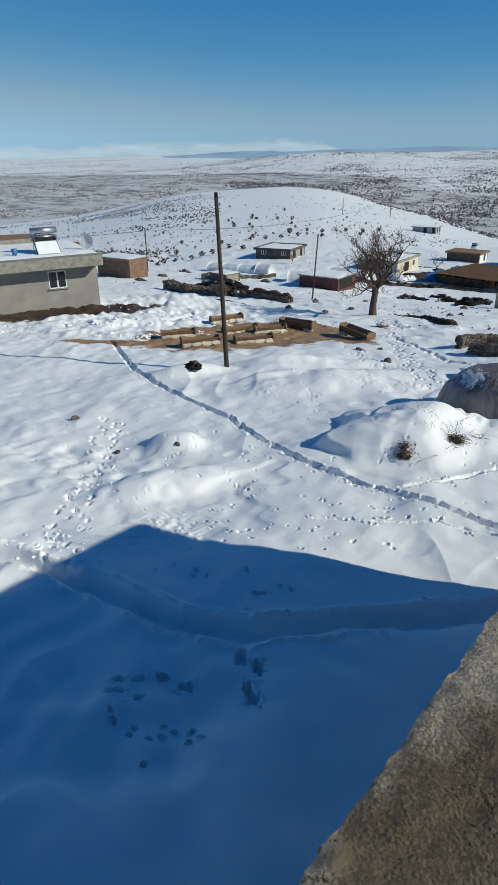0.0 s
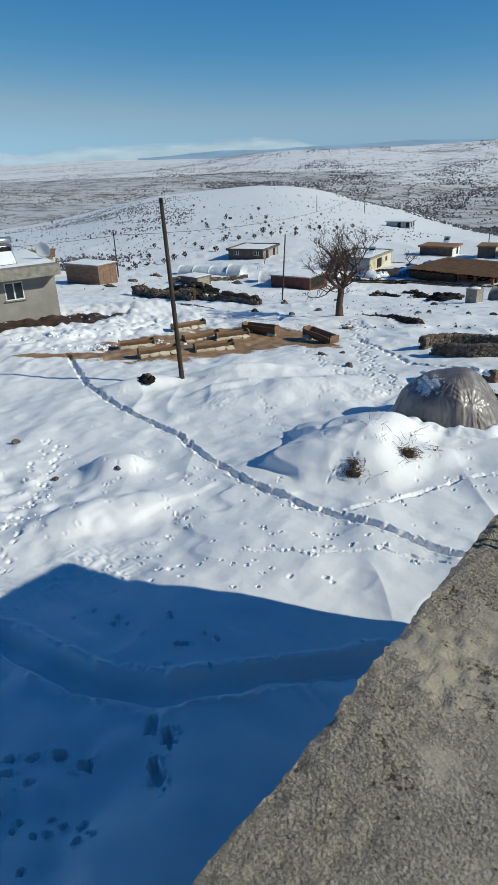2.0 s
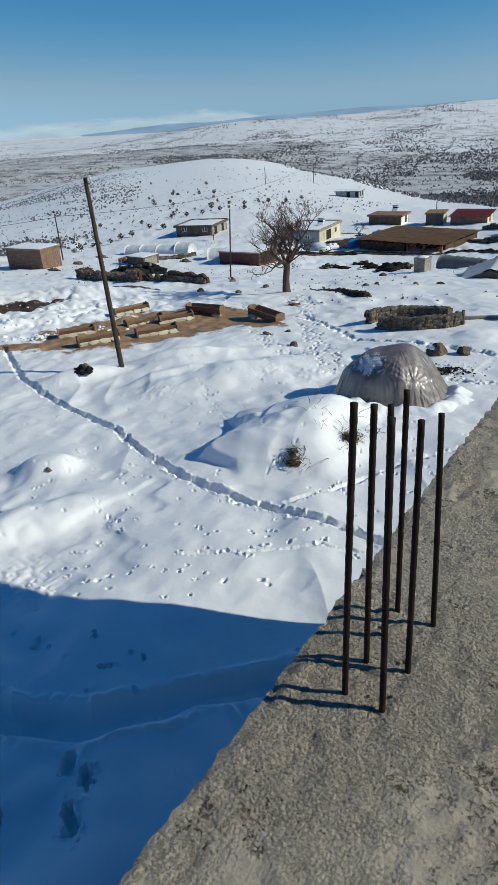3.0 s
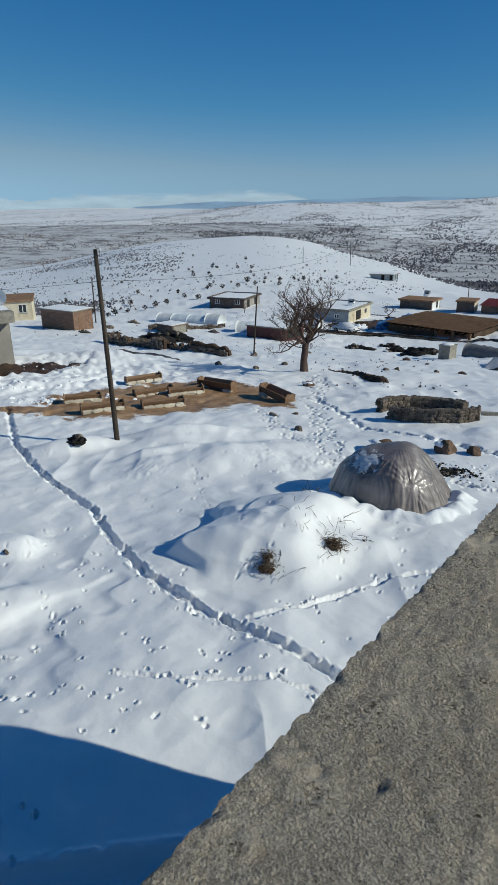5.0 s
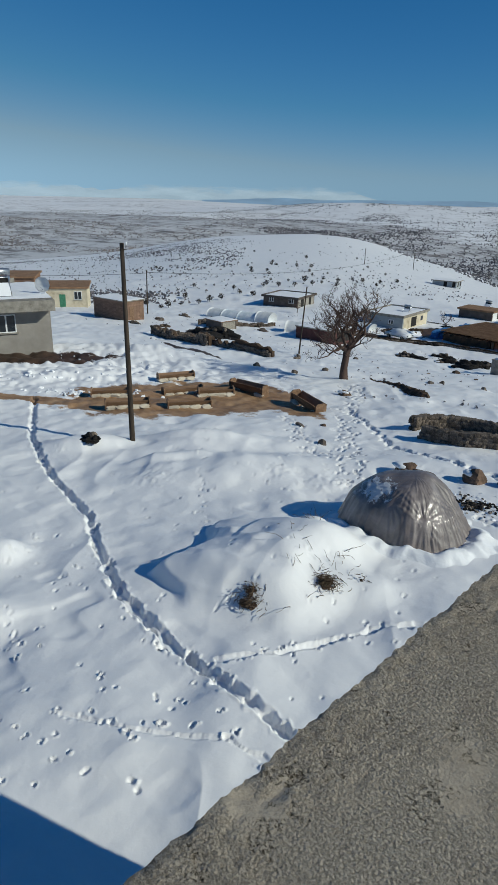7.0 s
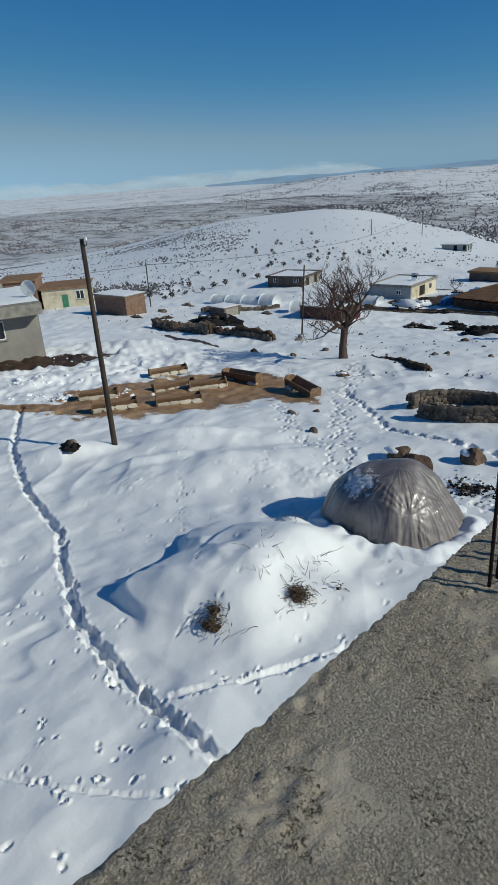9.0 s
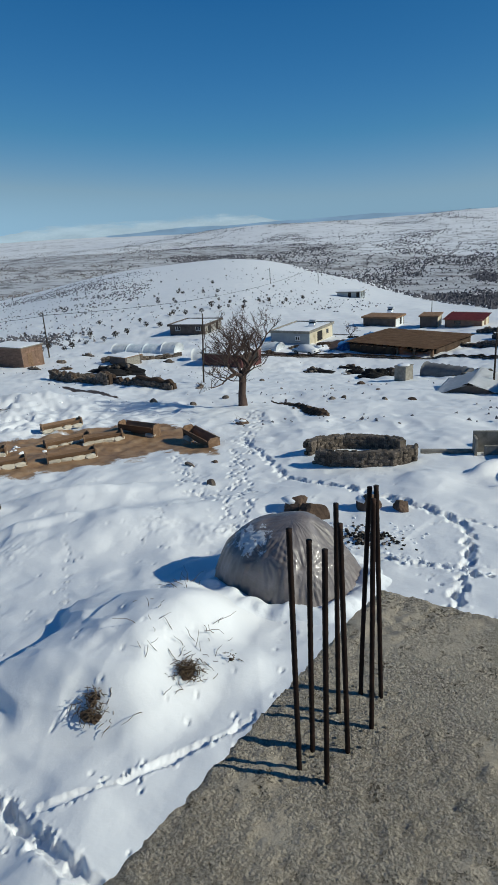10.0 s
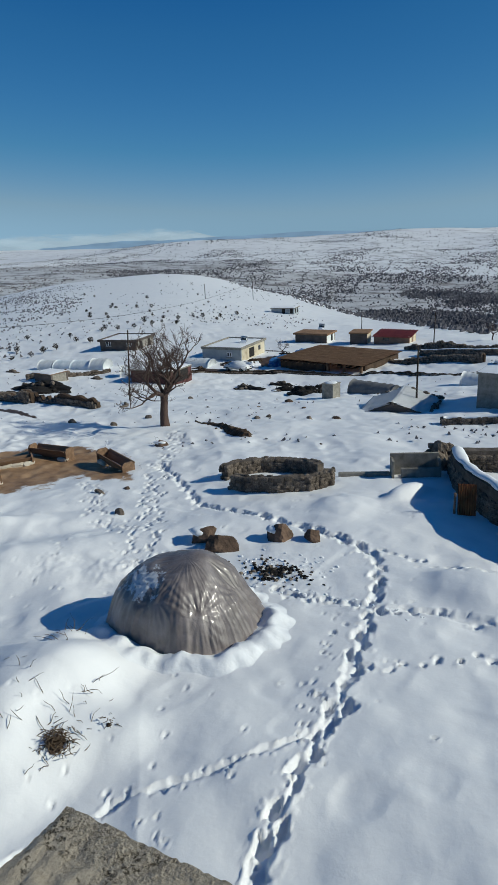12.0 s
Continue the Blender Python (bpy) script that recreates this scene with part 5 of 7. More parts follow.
# ---- bare tree ----
def bare_tree(x, y, h, seed, label, depth=5, trunk=0.24, name="bare_tree"):
    rng = random.Random(seed)
    ob = thing(name, x, y, ground(x, y), label=label, category="tree")
    tr = bmesh.new()
    fork = Vector((0.1, 0.05, h * 0.30))
    tube(tr, [(0, 0, -0.3), (0.02, 0, 0.05), (0.0, 0.0, h * 0.12), fork * 0.75, fork], [trunk * 1.7, trunk * 1.25, trunk, trunk * 0.95, trunk * 0.95], 12)
    part("trunk", tr, M_bark, ob, smooth_=True)

    def grow(limb, spray, p, d, ln, rad, level):
        n_ = 4
        pts = [p]
        for i in range(n_):
            d = (d + Vector((rng.uniform(-0.34, 0.34), rng.uniform(-0.34, 0.34), rng.uniform(-0.15, 0.26)))).normalized()
            pts.append(pts[-1] + d * ln / n_)
        tube(limb if level < 3 else spray, pts, [rad * (1 - 0.45 * i / n_) for i in range(n_ + 1)], 7 if level < 2 else 4, False)
        if level >= depth:
            return
        for k in range(3 if level < 2 else rng.choice((2, 3, 3))):
            q = pts[-1] if k == 0 else pts[rng.randint(1, n_)]
            side = Vector((rng.uniform(-1, 1), rng.uniform(-1, 1), rng.uniform(-0.35, 0.75))).normalized()
            grow(limb, spray, q, (d * 0.75 + side * 0.85).normalized(), ln * rng.uniform(0.55, 0.8), max(rad * 0.55, 0.009), level + 1)

    count = 6 if depth > 4 else 4
    for k in range(count):
        t = 2 * math.pi * k / count + rng.uniform(-0.3, 0.3)
        limb, spray = bmesh.new(), bmesh.new()
        grow(limb, spray, fork - Vector((0, 0, 0.12 * (k % 2))), Vector((math.cos(t) * 0.85, math.sin(t) * 0.85, rng.uniform(0.35, 1.0))).normalized(), h * 0.27, trunk * 0.56, 0)
        lo = part("limb", limb, M_bark, ob, smooth_=True)
        part("twig_spray", spray, M_bark, lo, "fine bare twigs")["kind"] = "stuff"
    return ob


bare_tree(-25.3, 27.68, 6.47, 8, "large leafless grey-barked tree standing in the snow", 6)
bare_tree(-24.74, 102.89, 3.48, 9, "small leafless tree beyond the pens", 4, 0.1)
bare_tree(-74.39, 74.67, 2.32, 10, "small leafless shrub beside a hut", 4, 0.06)
bare_tree(-51.61, 83.76, 3.12, 13, "leafless shrub beside a pale house", 4, 0.07)


# ---- brushwood on the drift ----
def brush(x, y, n_, spread, seed, label, clump=True):
    rng = random.Random(seed)
    z = ground(x, y)
    ob = thing("brushwood", x, y, z, label=label, category="twigs")
    if clump:
        bm = bmesh.new()
        lump(bm, (0, 0, -0.05), (spread * 0.42, spread * 0.34, spread * 0.25), seed, 0.9, 3)
        part("root_clump", bm, M_earth, ob)
    for _ in range(n_):
        t = rng.uniform(0, 6.28)
        if clump:
            r_ = spread * abs(rng.gauss(0, 0.42))
            p = Vector((r_ * math.cos(t) * 1.25, r_ * math.sin(t), rng.uniform(-0.02, 0.16) * (1 - 0.5 * r_ / spread)))
            w = t + rng.choice((-1, 1)) * rng.uniform(0.9, 1.9)
            d, ln = Vector((math.cos(w), math.sin(w), rng.uniform(-0.25, 0.3))).normalized(), spread * rng.choice((0.22, 0.35, 0.45, 0.6))
        else:
            p = Vector((rng.uniform(-1, 1) * spread, rng.uniform(-1, 1) * spread, -0.05))
            p.z += ground(x + p.x, y + p.y) - z
            d, ln = Vector((rng.uniform(-1, 1), rng.uniform(-1, 1), rng.uniform(0.3, 1.3))).normalized(), spread * rng.uniform(0.35, 1.15)
        pts = [p]
        for _k in range(4):
            d = (d + Vector((rng.uniform(-0.6, 0.6), rng.uniform(-0.6, 0.6), rng.uniform(-0.45, 0.3)))).normalized()
            pts.append(pts[-1] + d * ln / 4)
        part("stick", tube(bmesh.new(), pts, [q_ * (1.0 if clump else 0.85) for q_ in (0.008, 0.007, 0.006, 0.005, 0.003)], 5, False), M_twig, ob)


brush(-6.15, 3.95, 230, 0.42, 1, "tangled dry brushwood nest poking out of a snowdrift")
brush(-5.75, 4.75, 16, 0.2, 2, "small dry root stump poking out of the snow")
brush(-6.80, 2.30, 110, 0.38, 3, "dark thorny brushwood half buried in snow")
brush(-6.93, 2.50, 60, 0.32, 4, "dark thorny brushwood half buried in snow")
brush(-6.6, 4.9, 16, 0.55, 5, "thin bent dry stalks on a snowdrift", False)
brush(-7.1, 3.9, 9, 0.5, 6, "thin bent dry stalks on a snowdrift", False)
brush(-7.9, 4.6, 6, 0.5, 7, "thin bent dry stalks on a snowdrift", False)
brush(-6.5, 3.2, 5, 0.45, 8, "thin bent dry stalks on a snowdrift", False)
brush(-8.4, 6.2, 16, 0.45, 9, "thin dry stalks at the foot of a drift", False)
brush(-21.8, 23.2, 4, 0.9, 10, "two thin branches leaning by a stone", False)


# ---- houses ----
def window(parent, x, z, w, h, y=0.0, sill=True):
    """A window in a wall whose outer face lies at y, seen from -y."""
    fr = bmesh.new()
    for a in ((x, x + 0.07, z, z + h), (x + w - 0.07, x + w, z, z + h), (x + 0.07, x + w - 0.07, z, z + 0.07), (x + 0.07, x + w - 0.07, z + h - 0.07, z + h), (x + w / 2 - 0.05, x + w / 2 + 0.05, z + 0.07, z + h - 0.07)):
        box(fr, a[0], a[1], y - 0.03, y + 0.04, a[2], a[3])
    win = part("window", fr, M_frame, parent, "white framed window")
    part("pane", boxed(x + 0.07, x + w / 2 - 0.05, y - 0.005, y + 0.01, z + 0.07, z + h - 0.07), M_glass, win)
    part("pane", boxed(x + w / 2 + 0.05, x + w - 0.07, y - 0.005, y + 0.01, z + 0.07, z + h - 0.07), M_glass, win)
    if sill:
        part("sill", boxed(x - 0.1, x + w + 0.1, y - 0.12, y + 0.02, z - 0.08, z - 0.005), M_conc, win)


def flat_house(name, x, y, turn, w, d, h, wall_m, label, roof_m=None, slab=0.22, over=0.25, parapet=0.0, snow=True, doors=(), windows=(), side_doors=(), side_windows=(), sink=0.8, side_m=None, category="house", size=1.0, front=None):
    """A flat-roofed house: origin at its front left foot, x along the front, y back."""
    ob = thing(name, x, y, ground(x + 0.5 * w * size * math.cos(radians(turn)), y + 0.5 * w * size * math.sin(radians(turn))), turn, label, category, "village houses")
    ob.scale = (size, size, size)
    front = over if front is None else front
    t = 0.3
    part("wall", boxed(0, w, 0, t, -sink, h), wall_m, ob)
    part("wall", boxed(0, w, d - t, d, -sink, h), wall_m, ob)
    part("wall", boxed(0, t, t, d - t, -sink, h), wall_m, ob)
    part("wall", boxed(w - t, w, t, d - t, -sink, h), side_m or wall_m, ob)
    roof = part("roof", boxed(-over, w + over, -front, d + over, h + 0.002, h + slab, 0.03), roof_m or M_conc, ob)
    if parapet:
        for a in ((-over, w + over, -over, -over + 0.18), (-over, w + over, d + over - 0.18, d + over), (-over, -over + 0.18, -over + 0.18, d + over - 0.18), (w + over - 0.18, w + over, -over + 0.18, d + over - 0.18)):
            part("parapet", boxed(*a, h + slab, h + slab + parapet, 0.02), roof_m or M_conc, roof)
    if snow:
        bm = bmesh.new()
        n_ = 14
        i0 = -over + (0.2 if parapet else 0.03)
        g = [[bm.verts.new((i0 + (w - 2 * i0) * i / n_, i0 + (d - 2 * i0) * j / n_, h + slab + (0.004 if i in (0, n_) or j in (0, n_) else 0.10 + 0.07 * noise.noise((i * 0.5 + x, j * 0.5, 2.0))))) for j in range(n_ + 1)] for i in range(n_ + 1)]
        for i in range(n_):
            for j in range(n_):
                bm.faces.new((g[i][j], g[i + 1][j], g[i + 1][j + 1], g[i][j + 1]))
        part("roof_snow", bm, M_snowcap, roof, "smooth snow cover", True)
    for a in windows:
        window(ob, *a)
    # M_dark panels paint the shade of an opening flat on the wall.
    for dx, dw, dh, m in doors:
        part("door", boxed(dx, dx + dw, -0.03, 0.05, 0.02, dh, 0.01), m, ob)
    for dy, dw, dh, m in side_doors:
        part("door", boxed(w - 0.05, w + 0.03, dy, dy + dw, 0.02, dh, 0.01), m, ob)
    for dy, z, dw, dh in side_windows:
        part("window", boxed(w - 0.05, w + 0.02, dy, dy + dw, z, z + dh), M_glass, ob)
    return ob


HEATERS = []


def grey_house():
    hx, hy, turn = -43.65, 7.7, 73.0
    ob = flat_house("grey_house", hx, hy, turn, 7.4, 8.5, 2.95, M_render, "single-storey grey rendered house with a snowy flat roof", slab=0.75, over=0.2, front=1.25, snow=True, windows=[(3.75, 1.4, 1.3, 1.25)], sink=1.2)
    part("back_parapet", boxed(-0.4, 6.0, 7.8, 8.1, 3.7, 4.15), M_conc, ob)
    # outside stair rising to the roof
    st = part("stair", boxed(-3.6, -0.5, 0.0, 0.18, -0.8, 1.0), M_plaster, ob, "plastered outside stair")
    for k in range(11):
        part("stair_wall", boxed(-3.6 + k * 0.29, -3.31 + k * 0.29, 0.19, 1.05, -0.8, 0.95 + k * 0.25), M_plaster, st)
        part("step", boxed(-3.62 + k * 0.29, -3.24 + k * 0.29, 0.02, 1.1, 0.952 + k * 0.25, 1.2 + k * 0.25, 0.01), M_conc, st)
    part("rail", tube(bmesh.new(), [(-3.6, 0.05, 2.0), (-0.4, 0.05, 4.95)], 0.03, 6), M_rust, st)
    for k in range(9):
        part("baluster", tube(bmesh.new(), [(-3.45 + k * 0.36, 0.05, 1.2 + k * 0.33), (-3.45 + k * 0.36, 0.05, 2.1 + k * 0.33)], 0.018, 6), M_rust, st)
    for k in range(6):
        part("roof_bar", tube(bmesh.new(), [(-0.2 + 0.5 * (k // 3), 0.3 + 0.12 * k, 3.6), (-0.25 + 0.5 * (k // 3), 0.3 + 0.12 * k, 4.4)], 0.012, 6), M_rust, ob)
    m0 = ob.matrix_basis
    # solar water heater
    p = m0 @ Vector((4.2, 1.2, 3.78))
    sw = thing("solar_water_heater", *p, turn, "roof solar water heater with a chrome tank and snowy collector", "water heater")
    part("tank", tube(bmesh.new(), [(-0.95, 0.55, 1.55), (0.95, 0.55, 1.55)], 0.24, 20), M_metal, sw, "shiny metal tank", True)
    part("tank", tube(bmesh.new(), [(-0.95, 0.75, 1.05), (0.95, 0.75, 1.05)], 0.2, 20), M_metal, sw, "shiny metal tank", True)
    bm = bmesh.new()
    box(bm, -0.85, 0.85, -0.85, 0.85, -0.04, 0.04, 0.01)
    bmesh.ops.transform(bm, matrix=Matrix.Translation((0, -0.1, 0.55)) @ Matrix.Rotation(radians(40), 4, 'X'), verts=bm.verts)
    part("collector", bm, M_dark, sw, "dark collector panel")
    bm = bmesh.new()
    box(bm, -0.8, 0.8, -0.85, 0.35, 0.045, 0.11, 0.03)
    bmesh.ops.transform(bm, matrix=Matrix.Translation((0, -0.1, 0.55)) @ Matrix.Rotation(radians(40), 4, 'X'), verts=bm.verts)
    part("snow", bm, M_snowcap, sw, "snow on the panel")
    for a in (-0.8, 0.8):
        part("strut", tube(bmesh.new(), [(a, 0.8, 0.0), (a, 0.6, 1.5)], 0.025, 6), M_metal, sw)
        part("strut", tube(bmesh.new(), [(a, -0.7, 0.0), (a, 0.5, 1.4)], 0.025, 6), M_metal, sw)
    HEATERS.append(sw)
    # satellite dish
    p = m0 @ Vector((7.3, 1.6, 3.75))
    sd = thing("satellite_dish", *p, turn - 30, "white round satellite dish on a roof corner", "satellite dish")
    bm = bmesh.new()
    rings = []
    for i in range(7):
        k = i / 6
        rings.append([bm.verts.new((0.55 * k * math.cos(t), -0.16 * (k * k), 0.65 + 0.55 * k * math.sin(t))) for t in (2 * math.pi * j / 24 for j in range(24))] if i else [bm.verts.new((0, 0, 0.65))])
    for j in range(24):
        bm.faces.new((rings[0][0], rings[1][j], rings[1][(j + 1) % 24]))
    for a, b_ in zip(rings[1:], rings[2:]):
        for j in range(24):
            bm.faces.new((a[j], b_[j], b_[(j + 1) % 24], a[(j + 1) % 24]))
    bmesh.ops.solidify(bm, geom=bm.faces[:], thickness=0.02)
    part("reflector", bm, M_frame, sd, smooth_=True)
    part("mast", tube(bmesh.new(), [(0, 0.08, 0), (0, 0.06, 0.65)], 0.03, 8), M_metal, sd)
    part("feed_arm", tube(bmesh.new(), [(0, 0.0, 0.2), (0, -0.5, 0.5)], 0.015, 6), M_metal, sd)
    # blue bucket
    p = m0 @ Vector((1.9, 1.4, 3.8))
    bk = thing("bucket", *p, 0, "small blue plastic bucket on a snowy roof", "bucket")
    part("bucket_body", tube(bmesh.new(), [(0, 0, 0), (0, 0, 0.45)], [0.16, 0.2], 14), M_tarpb, bk, smooth_=True)


grey_house()


def brick_shed():
    ob = flat_house("brick_shed", -84.5, 41.9, 9, 6.8, 3.6, 2.7, M_brick, "small brown brick shed with snow on its flat roof", slab=0.14, over=0.2, side_doors=[(0.9, 0.8, 1.9, M_wood)], sink=1.2, category="shed")
    rng = random.Random(4)
    me = bpy.data.meshes.new("brick")
    bm = boxed(-0.24, 0.24, -0.02, 0.02, -0.085, 0.085, 0.01)
    bm.to_mesh(me)
    bm.free()
    me.materials.append(M_brick)
    for row in range(12):
        for k in range(13):
            b_ = new("brick", me)
            b_.parent = ob
            b_.matrix_basis = Matrix.Translation((0.26 + k * 0.5 + (0.12 if row % 2 else 0) - 0.06, -0.012, 0.1 + row * 0.2))
        for k in range(6):
            if 0.6 < 0.3 + k * 0.52 < 1.9 and row < 10:
                continue
            b_ = new("brick", me)
            b_.parent = ob
            b_.matrix_basis = Matrix.Translation((6.812, 0.35 + k * 0.52 + (0.12 if row % 2 else 0), 0.1 + row * 0.2)) @ pose(0, 0, 0, 0, 0, 90)


brick_shed()
flat_house("yellow_house", -103.3, 42.2, 58, 7.8, 8.6, 3.06, M_plaster, "cream plastered house with an earth roof and green door", M_earthroof, 0.3, 0.3, snow=False, doors=[(3.2, 1.0, 2.1, M_green)], windows=[(5.6, 1.2, 1.3, 1.4)], sink=1.5)
flat_house("brown_annexe", -106.1, 36.5, 58, 5.7, 8.6, 4.7, M_brick, "brown earth-walled annexe behind a grey house", M_earthroof, 0.3, 0.3, snow=False, sink=1.5)
# Hut front faces off the sun: M_darkwall darkens it against the lit end.
flat_house("grey_hut", -88.4, 80.0, 18, 7.2, 7.5, 1.6, M_darkwall, "low earth-walled hut, shade painted into its dark front, snowy flat roof", M_darkwall, slab=0.2, over=0.35, parapet=0.2, windows=[(1.2, 0.8, 1.0, 0.9), (5.4, 0.8, 1.0, 0.9)], side_doors=[(1.5, 1.2, 1.45, M_dark), (5.0, 1.0, 1.45, M_dark)], side_m=M_render, sink=1.5)
# Front out of the sun is coloured blue-grey, the sunlit end cream.
flat_house("white_house", -61.13, 75.94, 10, 5.6, 8.0, 1.45, M_greyshade, "pale house, shaded front painted blue-grey and lit end cream", slab=0.16, over=0.15, parapet=0.16, windows=[(3.6, 0.5, 0.7, 0.6)], side_doors=[(2.6, 1.6, 1.25, M_dark)], side_windows=[(5.6, 0.5, 0.7, 0.6)], side_m=M_plaster, sink=1.5, size=1.17)
flat_house("earth_house", -58.2, 99.1, 6, 6.0, 4.2, 1.3, M_darkwall, "low brown earth house with a white end wall", M_earthroof, 0.3, 0.3, snow=False, side_m=M_white, side_doors=[(2.2, 0.8, 1.6, M_dark)], sink=1.5)
flat_house("small_cream_house", -46.4, 97.2, 14, 2.6, 3.6, 1.55, M_darkwall, "small cream-ended earth house among pens", M_earthroof, 0.2, 0.2, snow=False, side_m=M_plaster, sink=1.5, size=1.09)
flat_house("far_house", -107.0, 167.0, 14, 7.2, 5.0, 1.5, M_greyshade, "distant pale house with a flat snowy roof", slab=0.25, over=0.4, doors=[(3.4, 1.0, 1.7, M_dark), (6.0, 0.9, 1.5, M_dark)], side_doors=[(1.2, 1.0, 1.5, M_dark), (3.4, 1.0, 1.5, M_dark)], sink=2.5)
flat_house("red_shed", -56.01, 55.24, 8, 4.7, 3.7, 1.12, M_maroon, "low red-brown sheet shed under thick snow", slab=0.12, over=0.1, side_doors=[(0.4, 2.6, 1.1, M_dark)], sink=1.2, category="shed", size=1.27)
flat_house("small_stone_hut", -68.84, 50.52, 0, 3.7, 3.0, 1.1, M_darkwall, "tiny grey earth hut with a plank roof", M_wood, 0.12, 0.15, snow=True, side_m=M_conc, sink=1.0, category="hut", size=0.9)
flat_house("grey_store", -9.54, 39.84, 0, 9.1, 6.0, 1.75, M_conc, "grey block store with snow and scrap on its roof", slab=0.12, over=0.1, sink=1.2, category="shed", size=1.04)


def roof_spot(x, y, turn, w, size, h, u, v):
    """A place on the roof of a flat house, from its front left foot."""
    c, s_ = math.cos(radians(turn)), math.sin(radians(turn))
    z = ground(x + 0.5 * w * size * c, y + 0.5 * w * size * s_) + h * size
    return pose(x + (u * c - v * s_) * size, y + (u * s_ + v * c) * size, z, 0, 0, turn) @ Matrix.Diagonal((0.6, 0.6, 0.6, 1))


copy_thing(HEATERS[0], roof_spot(-61.13, 75.94, 10, 5.6, 1.17, 1.66, 4.2, 4.0))
copy_thing(HEATERS[0], roof_spot(-58.93, 101.8, 6, 5.0, 1.03, 1.61, 3.2, 2.5))


def red_roof_house():
    x, y = -42.39, 97.89
    ob = thing("red_roofed_house", x, y, ground(x + 2.5, y), 6, "cream house with a red sheet-metal roof", "house", "village houses")
    ob.scale = (1.28, 1.17, 1.01)
    part("wall", boxed(0, 4.6, 0, 0.25, -1.5, 1.25), M_brick, ob)
    part("wall", boxed(0, 4.6, 3.35, 3.6, -1.5, 1.62), M_brick, ob)
    part("wall", boxed(4.35, 4.6, 0.25, 3.35, -1.5, 1.3), M_plaster, ob, "cream end wall")
    part("wall", boxed(0, 0.25, 0.25, 3.35, -1.5, 1.3), M_brick, ob)
    bm = bmesh.new()
    vs = [bm.verts.new(p) for p in ((-0.25, -0.35, 1.2), (4.85, -0.35, 1.2), (4.85, 3.9, 1.75), (-0.25, 3.9, 1.75))]
    bm.faces.new(vs)
    bmesh.ops.solidify(bm, geom=bm.faces[:], thickness=0.06)
    roof = part("roof", bm, M_redroof, ob, "red sheet-metal roof")
    for k in range(12):
        part("seam", tube(bmesh.new(), [(0.0 + k * 0.42, -0.35, 1.27), (0.0 + k * 0.42, 3.9, 1.82)], 0.025, 4), M_redroof, roof)
    part("door", boxed(4.58, 4.63, 1.2, 2.0, 0, 1.2), M_wood, ob)
    part("window", boxed(1.2, 2.0, -0.02, 0.05, 0.5, 1.0), M_glass, ob)


red_roof_house()


def earth_barn():
    x, y = -46.58, 75.44
    ob = thing("earth_barn", x, y, ground(x + 5, y - 0.5), -3, "wide low barn with a bare brown earth roof", "barn", "village houses")
    ob.scale = (1.10, 1.11, 1.11)
    part("front_wall", boxed(0, 6.6, 0, 0.4, -1.2, 1.05), M_earth, ob)
    part("side_wall", boxed(0, 0.4, 0.4, 10, -1.2, 1.05), M_earth, ob)
    part("side_wall", boxed(11.2, 11.6, 1.0, 10, -1.2, 1.05), M_earth, ob)
    part("back_wall", boxed(0.4, 11.2, 9.6, 10, -1.2, 1.05), M_earth, ob)
    # Near-black wall paints the shade inside the barn's open part.
    part("inner_shade_wall", boxed(6.6, 11.2, 3.0, 3.3, -1.2, 1.05), M_dark, ob)
    for px in (6.75, 9.0, 11.3):
        part("post", boxed(px, px + 0.28, 0.1, 0.38, -0.5, 1.05, 0.02), M_wood, ob)
    bm = bmesh.new()
    nx, ny = 26, 20
    g = [[bm.verts.new((-0.5 + 12.6 * i / nx, -0.4 + 10.8 * j / ny, 1.28 + 0.05 * math.sin(math.pi * j / ny) + 0.05 * noise.noise((i * 0.6, j * 0.6, 1)))) for j in range(ny + 1)] for i in range(nx + 1)]
    for i in range(nx):
        for j in range(ny):
            bm.faces.new((g[i][j], g[i + 1][j], g[i + 1][j + 1], g[i][j + 1]))
    bmesh.ops.solidify(bm, geom=bm.faces[:], thickness=0.24)
    part("earth_roof", bm, M_earthroof, ob, "bare brown earth roof")
    for k in range(14):
        part("beam_end", tube(bmesh.new(), [(0.3 + k * 0.85, -0.55, 1.0), (0.3 + k * 0.85, 0.6, 1.0)], 0.07, 7), M_wood, ob)
    # blue sheeting at its side
    for dx, dy, a in ((-1.5, 1.8, 0.0), (-1.3, 6.5, 0.4)):
        p = ob.matrix_basis @ Vector((dx, dy, 0))
        tp = thing("blue_tarpaulin", p.x, p.y, ground(p.x, p.y), -3, "crumpled blue tarpaulin over goods beside a barn", "tarpaulin")
        bm = bmesh.new()
        lump(bm, (0, 0, 0.3), (1.1, 2.1, 0.85), dx * 7 + a, 0.5, 4)
        part("sheet", bm, M_tarpb, tp)


earth_barn()


# ---- tents, tunnels, boxes ----
M_canvas = mat("snow_dusted_canvas", [(0.3, (0.78, 0.80, 0.82)), (0.7, (0.88, 0.885, 0.89))], 1.2, 6, 0.7, bump=0.5, bump_scale=3, dist=0.05)


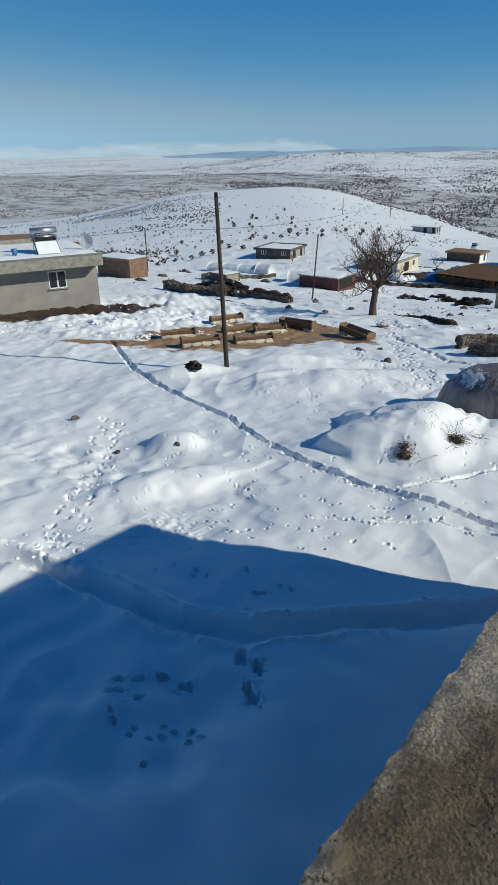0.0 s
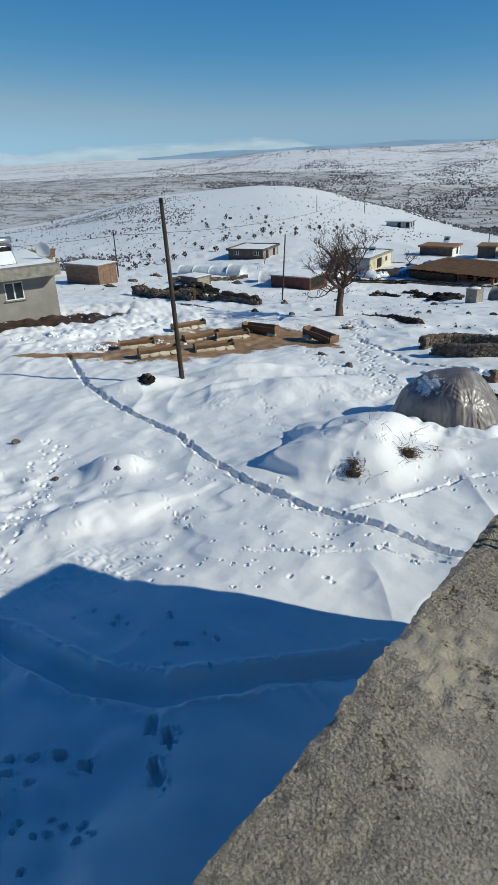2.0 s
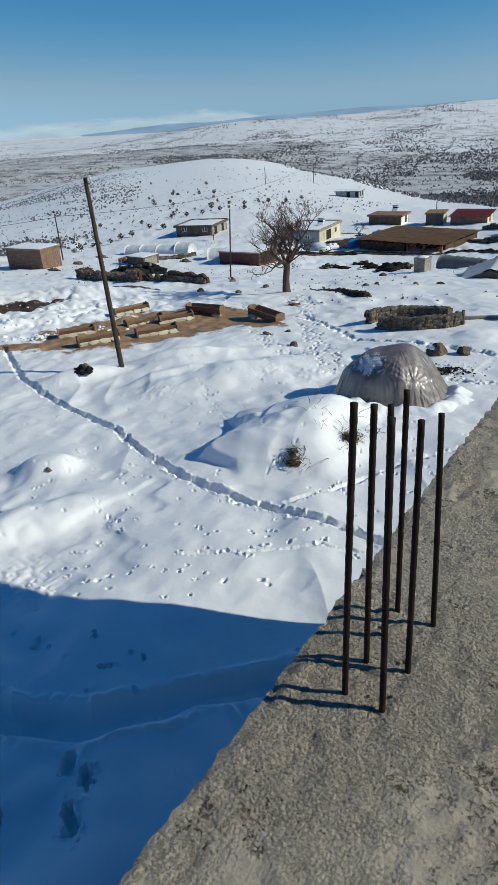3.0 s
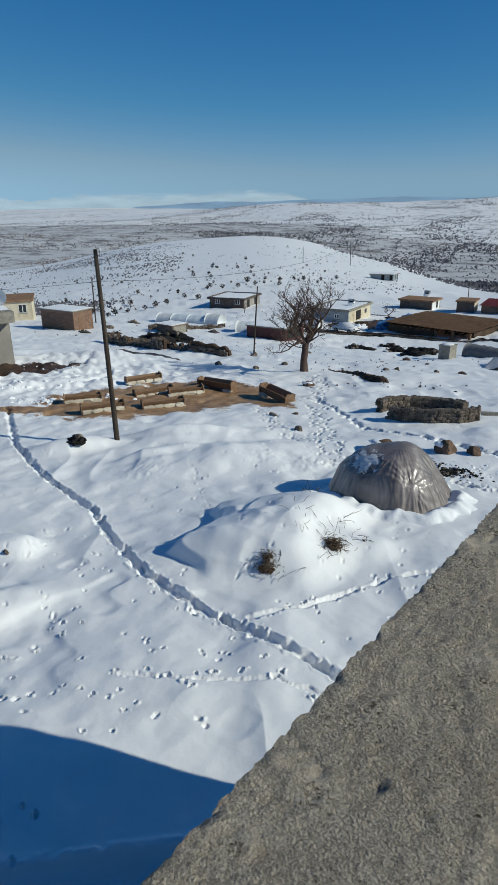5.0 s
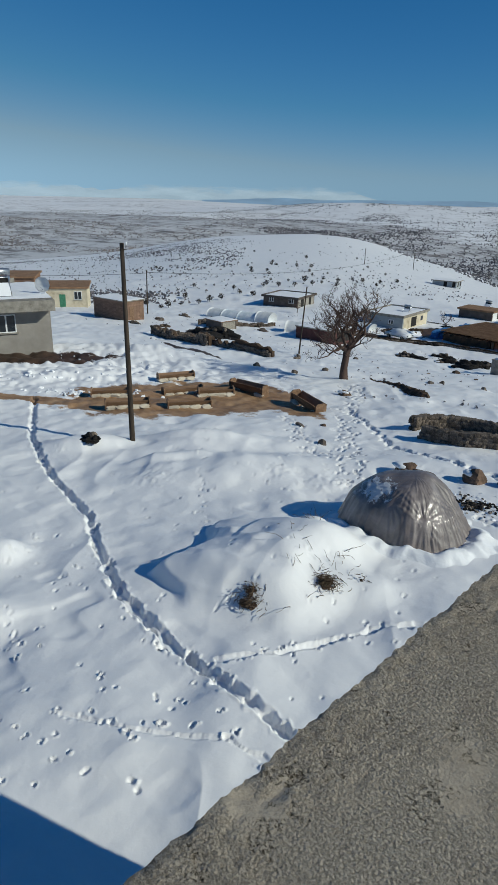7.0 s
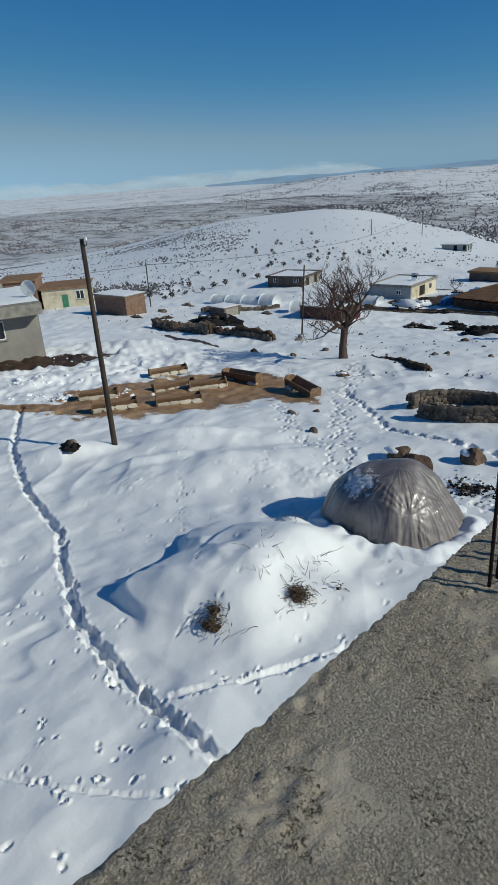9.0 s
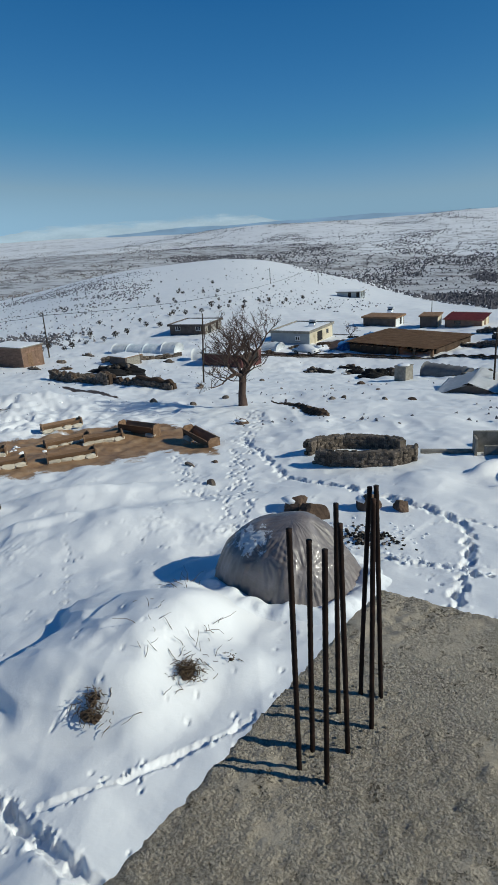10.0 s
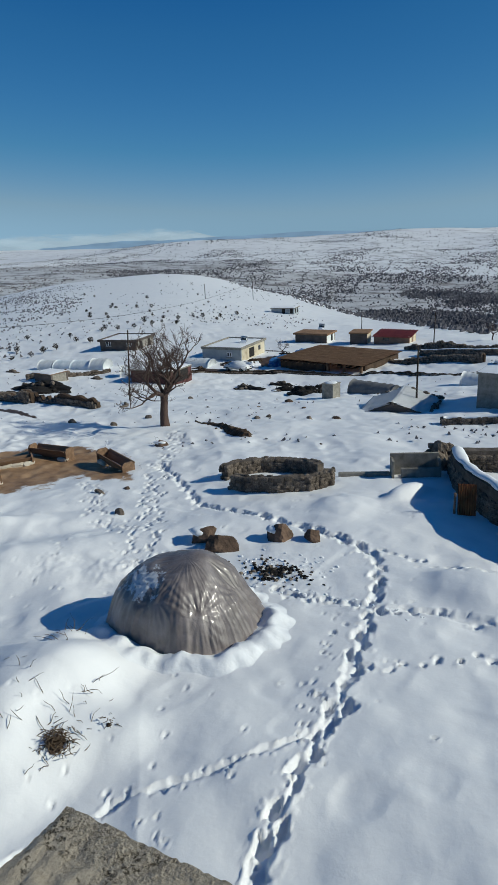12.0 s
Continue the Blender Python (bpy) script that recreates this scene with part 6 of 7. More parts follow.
def low_tent():
    """A low ridge of canvas over stone footings: the gable open under a scalloped edge, stones along one eave."""
    x, y = -14.95, 40.3
    ob = thing("low_tent", x, y, ground(x, y), 101, "low snow-dusted canvas ridge tent weighed down with stones", "tent")
    bm = bmesh.new()
    nx, ny = 28, 30
    g = []
    for i in range(nx + 1):
        row = []
        for j in range(ny + 1):
            u, v = i / nx, 2 * j / ny - 1
            side = 2.35 if v > 0 else 2.75
            eave = 0.10 if v > 0 else 0.32
            sag = 0.10 * math.sin(math.pi * u) * (1 - abs(v)) + 0.08 * abs(v) * (1 - abs(v)) * 4
            ends = 0.05 * math.cos(v * 22) * (1 if i in (0, nx) else 0)
            z = eave + (1.10 - eave) * (1 - abs(v)) - sag + 0.04 * noise.noise((u * 7, v * 5, 3)) - ends
            row.append(bm.verts.new((-2.45 + 4.9 * u + 0.06 * math.cos(v * 22) * (1 if i == 0 else 0), side * v, z)))
        g.append(row)
    for i in range(nx):
        for j in range(ny):
            bm.faces.new((g[i][j], g[i + 1][j], g[i + 1][j + 1], g[i][j + 1]))
    bmesh.ops.solidify(bm, geom=bm.faces[:], thickness=0.04)
    part("canvas", bm, M_canvas, ob, "white canvas under thin snow", True)
    part("wall", boxed(-2.2, 2.3, -2.6, -2.3, -0.6, 0.24), M_stone, ob)
    part("wall", boxed(-2.2, 2.3, 1.9, 2.2, -0.6, 0.10), M_stone, ob)
    for e in (-2.25, 2.0):
        bm = bmesh.new()
        prof = [(-2.5, -0.6), (-2.5, 0.22), (0.0, 0.86), (2.1, 0.10), (2.1, -0.6)]
        a = [bm.verts.new((e, p, q)) for p, q in prof]
        b_ = [bm.verts.new((e + 0.25, p, q)) for p, q in prof]
        bm.faces.new(a)
        bm.faces.new(b_[::-1])
        for k in range(5):
            bm.faces.new((a[k], b_[k], b_[(k + 1) % 5], a[(k + 1) % 5]))
        bmesh.ops.recalc_face_normals(bm, faces=bm.faces)
        part("gable_wall", bm, M_darkwall, ob)
    rng = random.Random(2)
    for k in range(46):
        u = rng.random()
        px, py, z = (-2.4 + 4.8 * u, -2.62 + rng.uniform(-0.18, 0.2), 0.42) if k < 30 else (2.35, -2.4 + 4.4 * u, 0.34 + 0.7 * (1 - abs(2 * u - 1)))
        bm = bmesh.new()
        s = rng.uniform(0.09, 0.19)
        crag(bm, (px, py, z), (s * 1.2, s, s * 0.8), k * 1.3, 1)
        part("weight_stone", bm, M_stone, ob)


low_tent()


def tunnel(x, y, turn, w, ln, h, m, label):
    ob = thing("plastic_tunnel", x, y, ground(x, y), turn, label, "tunnel", "plastic tunnels")
    bm = bmesh.new()
    nx, ny = 14, 14
    g = [[bm.verts.new((-ln / 2 + ln * i / nx, -w / 2 * math.cos(math.pi * j / ny), h * math.sin(math.pi * j / ny) ** 0.8 * (1 - 0.12 * abs(math.sin(i * 1.3))) - 0.1)) for j in range(ny + 1)] for i in range(nx + 1)]
    for i in range(nx):
        for j in range(ny):
            bm.faces.new((g[i][j], g[i + 1][j], g[i + 1][j + 1], g[i][j + 1]))
    bm.faces.new(g[0][::-1])
    bm.faces.new(g[-1])
    part("cover", bm, m, ob, smooth_=True)


M_film2 = mat("pale_blue_film", [(0.35, (0.50, 0.58, 0.62)), (0.6, (0.76, 0.79, 0.81))], 0.8, 5, 0.4, bump=0.4, bump_scale=3, dist=0.05)
for x, y, t, w, ln, h, m in [(-77.3, 59.6, 17, 2.8, 2.5, 1.35, M_tarpw), (-74.6, 60.5, 17, 3.0, 2.9, 1.25, M_film2), (-71.7, 61.4, 17, 3.0, 3.2, 1.3, M_film2), (-69.0, 62.2, 17, 3.1, 2.3, 1.55, M_tarpw)]:
    tunnel(x, y, t, w, ln, h, m, "snow-dusted pale plastic tunnel in a row" if m is M_film2 else "white sheeted tunnel at the end of a row")
M_greytarp = mat("grey_tarpaulin", [(0.3, (0.11, 0.11, 0.11)), (0.7, (0.21, 0.205, 0.20))], 1.2, 6, 0.6, bump=0.5, bump_scale=4, dist=0.05)
tunnel(-22.69, 53.64, -8, 2.04, 4.59, 1.21, M_greytarp, "long stack under a grey tarpaulin")
tunnel(-14.82, 59.9, 0, 2.26, 3.01, 1.26, M_tarpw, "small white sheeted shelter by a store")
tunnel(-59.76, 71.63, 10, 2.94, 6.73, 1.22, M_tarpw, "snow-covered white sheeted stack before a house")
tunnel(-58.6, 59.58, 30, 3.14, 4.83, 1.57, M_tarpw, "snow-covered sheeted stack beside a red shed")


def crate(x, y, turn, a, b_, h, label):
    ob = thing("grey_tank", x, y, ground(x, y), turn, label, "tank")
    part("tank_body", boxed(-a / 2, a / 2, -b_ / 2, b_ / 2, -0.2, h, 0.03), M_conc, ob)
    part("rim", boxed(-a / 2 - 0.04, a / 2 + 0.04, -b_ / 2 - 0.04, b_ / 2 + 0.04, h - 0.02, h + 0.06, 0.02), M_conc, ob)
    bm = bmesh.new()
    lump(bm, (0, 0, h + 0.06), (a * 0.45, b_ * 0.45, 0.1), 3, 0.3, 2)
    part("snow_cap", bm, M_snowcap, ob, smooth_=True)


crate(-24.75, 49.0, -5, 1.15, 1.25, 1.32, "square grey cement water tank topped with snow")
rubble("scrap_heap", -8.99, 42.67, 0.85, 0.85, 0.95, 10, M_tarpw, "snowy scrap heaped on a store roof", 31, 0.3).location.z += 1.9
rubble("rubble_pile", -54.19, 73.58, 1.77, 0.96, 0.56, 14, M_earth, "brown rubble and timber beside a pale house", 33, 0.35)
rubble("rubble_pile", -52.15, 76.0, 1.51, 1.01, 0.5, 10, M_snowcap, "snowy rubble by a barn", 34, 0.35)


CLUTTER = random.Random(55)
for x, y, a, m_ in [(-53.5, 79.0, 1.3, M_earth), (-50.5, 82.5, 1.5, M_darkwall), (-48.6, 78.2, 0.9, M_earth), (-52.2, 86.0, 1.2, M_black), (-56.5, 69.2, 1.1, M_earth), (-46.0, 71.6, 1.0, M_black), (-60.5, 66.0, 0.8, M_black), (-37.8, 81.5, 1.3, M_earth), (-43.5, 92.0, 1.6, M_darkwall), (-47.5, 91.0, 1.1, M_earth), (-62.5, 55.5, 0.9, M_stone), (-66.0, 47.0, 0.9, M_stone), (-70.5, 44.5, 1.1, M_earth), (-75.5, 43.0, 1.2, M_stone), (-78.0, 49.0, 1.0, M_stone), (-80.0, 55.0, 1.3, M_stone), (-73.0, 56.0, 1.2, M_stone), (-66.5, 57.5, 1.0, M_black), (-33.0, 62.5, 0.8, M_black), (-30.5, 58.0, 0.6, M_earth), (-42.5, 60.5, 0.8, M_stone), (-18.0, 50.5, 0.9, M_earth), (-11.5, 52.0, 0.9, M_earth)]:
    rubble("rubble_pile", x, y, a, a * CLUTTER.uniform(0.4, 0.7), CLUTTER.uniform(0.2, 0.45), CLUTTER.randint(7, 13), m_, "low heap of dark stones, timber and earth in snow", CLUTTER.randint(100, 900), CLUTTER.uniform(0.18, 0.34))


def parked_car():
    x, y = -50.9, 70.9
    ob = thing("parked_car", x, y, ground(x, y) + 0.02, -4, "small white saloon car parked on the snowy road", "car")
    bm = bmesh.new()
    prof = [(-1.95, 0.35), (-1.95, 0.78), (-1.25, 0.86), (-0.75, 1.30), (0.55, 1.32), (1.1, 0.90), (1.9, 0.80), (1.98, 0.55), (1.95, 0.35)]
    l0 = [bm.verts.new((a, -0.78 + (0.12 if z > 1 else 0), z)) for a, z in prof]
    l1 = [bm.verts.new((a, 0.78 - (0.12 if z > 1 else 0), z)) for a, z in prof]
    bm.faces.new(l0)
    bm.faces.new(l1[::-1])
    for i in range(len(prof)):
        bm.faces.new((l0[i], l1[i], l1[(i + 1) % len(prof)], l0[(i + 1) % len(prof)]))
    bmesh.ops.recalc_face_normals(bm, faces=bm.faces)
    bmesh.ops.bevel(bm, geom=bm.edges[:], offset=0.05, segments=2, affect='EDGES')
    body = part("body", bm, M_car, ob, smooth_=True)
    for sgn in (1, -1):
        bm = bmesh.new()
        vs = [bm.verts.new((a, sgn * (0.775 - 0.11 * (z - 0.9) / 0.35), z)) for a, z in ((-1.12, 0.92), (-0.7, 1.24), (-0.12, 1.26), (-0.12, 0.92))]
        bm.faces.new(vs if sgn < 0 else vs[::-1])
        bmesh.ops.solidify(bm, geom=bm.faces[:], thickness=-0.02)
        part("side_window", bm, M_glass, ob)
        bm = bmesh.new()
        vs = [bm.verts.new((a, sgn * (0.775 - 0.11 * (z - 0.9) / 0.35), z)) for a, z in ((-0.05, 0.92), (-0.05, 1.26), (0.5, 1.25), (0.95, 0.92))]
        bm.faces.new(vs if sgn < 0 else vs[::-1])
        bmesh.ops.solidify(bm, geom=bm.faces[:], thickness=-0.02)
        part("side_window", bm, M_glass, ob)
        for a in (-1.2, 1.2):
            w_ = part("wheel", tube(bmesh.new(), [(a, sgn * 0.62, 0.3), (a, sgn * 0.80, 0.3)], 0.3, 18), M_rubber, ob, smooth_=True)
            part("rim", tube(bmesh.new(), [(a, sgn * 0.79, 0.3), (a, sgn * 0.815, 0.3)], 0.17, 14), M_metal, w_)
        part("headlight", boxed(1.9, 1.985, sgn * 0.5 - 0.14, sgn * 0.5 + 0.14, 0.6, 0.74, 0.02), M_glass, ob)
        part("tail_light", boxed(-1.985, -1.9, sgn * 0.58 - 0.14, sgn * 0.58 + 0.14, 0.62, 0.76, 0.02), M_lamp_red, ob)
    part("bumper", boxed(1.93, 2.03, -0.74, 0.74, 0.32, 0.48, 0.03), M_rubber, ob)
    part("bumper", boxed(-2.03, -1.93, -0.74, 0.74, 0.32, 0.48, 0.03), M_rubber, ob)
    bm = bmesh.new()
    lump(bm, (1.3, 0, 0.86), (0.65, 0.6, 0.1), 4, 0.3, 2)
    part("snow", bm, M_snowcap, ob, "snow on the bonnet", True)


parked_car()


# ---- ploughed snow before the grey house ----
def snow_clods(x, y, n_, a, b_, turn, seed, size, name="ploughed_snow"):
    rng = random.Random(seed)
    bm = bmesh.new()
    c, s_ = math.cos(radians(turn)), math.sin(radians(turn))
    for _ in range(n_):
        u, v = rng.gauss(0, 0.5) * a, rng.gauss(0, 0.45) * b_
        px, py = x + u * c - v * s_, y + u * s_ + v * c
        s = size * rng.uniform(0.35, 1.2)
        crag(bm, (px - x, py - y, ground(px, py) - ground(x, y) - s * 0.1), (s, s * rng.uniform(0.6, 1), s * rng.uniform(0.4, 0.7)), rng.random() * 90, 2)
    me = bpy.data.meshes.new(name)
    bm.to_mesh(me)
    bm.free()
    me.materials.append(M_snowcap)
    ob = new(name, me)
    ob.location = (x, y, ground(x, y))
    return tagged(ob, "broken clods of ploughed snow banked beside a yard", "snow clods", kind="stuff")


snow_clods(-36.0, 7.9, 110, 8.0, 1.0, 50, 1, 0.17)
snow_clods(-35.8, 16.4, 40, 6.0, 3.0, 40, 2, 0.11)
snow_clods(-40.8, 21.4, 45, 6.0, 4.0, 40, 5, 0.13)
snow_clods(-10.6, -6.6, 40, 1.4, 0.9, 40, 3, 0.08)
snow_clods(-13.2, -3.4, 60, 4.0, 0.8, 135, 4, 0.06)
snow_clods(-7.0, 11.8, 150, 1.5, 0.9, 20, 6, 0.065)
snow_clods(-5.2, 10.8, 45, 3.6, 0.35, 5, 7, 0.07)
snow_clods(-29.2, 10.9, 110, 3.2, 0.9, 45, 9, 0.16)
snow_clods(-22.6, 20.6, 60, 6.0, 1.2, -30, 8, 0.07)


# ---- cables ----
def cable(p, q, sag, rad, label):
    ob = thing("overhead_cable", *p, label=label, category="cable")
    p, q = Vector(p), Vector(q)
    pts = [(q - p) * (i / 24) + Vector((0, 0, -sag * 4 * (i / 24) * (1 - i / 24))) for i in range(25)]
    part("wire", tube(bmesh.new(), pts, rad, 5), M_rubber, ob)


cable((-84, 51, ground(-84, 51) + 6.5), (-147, 216, ground(-147, 216) + 7), 3.0, 0.035, "dark overhead cable crossing the hillside")
cable((-250, 60, -22), (-84, 51, ground(-84, 51) + 6.4), 2.0, 0.03, "dark overhead cable crossing the hillside")
utility_pole(-149.75, 188.62, 5.539, (0.0, 0.0), 0.131, "distant pole on the bare hill", False)
utility_pole(-148.94, 218.69, 7.077, (0.0, 0.0), 0.131, "distant pole on the bare hill", False)
utility_pole(-32.26, 97.71, 5.143, (0.112, 0.0), 0.089, "slim pole beside a red-roofed house", False)
utility_pole(-48.87, 107.04, 4.296, (0.0, 0.0), 0.086, "slim pole beside an earth house", False)


# ---- scrub on the hills ----
def bush_mesh(seed, stemmy=True):
    rng = random.Random(seed)
    bm = bmesh.new()
    tube(bm, [(0, 0, -0.2), (0.03, 0, 0.45), (0.02, 0.02, 0.8)], [0.09, 0.07, 0.05], 5)
    for _ in range(120):
        t, e = rng.uniform(0, 6.28), rng.uniform(-1.2, 1.4)
        r_ = rng.uniform(0.35, 0.95)
        c = Vector((math.cos(t) * math.cos(e) * r_, math.sin(t) * math.cos(e) * r_, 0.95 + 0.8 * math.sin(e) * r_))
        s = rng.uniform(0.10, 0.26)
        d = [Vector((rng.uniform(-1, 1), rng.uniform(-1, 1), rng.uniform(-1, 1))).normalized() * s for _k in range(4)]
        vs = [bm.verts.new(c + k) for k in d]
        for q in ((0, 1, 2), (0, 2, 3), (0, 3, 1), (1, 3, 2)):
            bm.faces.new([vs[i] for i in q])
    me = bpy.data.meshes.new("scrub_bush")
    bm.to_mesh(me)
    bm.free()
    me.materials.append(M_bush)
    return me


BUSHES = [bush_mesh(k) for k in range(5)]


def polar(az, r_):
    return HUB[0] - math.sin(radians(az)) * r_, HUB[1] + math.cos(radians(az)) * r_


rngb = random.Random(21)
spots = []
for k in range(26):   # a loose row of trees climbing the hill
    u = k / 25
    spots.append((58 - 22 * u + rngb.uniform(-0.4, 0.4), 118 + 60 * u + rngb.uniform(-9, 9), rngb.uniform(0.8, 1.5)))
for k in range(22):
    spots.append((rngb.uniform(34, 48), rngb.uniform(165, 230), rngb.uniform(0.6, 1.3)))
for k in range(34):
    spots.append((rngb.uniform(30, 66), rngb.uniform(150, 460), rngb.uniform(0.5, 1.3)))
for az, r_, s in spots:
    x, y = polar(az, r_)
    o = new("hill_bush", rngb.choice(BUSHES))
    s *= 0.56
    o.matrix_basis = Matrix.Translation((x, y, float(land(x, y)))) @ pose(0, 0, 0, 0, 0, rngb.uniform(0, 360)) @ Matrix.Diagonal((s, s, s * rngb.uniform(0.8, 1.2), 1))
    tagged(o, "small dark leafless bush on the snowy hillside", "bush", "bushes on the hill")


def woods(name, label, count, pick, seed, size, m=M_hazewood):
    """Far scrub woods: many small ragged tufts in one mesh."""
    rng = np.random.default_rng(seed)
    az, r_ = pick(rng, count)
    x, y = HUB[0] - np.sin(np.radians(az)) * r_, HUB[1] + np.cos(np.radians(az)) * r_
    z = land(x, y)
    n_ = len(x)
    s = size * rng.uniform(0.5, 1.4, n_) 
    # each tuft: one ragged, upright wedge
    v = np.zeros((n_, 4, 3))
    t = rng.uniform(0, 6.28, (n_, 1)) + rng.uniform(-0.5, 0.5, (n_, 3)) + np.array([0, 2.09, 4.19])
    rr = rng.uniform(0.55, 1.15, (n_, 3)) * s[:, None]
    v[:, :3, 0] = x[:, None] + np.cos(t) * rr
    v[:, :3, 1] = y[:, None] + np.sin(t) * rr
    v[:, :3, 2] = z[:, None] + rng.uniform(-0.3, 0.6, (n_, 3)) * s[:, None]
    v[:, 3, 0] = x + rng.normal(0, 0.35, n_) * s
    v[:, 3, 1] = y + rng.normal(0, 0.35, n_) * s
    v[:, 3, 2] = z + rng.uniform(0.7, 1.4, n_) * s
    f = np.array([(0, 1, 3), (1, 2, 3), (2, 0, 3)])[None] + np.arange(n_)[:, None, None] * 4
    me = bpy.data.meshes.new(name)
    me.from_pydata(v.reshape(-1, 3).tolist(), [], f.reshape(-1, 3).tolist())
    me.materials.append(m)
    return tagged(new(name, me), label, "woods", kind="stuff")


def clustered(a0, a1, r0, r1, cell, thr, seed):
    def pick(rng, count):
        az, r_ = rng.uniform(a0, a1, count), np.exp(rng.uniform(math.log(r0), math.log(r1), count))
        x, y = HUB[0] - np.sin(np.radians(az)) * r_, HUB[1] + np.cos(np.radians(az)) * r_
        k = -0.8 * smooth(a1 - 6, a1, az) - 0.8 * smooth(math.log(r1) - 0.25, math.log(r1), np.log(r_)) - 0.8 * (1 - smooth(a0, a0 + 4, az)) + vnoise(x, y, cell, seed) + 0.5 * vnoise(x, y, cell * 0.35, seed + 1) + rng.normal(0, 0.25, count)
        return az[k > thr], r_[k > thr]
    return pick


def flank_pick(rng, count):
    """Woods on the shaded flank of the valley, wider towards its mouth."""
    az = rng.uniform(2, 26.5, count)
    r_ = 640 + (190 + (26.5 - az) * 24) * rng.uniform(0, 1, count) ** 0.8
    x, y = HUB[0] - np.sin(np.radians(az)) * r_, HUB[1] + np.cos(np.radians(az)) * r_
    k = vnoise(x, y, 110, 53) + 0.6 * vnoise(x, y, 40, 54) + rng.normal(0, 0.35, count) - 1.7 * smooth(0.4, 1.0, (r_ - 640) / (190 + (26.5 - az) * 24)) - 0.5 * smooth(20, 26.5, az)
    return az[k > -0.1], r_[k > -0.1]


def hedge_pick(rng, count):
    """Field banks and bush rows that climb the far slope."""
    lines = [(31.5, 760, 29.2, 1250), (34, 900, 33, 1500), (41, 950, 36, 1150), (29, 1150, 17, 1350), (38, 1300, 24, 1600), (26, 980, 22, 1400), (45, 800, 37, 980)]
    pick_ = rng.integers(0, len(lines), count)
    a = np.array(lines)[pick_]
    u = rng.uniform(0, 1, count)
    az = a[:, 0] + (a[:, 2] - a[:, 0]) * u + 0.35 * np.sin(u * 9 + pick_) + rng.normal(0, 0.06, count)
    return az, a[:, 1] + (a[:, 3] - a[:, 1]) * u + rng.normal(0, 4, count)


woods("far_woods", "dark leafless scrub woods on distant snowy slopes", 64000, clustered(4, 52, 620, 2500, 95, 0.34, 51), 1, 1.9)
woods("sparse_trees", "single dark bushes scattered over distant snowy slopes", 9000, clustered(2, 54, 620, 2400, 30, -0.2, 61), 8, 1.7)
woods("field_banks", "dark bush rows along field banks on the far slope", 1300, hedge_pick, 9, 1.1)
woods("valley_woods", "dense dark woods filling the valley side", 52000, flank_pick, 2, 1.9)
woods("plain_scrub", "thin brown scrub on the distant plain", 26000, clustered(42, 78, 600, 2400, 160, 0.25, 55), 3, 1.3, M_plainhaze)
woods("hill_scrub", "sparse low scrub and stones on the bare hill", 2800, clustered(26, 72, 150, 520, 45, 0.3, 57), 4, 0.3)
woods("slope_scrub", "dark thorny scrub on the steep snowy slope", 26000, clustered(46, 82, 125, 560, 48, 0.05, 58), 6, 0.42)
woods("stubble", "dry stalks and small stones poking through village snow", 3400, clustered(6, 74, 36, 125, 8, 0.3, 59), 7, 0.11)
woods("crest_scrub", "dark scrub along the hill's edge", 900, lambda rng, n_: ((lambda a: (a, np.interp(a, AZ, CREST_R) * rng.uniform(0.93, 1.06, n_)))(rng.uniform(14, 36, n_))), 5, 0.65)


# ---- horizon backdrops with painted haze glow ----
def far_range(name, a0, a1, r_, foot, peak, seed, m, label, cell):
    az = np.arange(a0, a1, 0.2)
    x, y = HUB[0] - np.sin(np.radians(az)) * r_, HUB[1] + np.cos(np.radians(az)) * r_
    env = smooth(a0, a0 + 8, az) * (1 - smooth(a1 - 8, a1, az))
    zt = foot + (peak - foot) * env * (0.55 + 0.25 * vnoise(az, az * 0, cell, seed) + 0.15 * vnoise(az, az * 0, cell / 3, seed + 1) + 0.05 * vnoise(az, az * 0, cell / 9, seed + 2))
    v, f = [], []
    for k in range(6):
        q = k / 5
        rr = r_ + 90 * q
        for i in range(len(az)):
            zz = foot - 30 + (zt[i] - foot + 30) * (q ** 0.8) + (8 * noise.noise((az[i] * 1.3, q * 5, seed)) if 0 < k < 5 else 0)
            v.append((HUB[0] - math.sin(radians(az[i])) * rr, HUB[1] + math.cos(radians(az[i])) * rr, zz))
    n_ = len(az)
    for k in range(5):
        f += [(k * n_ + i, k * n_ + i + 1, (k + 1) * n_ + i + 1, (k + 1) * n_ + i) for i in range(n_ - 1)]
    me = bpy.data.meshes.new(name)
    me.from_pydata(v, [], f)
    me.polygons.foreach_set("use_smooth", np.ones(len(me.polygons), bool))
    me.materials.append(m)
    return tagged(new(name, me), label, "backdrop", kind="structure")


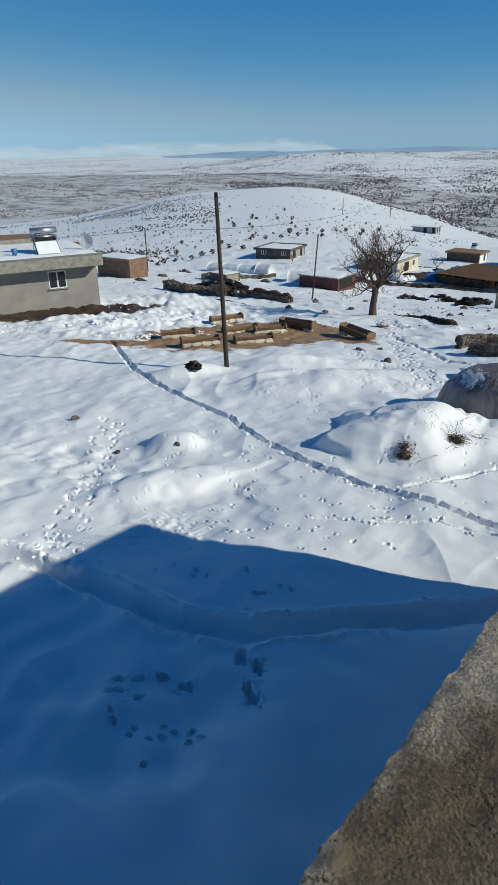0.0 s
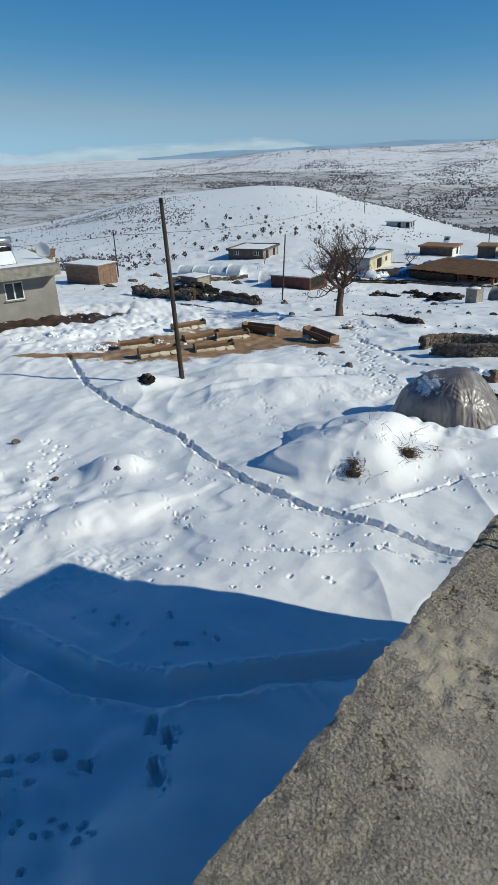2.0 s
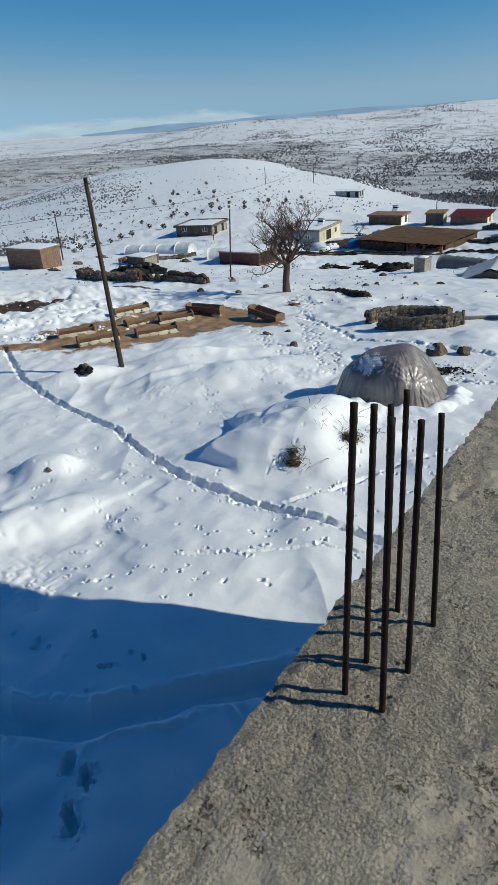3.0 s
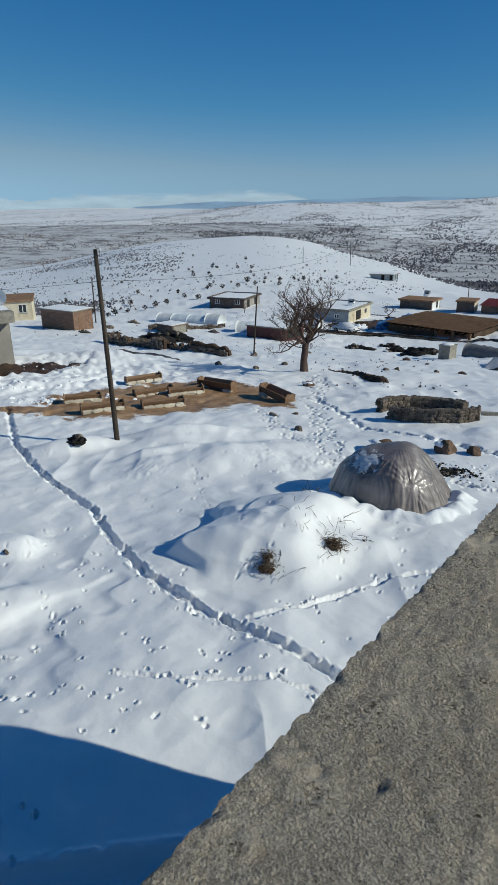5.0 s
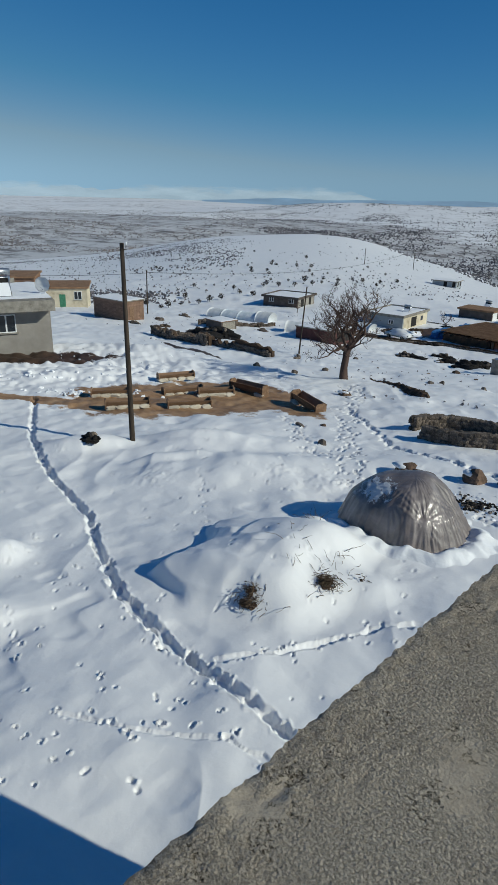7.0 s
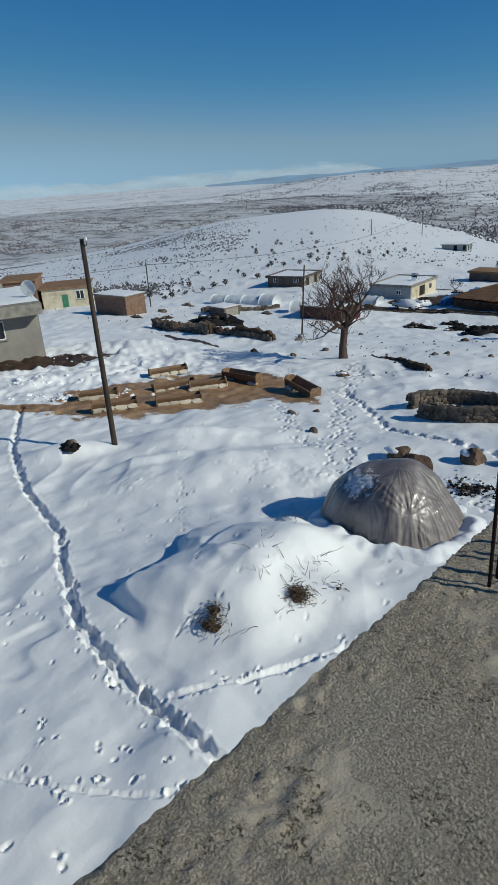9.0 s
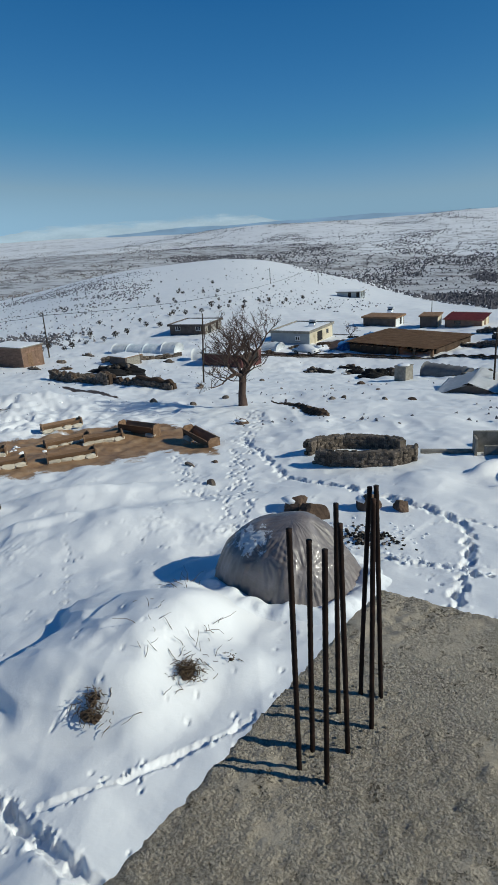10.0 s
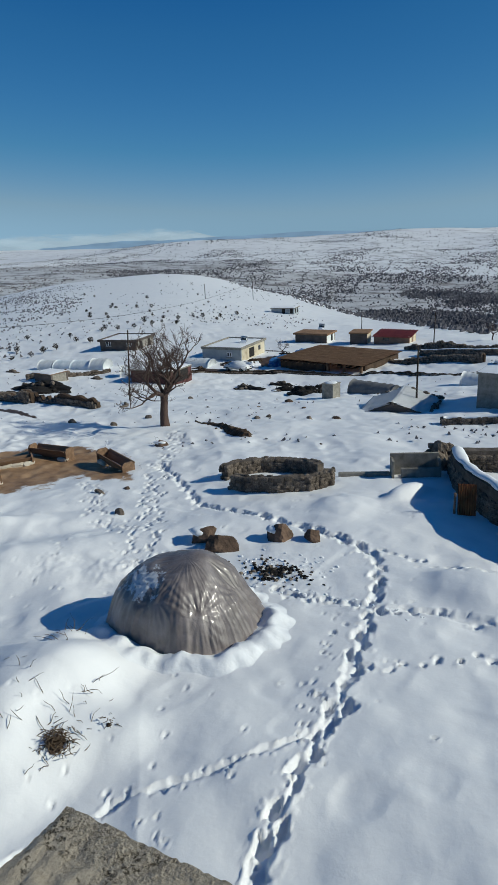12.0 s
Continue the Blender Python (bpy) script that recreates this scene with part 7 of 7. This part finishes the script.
def haze_glow_material(name, rgb, glow):
    m = bpy.data.materials.new(name)
    m.use_nodes = True
    b = m.node_tree.nodes["Principled BSDF"]
    n_ = m.node_tree.nodes.new("ShaderNodeTexNoise")
    tc = m.node_tree.nodes.new("ShaderNodeTexCoord")
    mp = m.node_tree.nodes.new("ShaderNodeMapping")
    mp.inputs["Scale"].default_value = (0.004, 0.004, 0.02)
    n_.inputs["Scale"].default_value, n_.inputs["Detail"].default_value = 1.0, 6
    m.node_tree.links.new(tc.outputs["Object"], mp.inputs["Vector"])
    m.node_tree.links.new(mp.outputs[0], n_.inputs["Vector"])
    rp = m.node_tree.nodes.new("ShaderNodeValToRGB")
    for e, (p, k) in zip(rp.color_ramp.elements, ((0.35, 0.85), (0.65, 1.1))):
        e.position, e.color = p, (rgb[0] * k, rgb[1] * k, rgb[2] * k, 1)
    m.node_tree.links.new(n_.outputs["Fac"], rp.inputs[0])
    # Haze brightness is put in as emission, so these backdrops glow unlit.
    m.node_tree.links.new(rp.outputs[0], b.inputs["Emission Color"])
    b.inputs["Emission Strength"].default_value = glow
    b.inputs["Base Color"].default_value = (0.05, 0.06, 0.08, 1)
    b.inputs["Roughness"].default_value = 1.0
    return m


def cloud_material():
    """A low bank of cloud and haze, its brightness painted as emission, whose top dissolves."""
    m = haze_glow_material("glowing_cloud_haze", (0.50, 0.60, 0.68), 0.85)
    nt, n = m.node_tree, m.node_tree.nodes
    tc, sep, mp = n.new("ShaderNodeTexCoord"), n.new("ShaderNodeSeparateXYZ"), n.new("ShaderNodeMapping")
    mp.inputs["Scale"].default_value = (0.006, 0.006, 0.03)
    no = n.new("ShaderNodeTexNoise")
    no.inputs["Scale"].default_value, no.inputs["Detail"].default_value = 1.0, 8
    nt.links.new(tc.outputs["Object"], sep.inputs[0])
    nt.links.new(tc.outputs["Object"], mp.inputs["Vector"])
    nt.links.new(mp.outputs[0], no.inputs["Vector"])
    lift = n.new("ShaderNodeMath")
    lift.operation = 'MULTIPLY_ADD'
    nt.links.new(no.outputs["Fac"], lift.inputs[0])
    lift.inputs[1].default_value = -110.0
    nt.links.new(sep.outputs["Z"], lift.inputs[2])
    fade = n.new("ShaderNodeMapRange")
    fade.interpolation_type = 'SMOOTHSTEP'
    for nm, v in (("From Min", 12.0), ("From Max", -42.0), ("To Min", 0.0), ("To Max", 0.6)):
        fade.inputs[nm].default_value = v
    nt.links.new(lift.outputs[0], fade.inputs["Value"])
    nt.links.new(fade.outputs[0], n["Principled BSDF"].inputs["Alpha"])
    return m


far_range("backdrop_cloud_glow", 35, 114, 4790, -30, 130, 61, cloud_material(), "pale glowing bank of low cloud and haze on the horizon", 6.0)
far_range("backdrop_ridge", 20, 52, 4650, -30, 20, 64, haze_glow_material("glowing_haze_ridge", (0.20, 0.34, 0.52), 0.75), "low ridge in painted glowing blue haze on the horizon", 7.0)
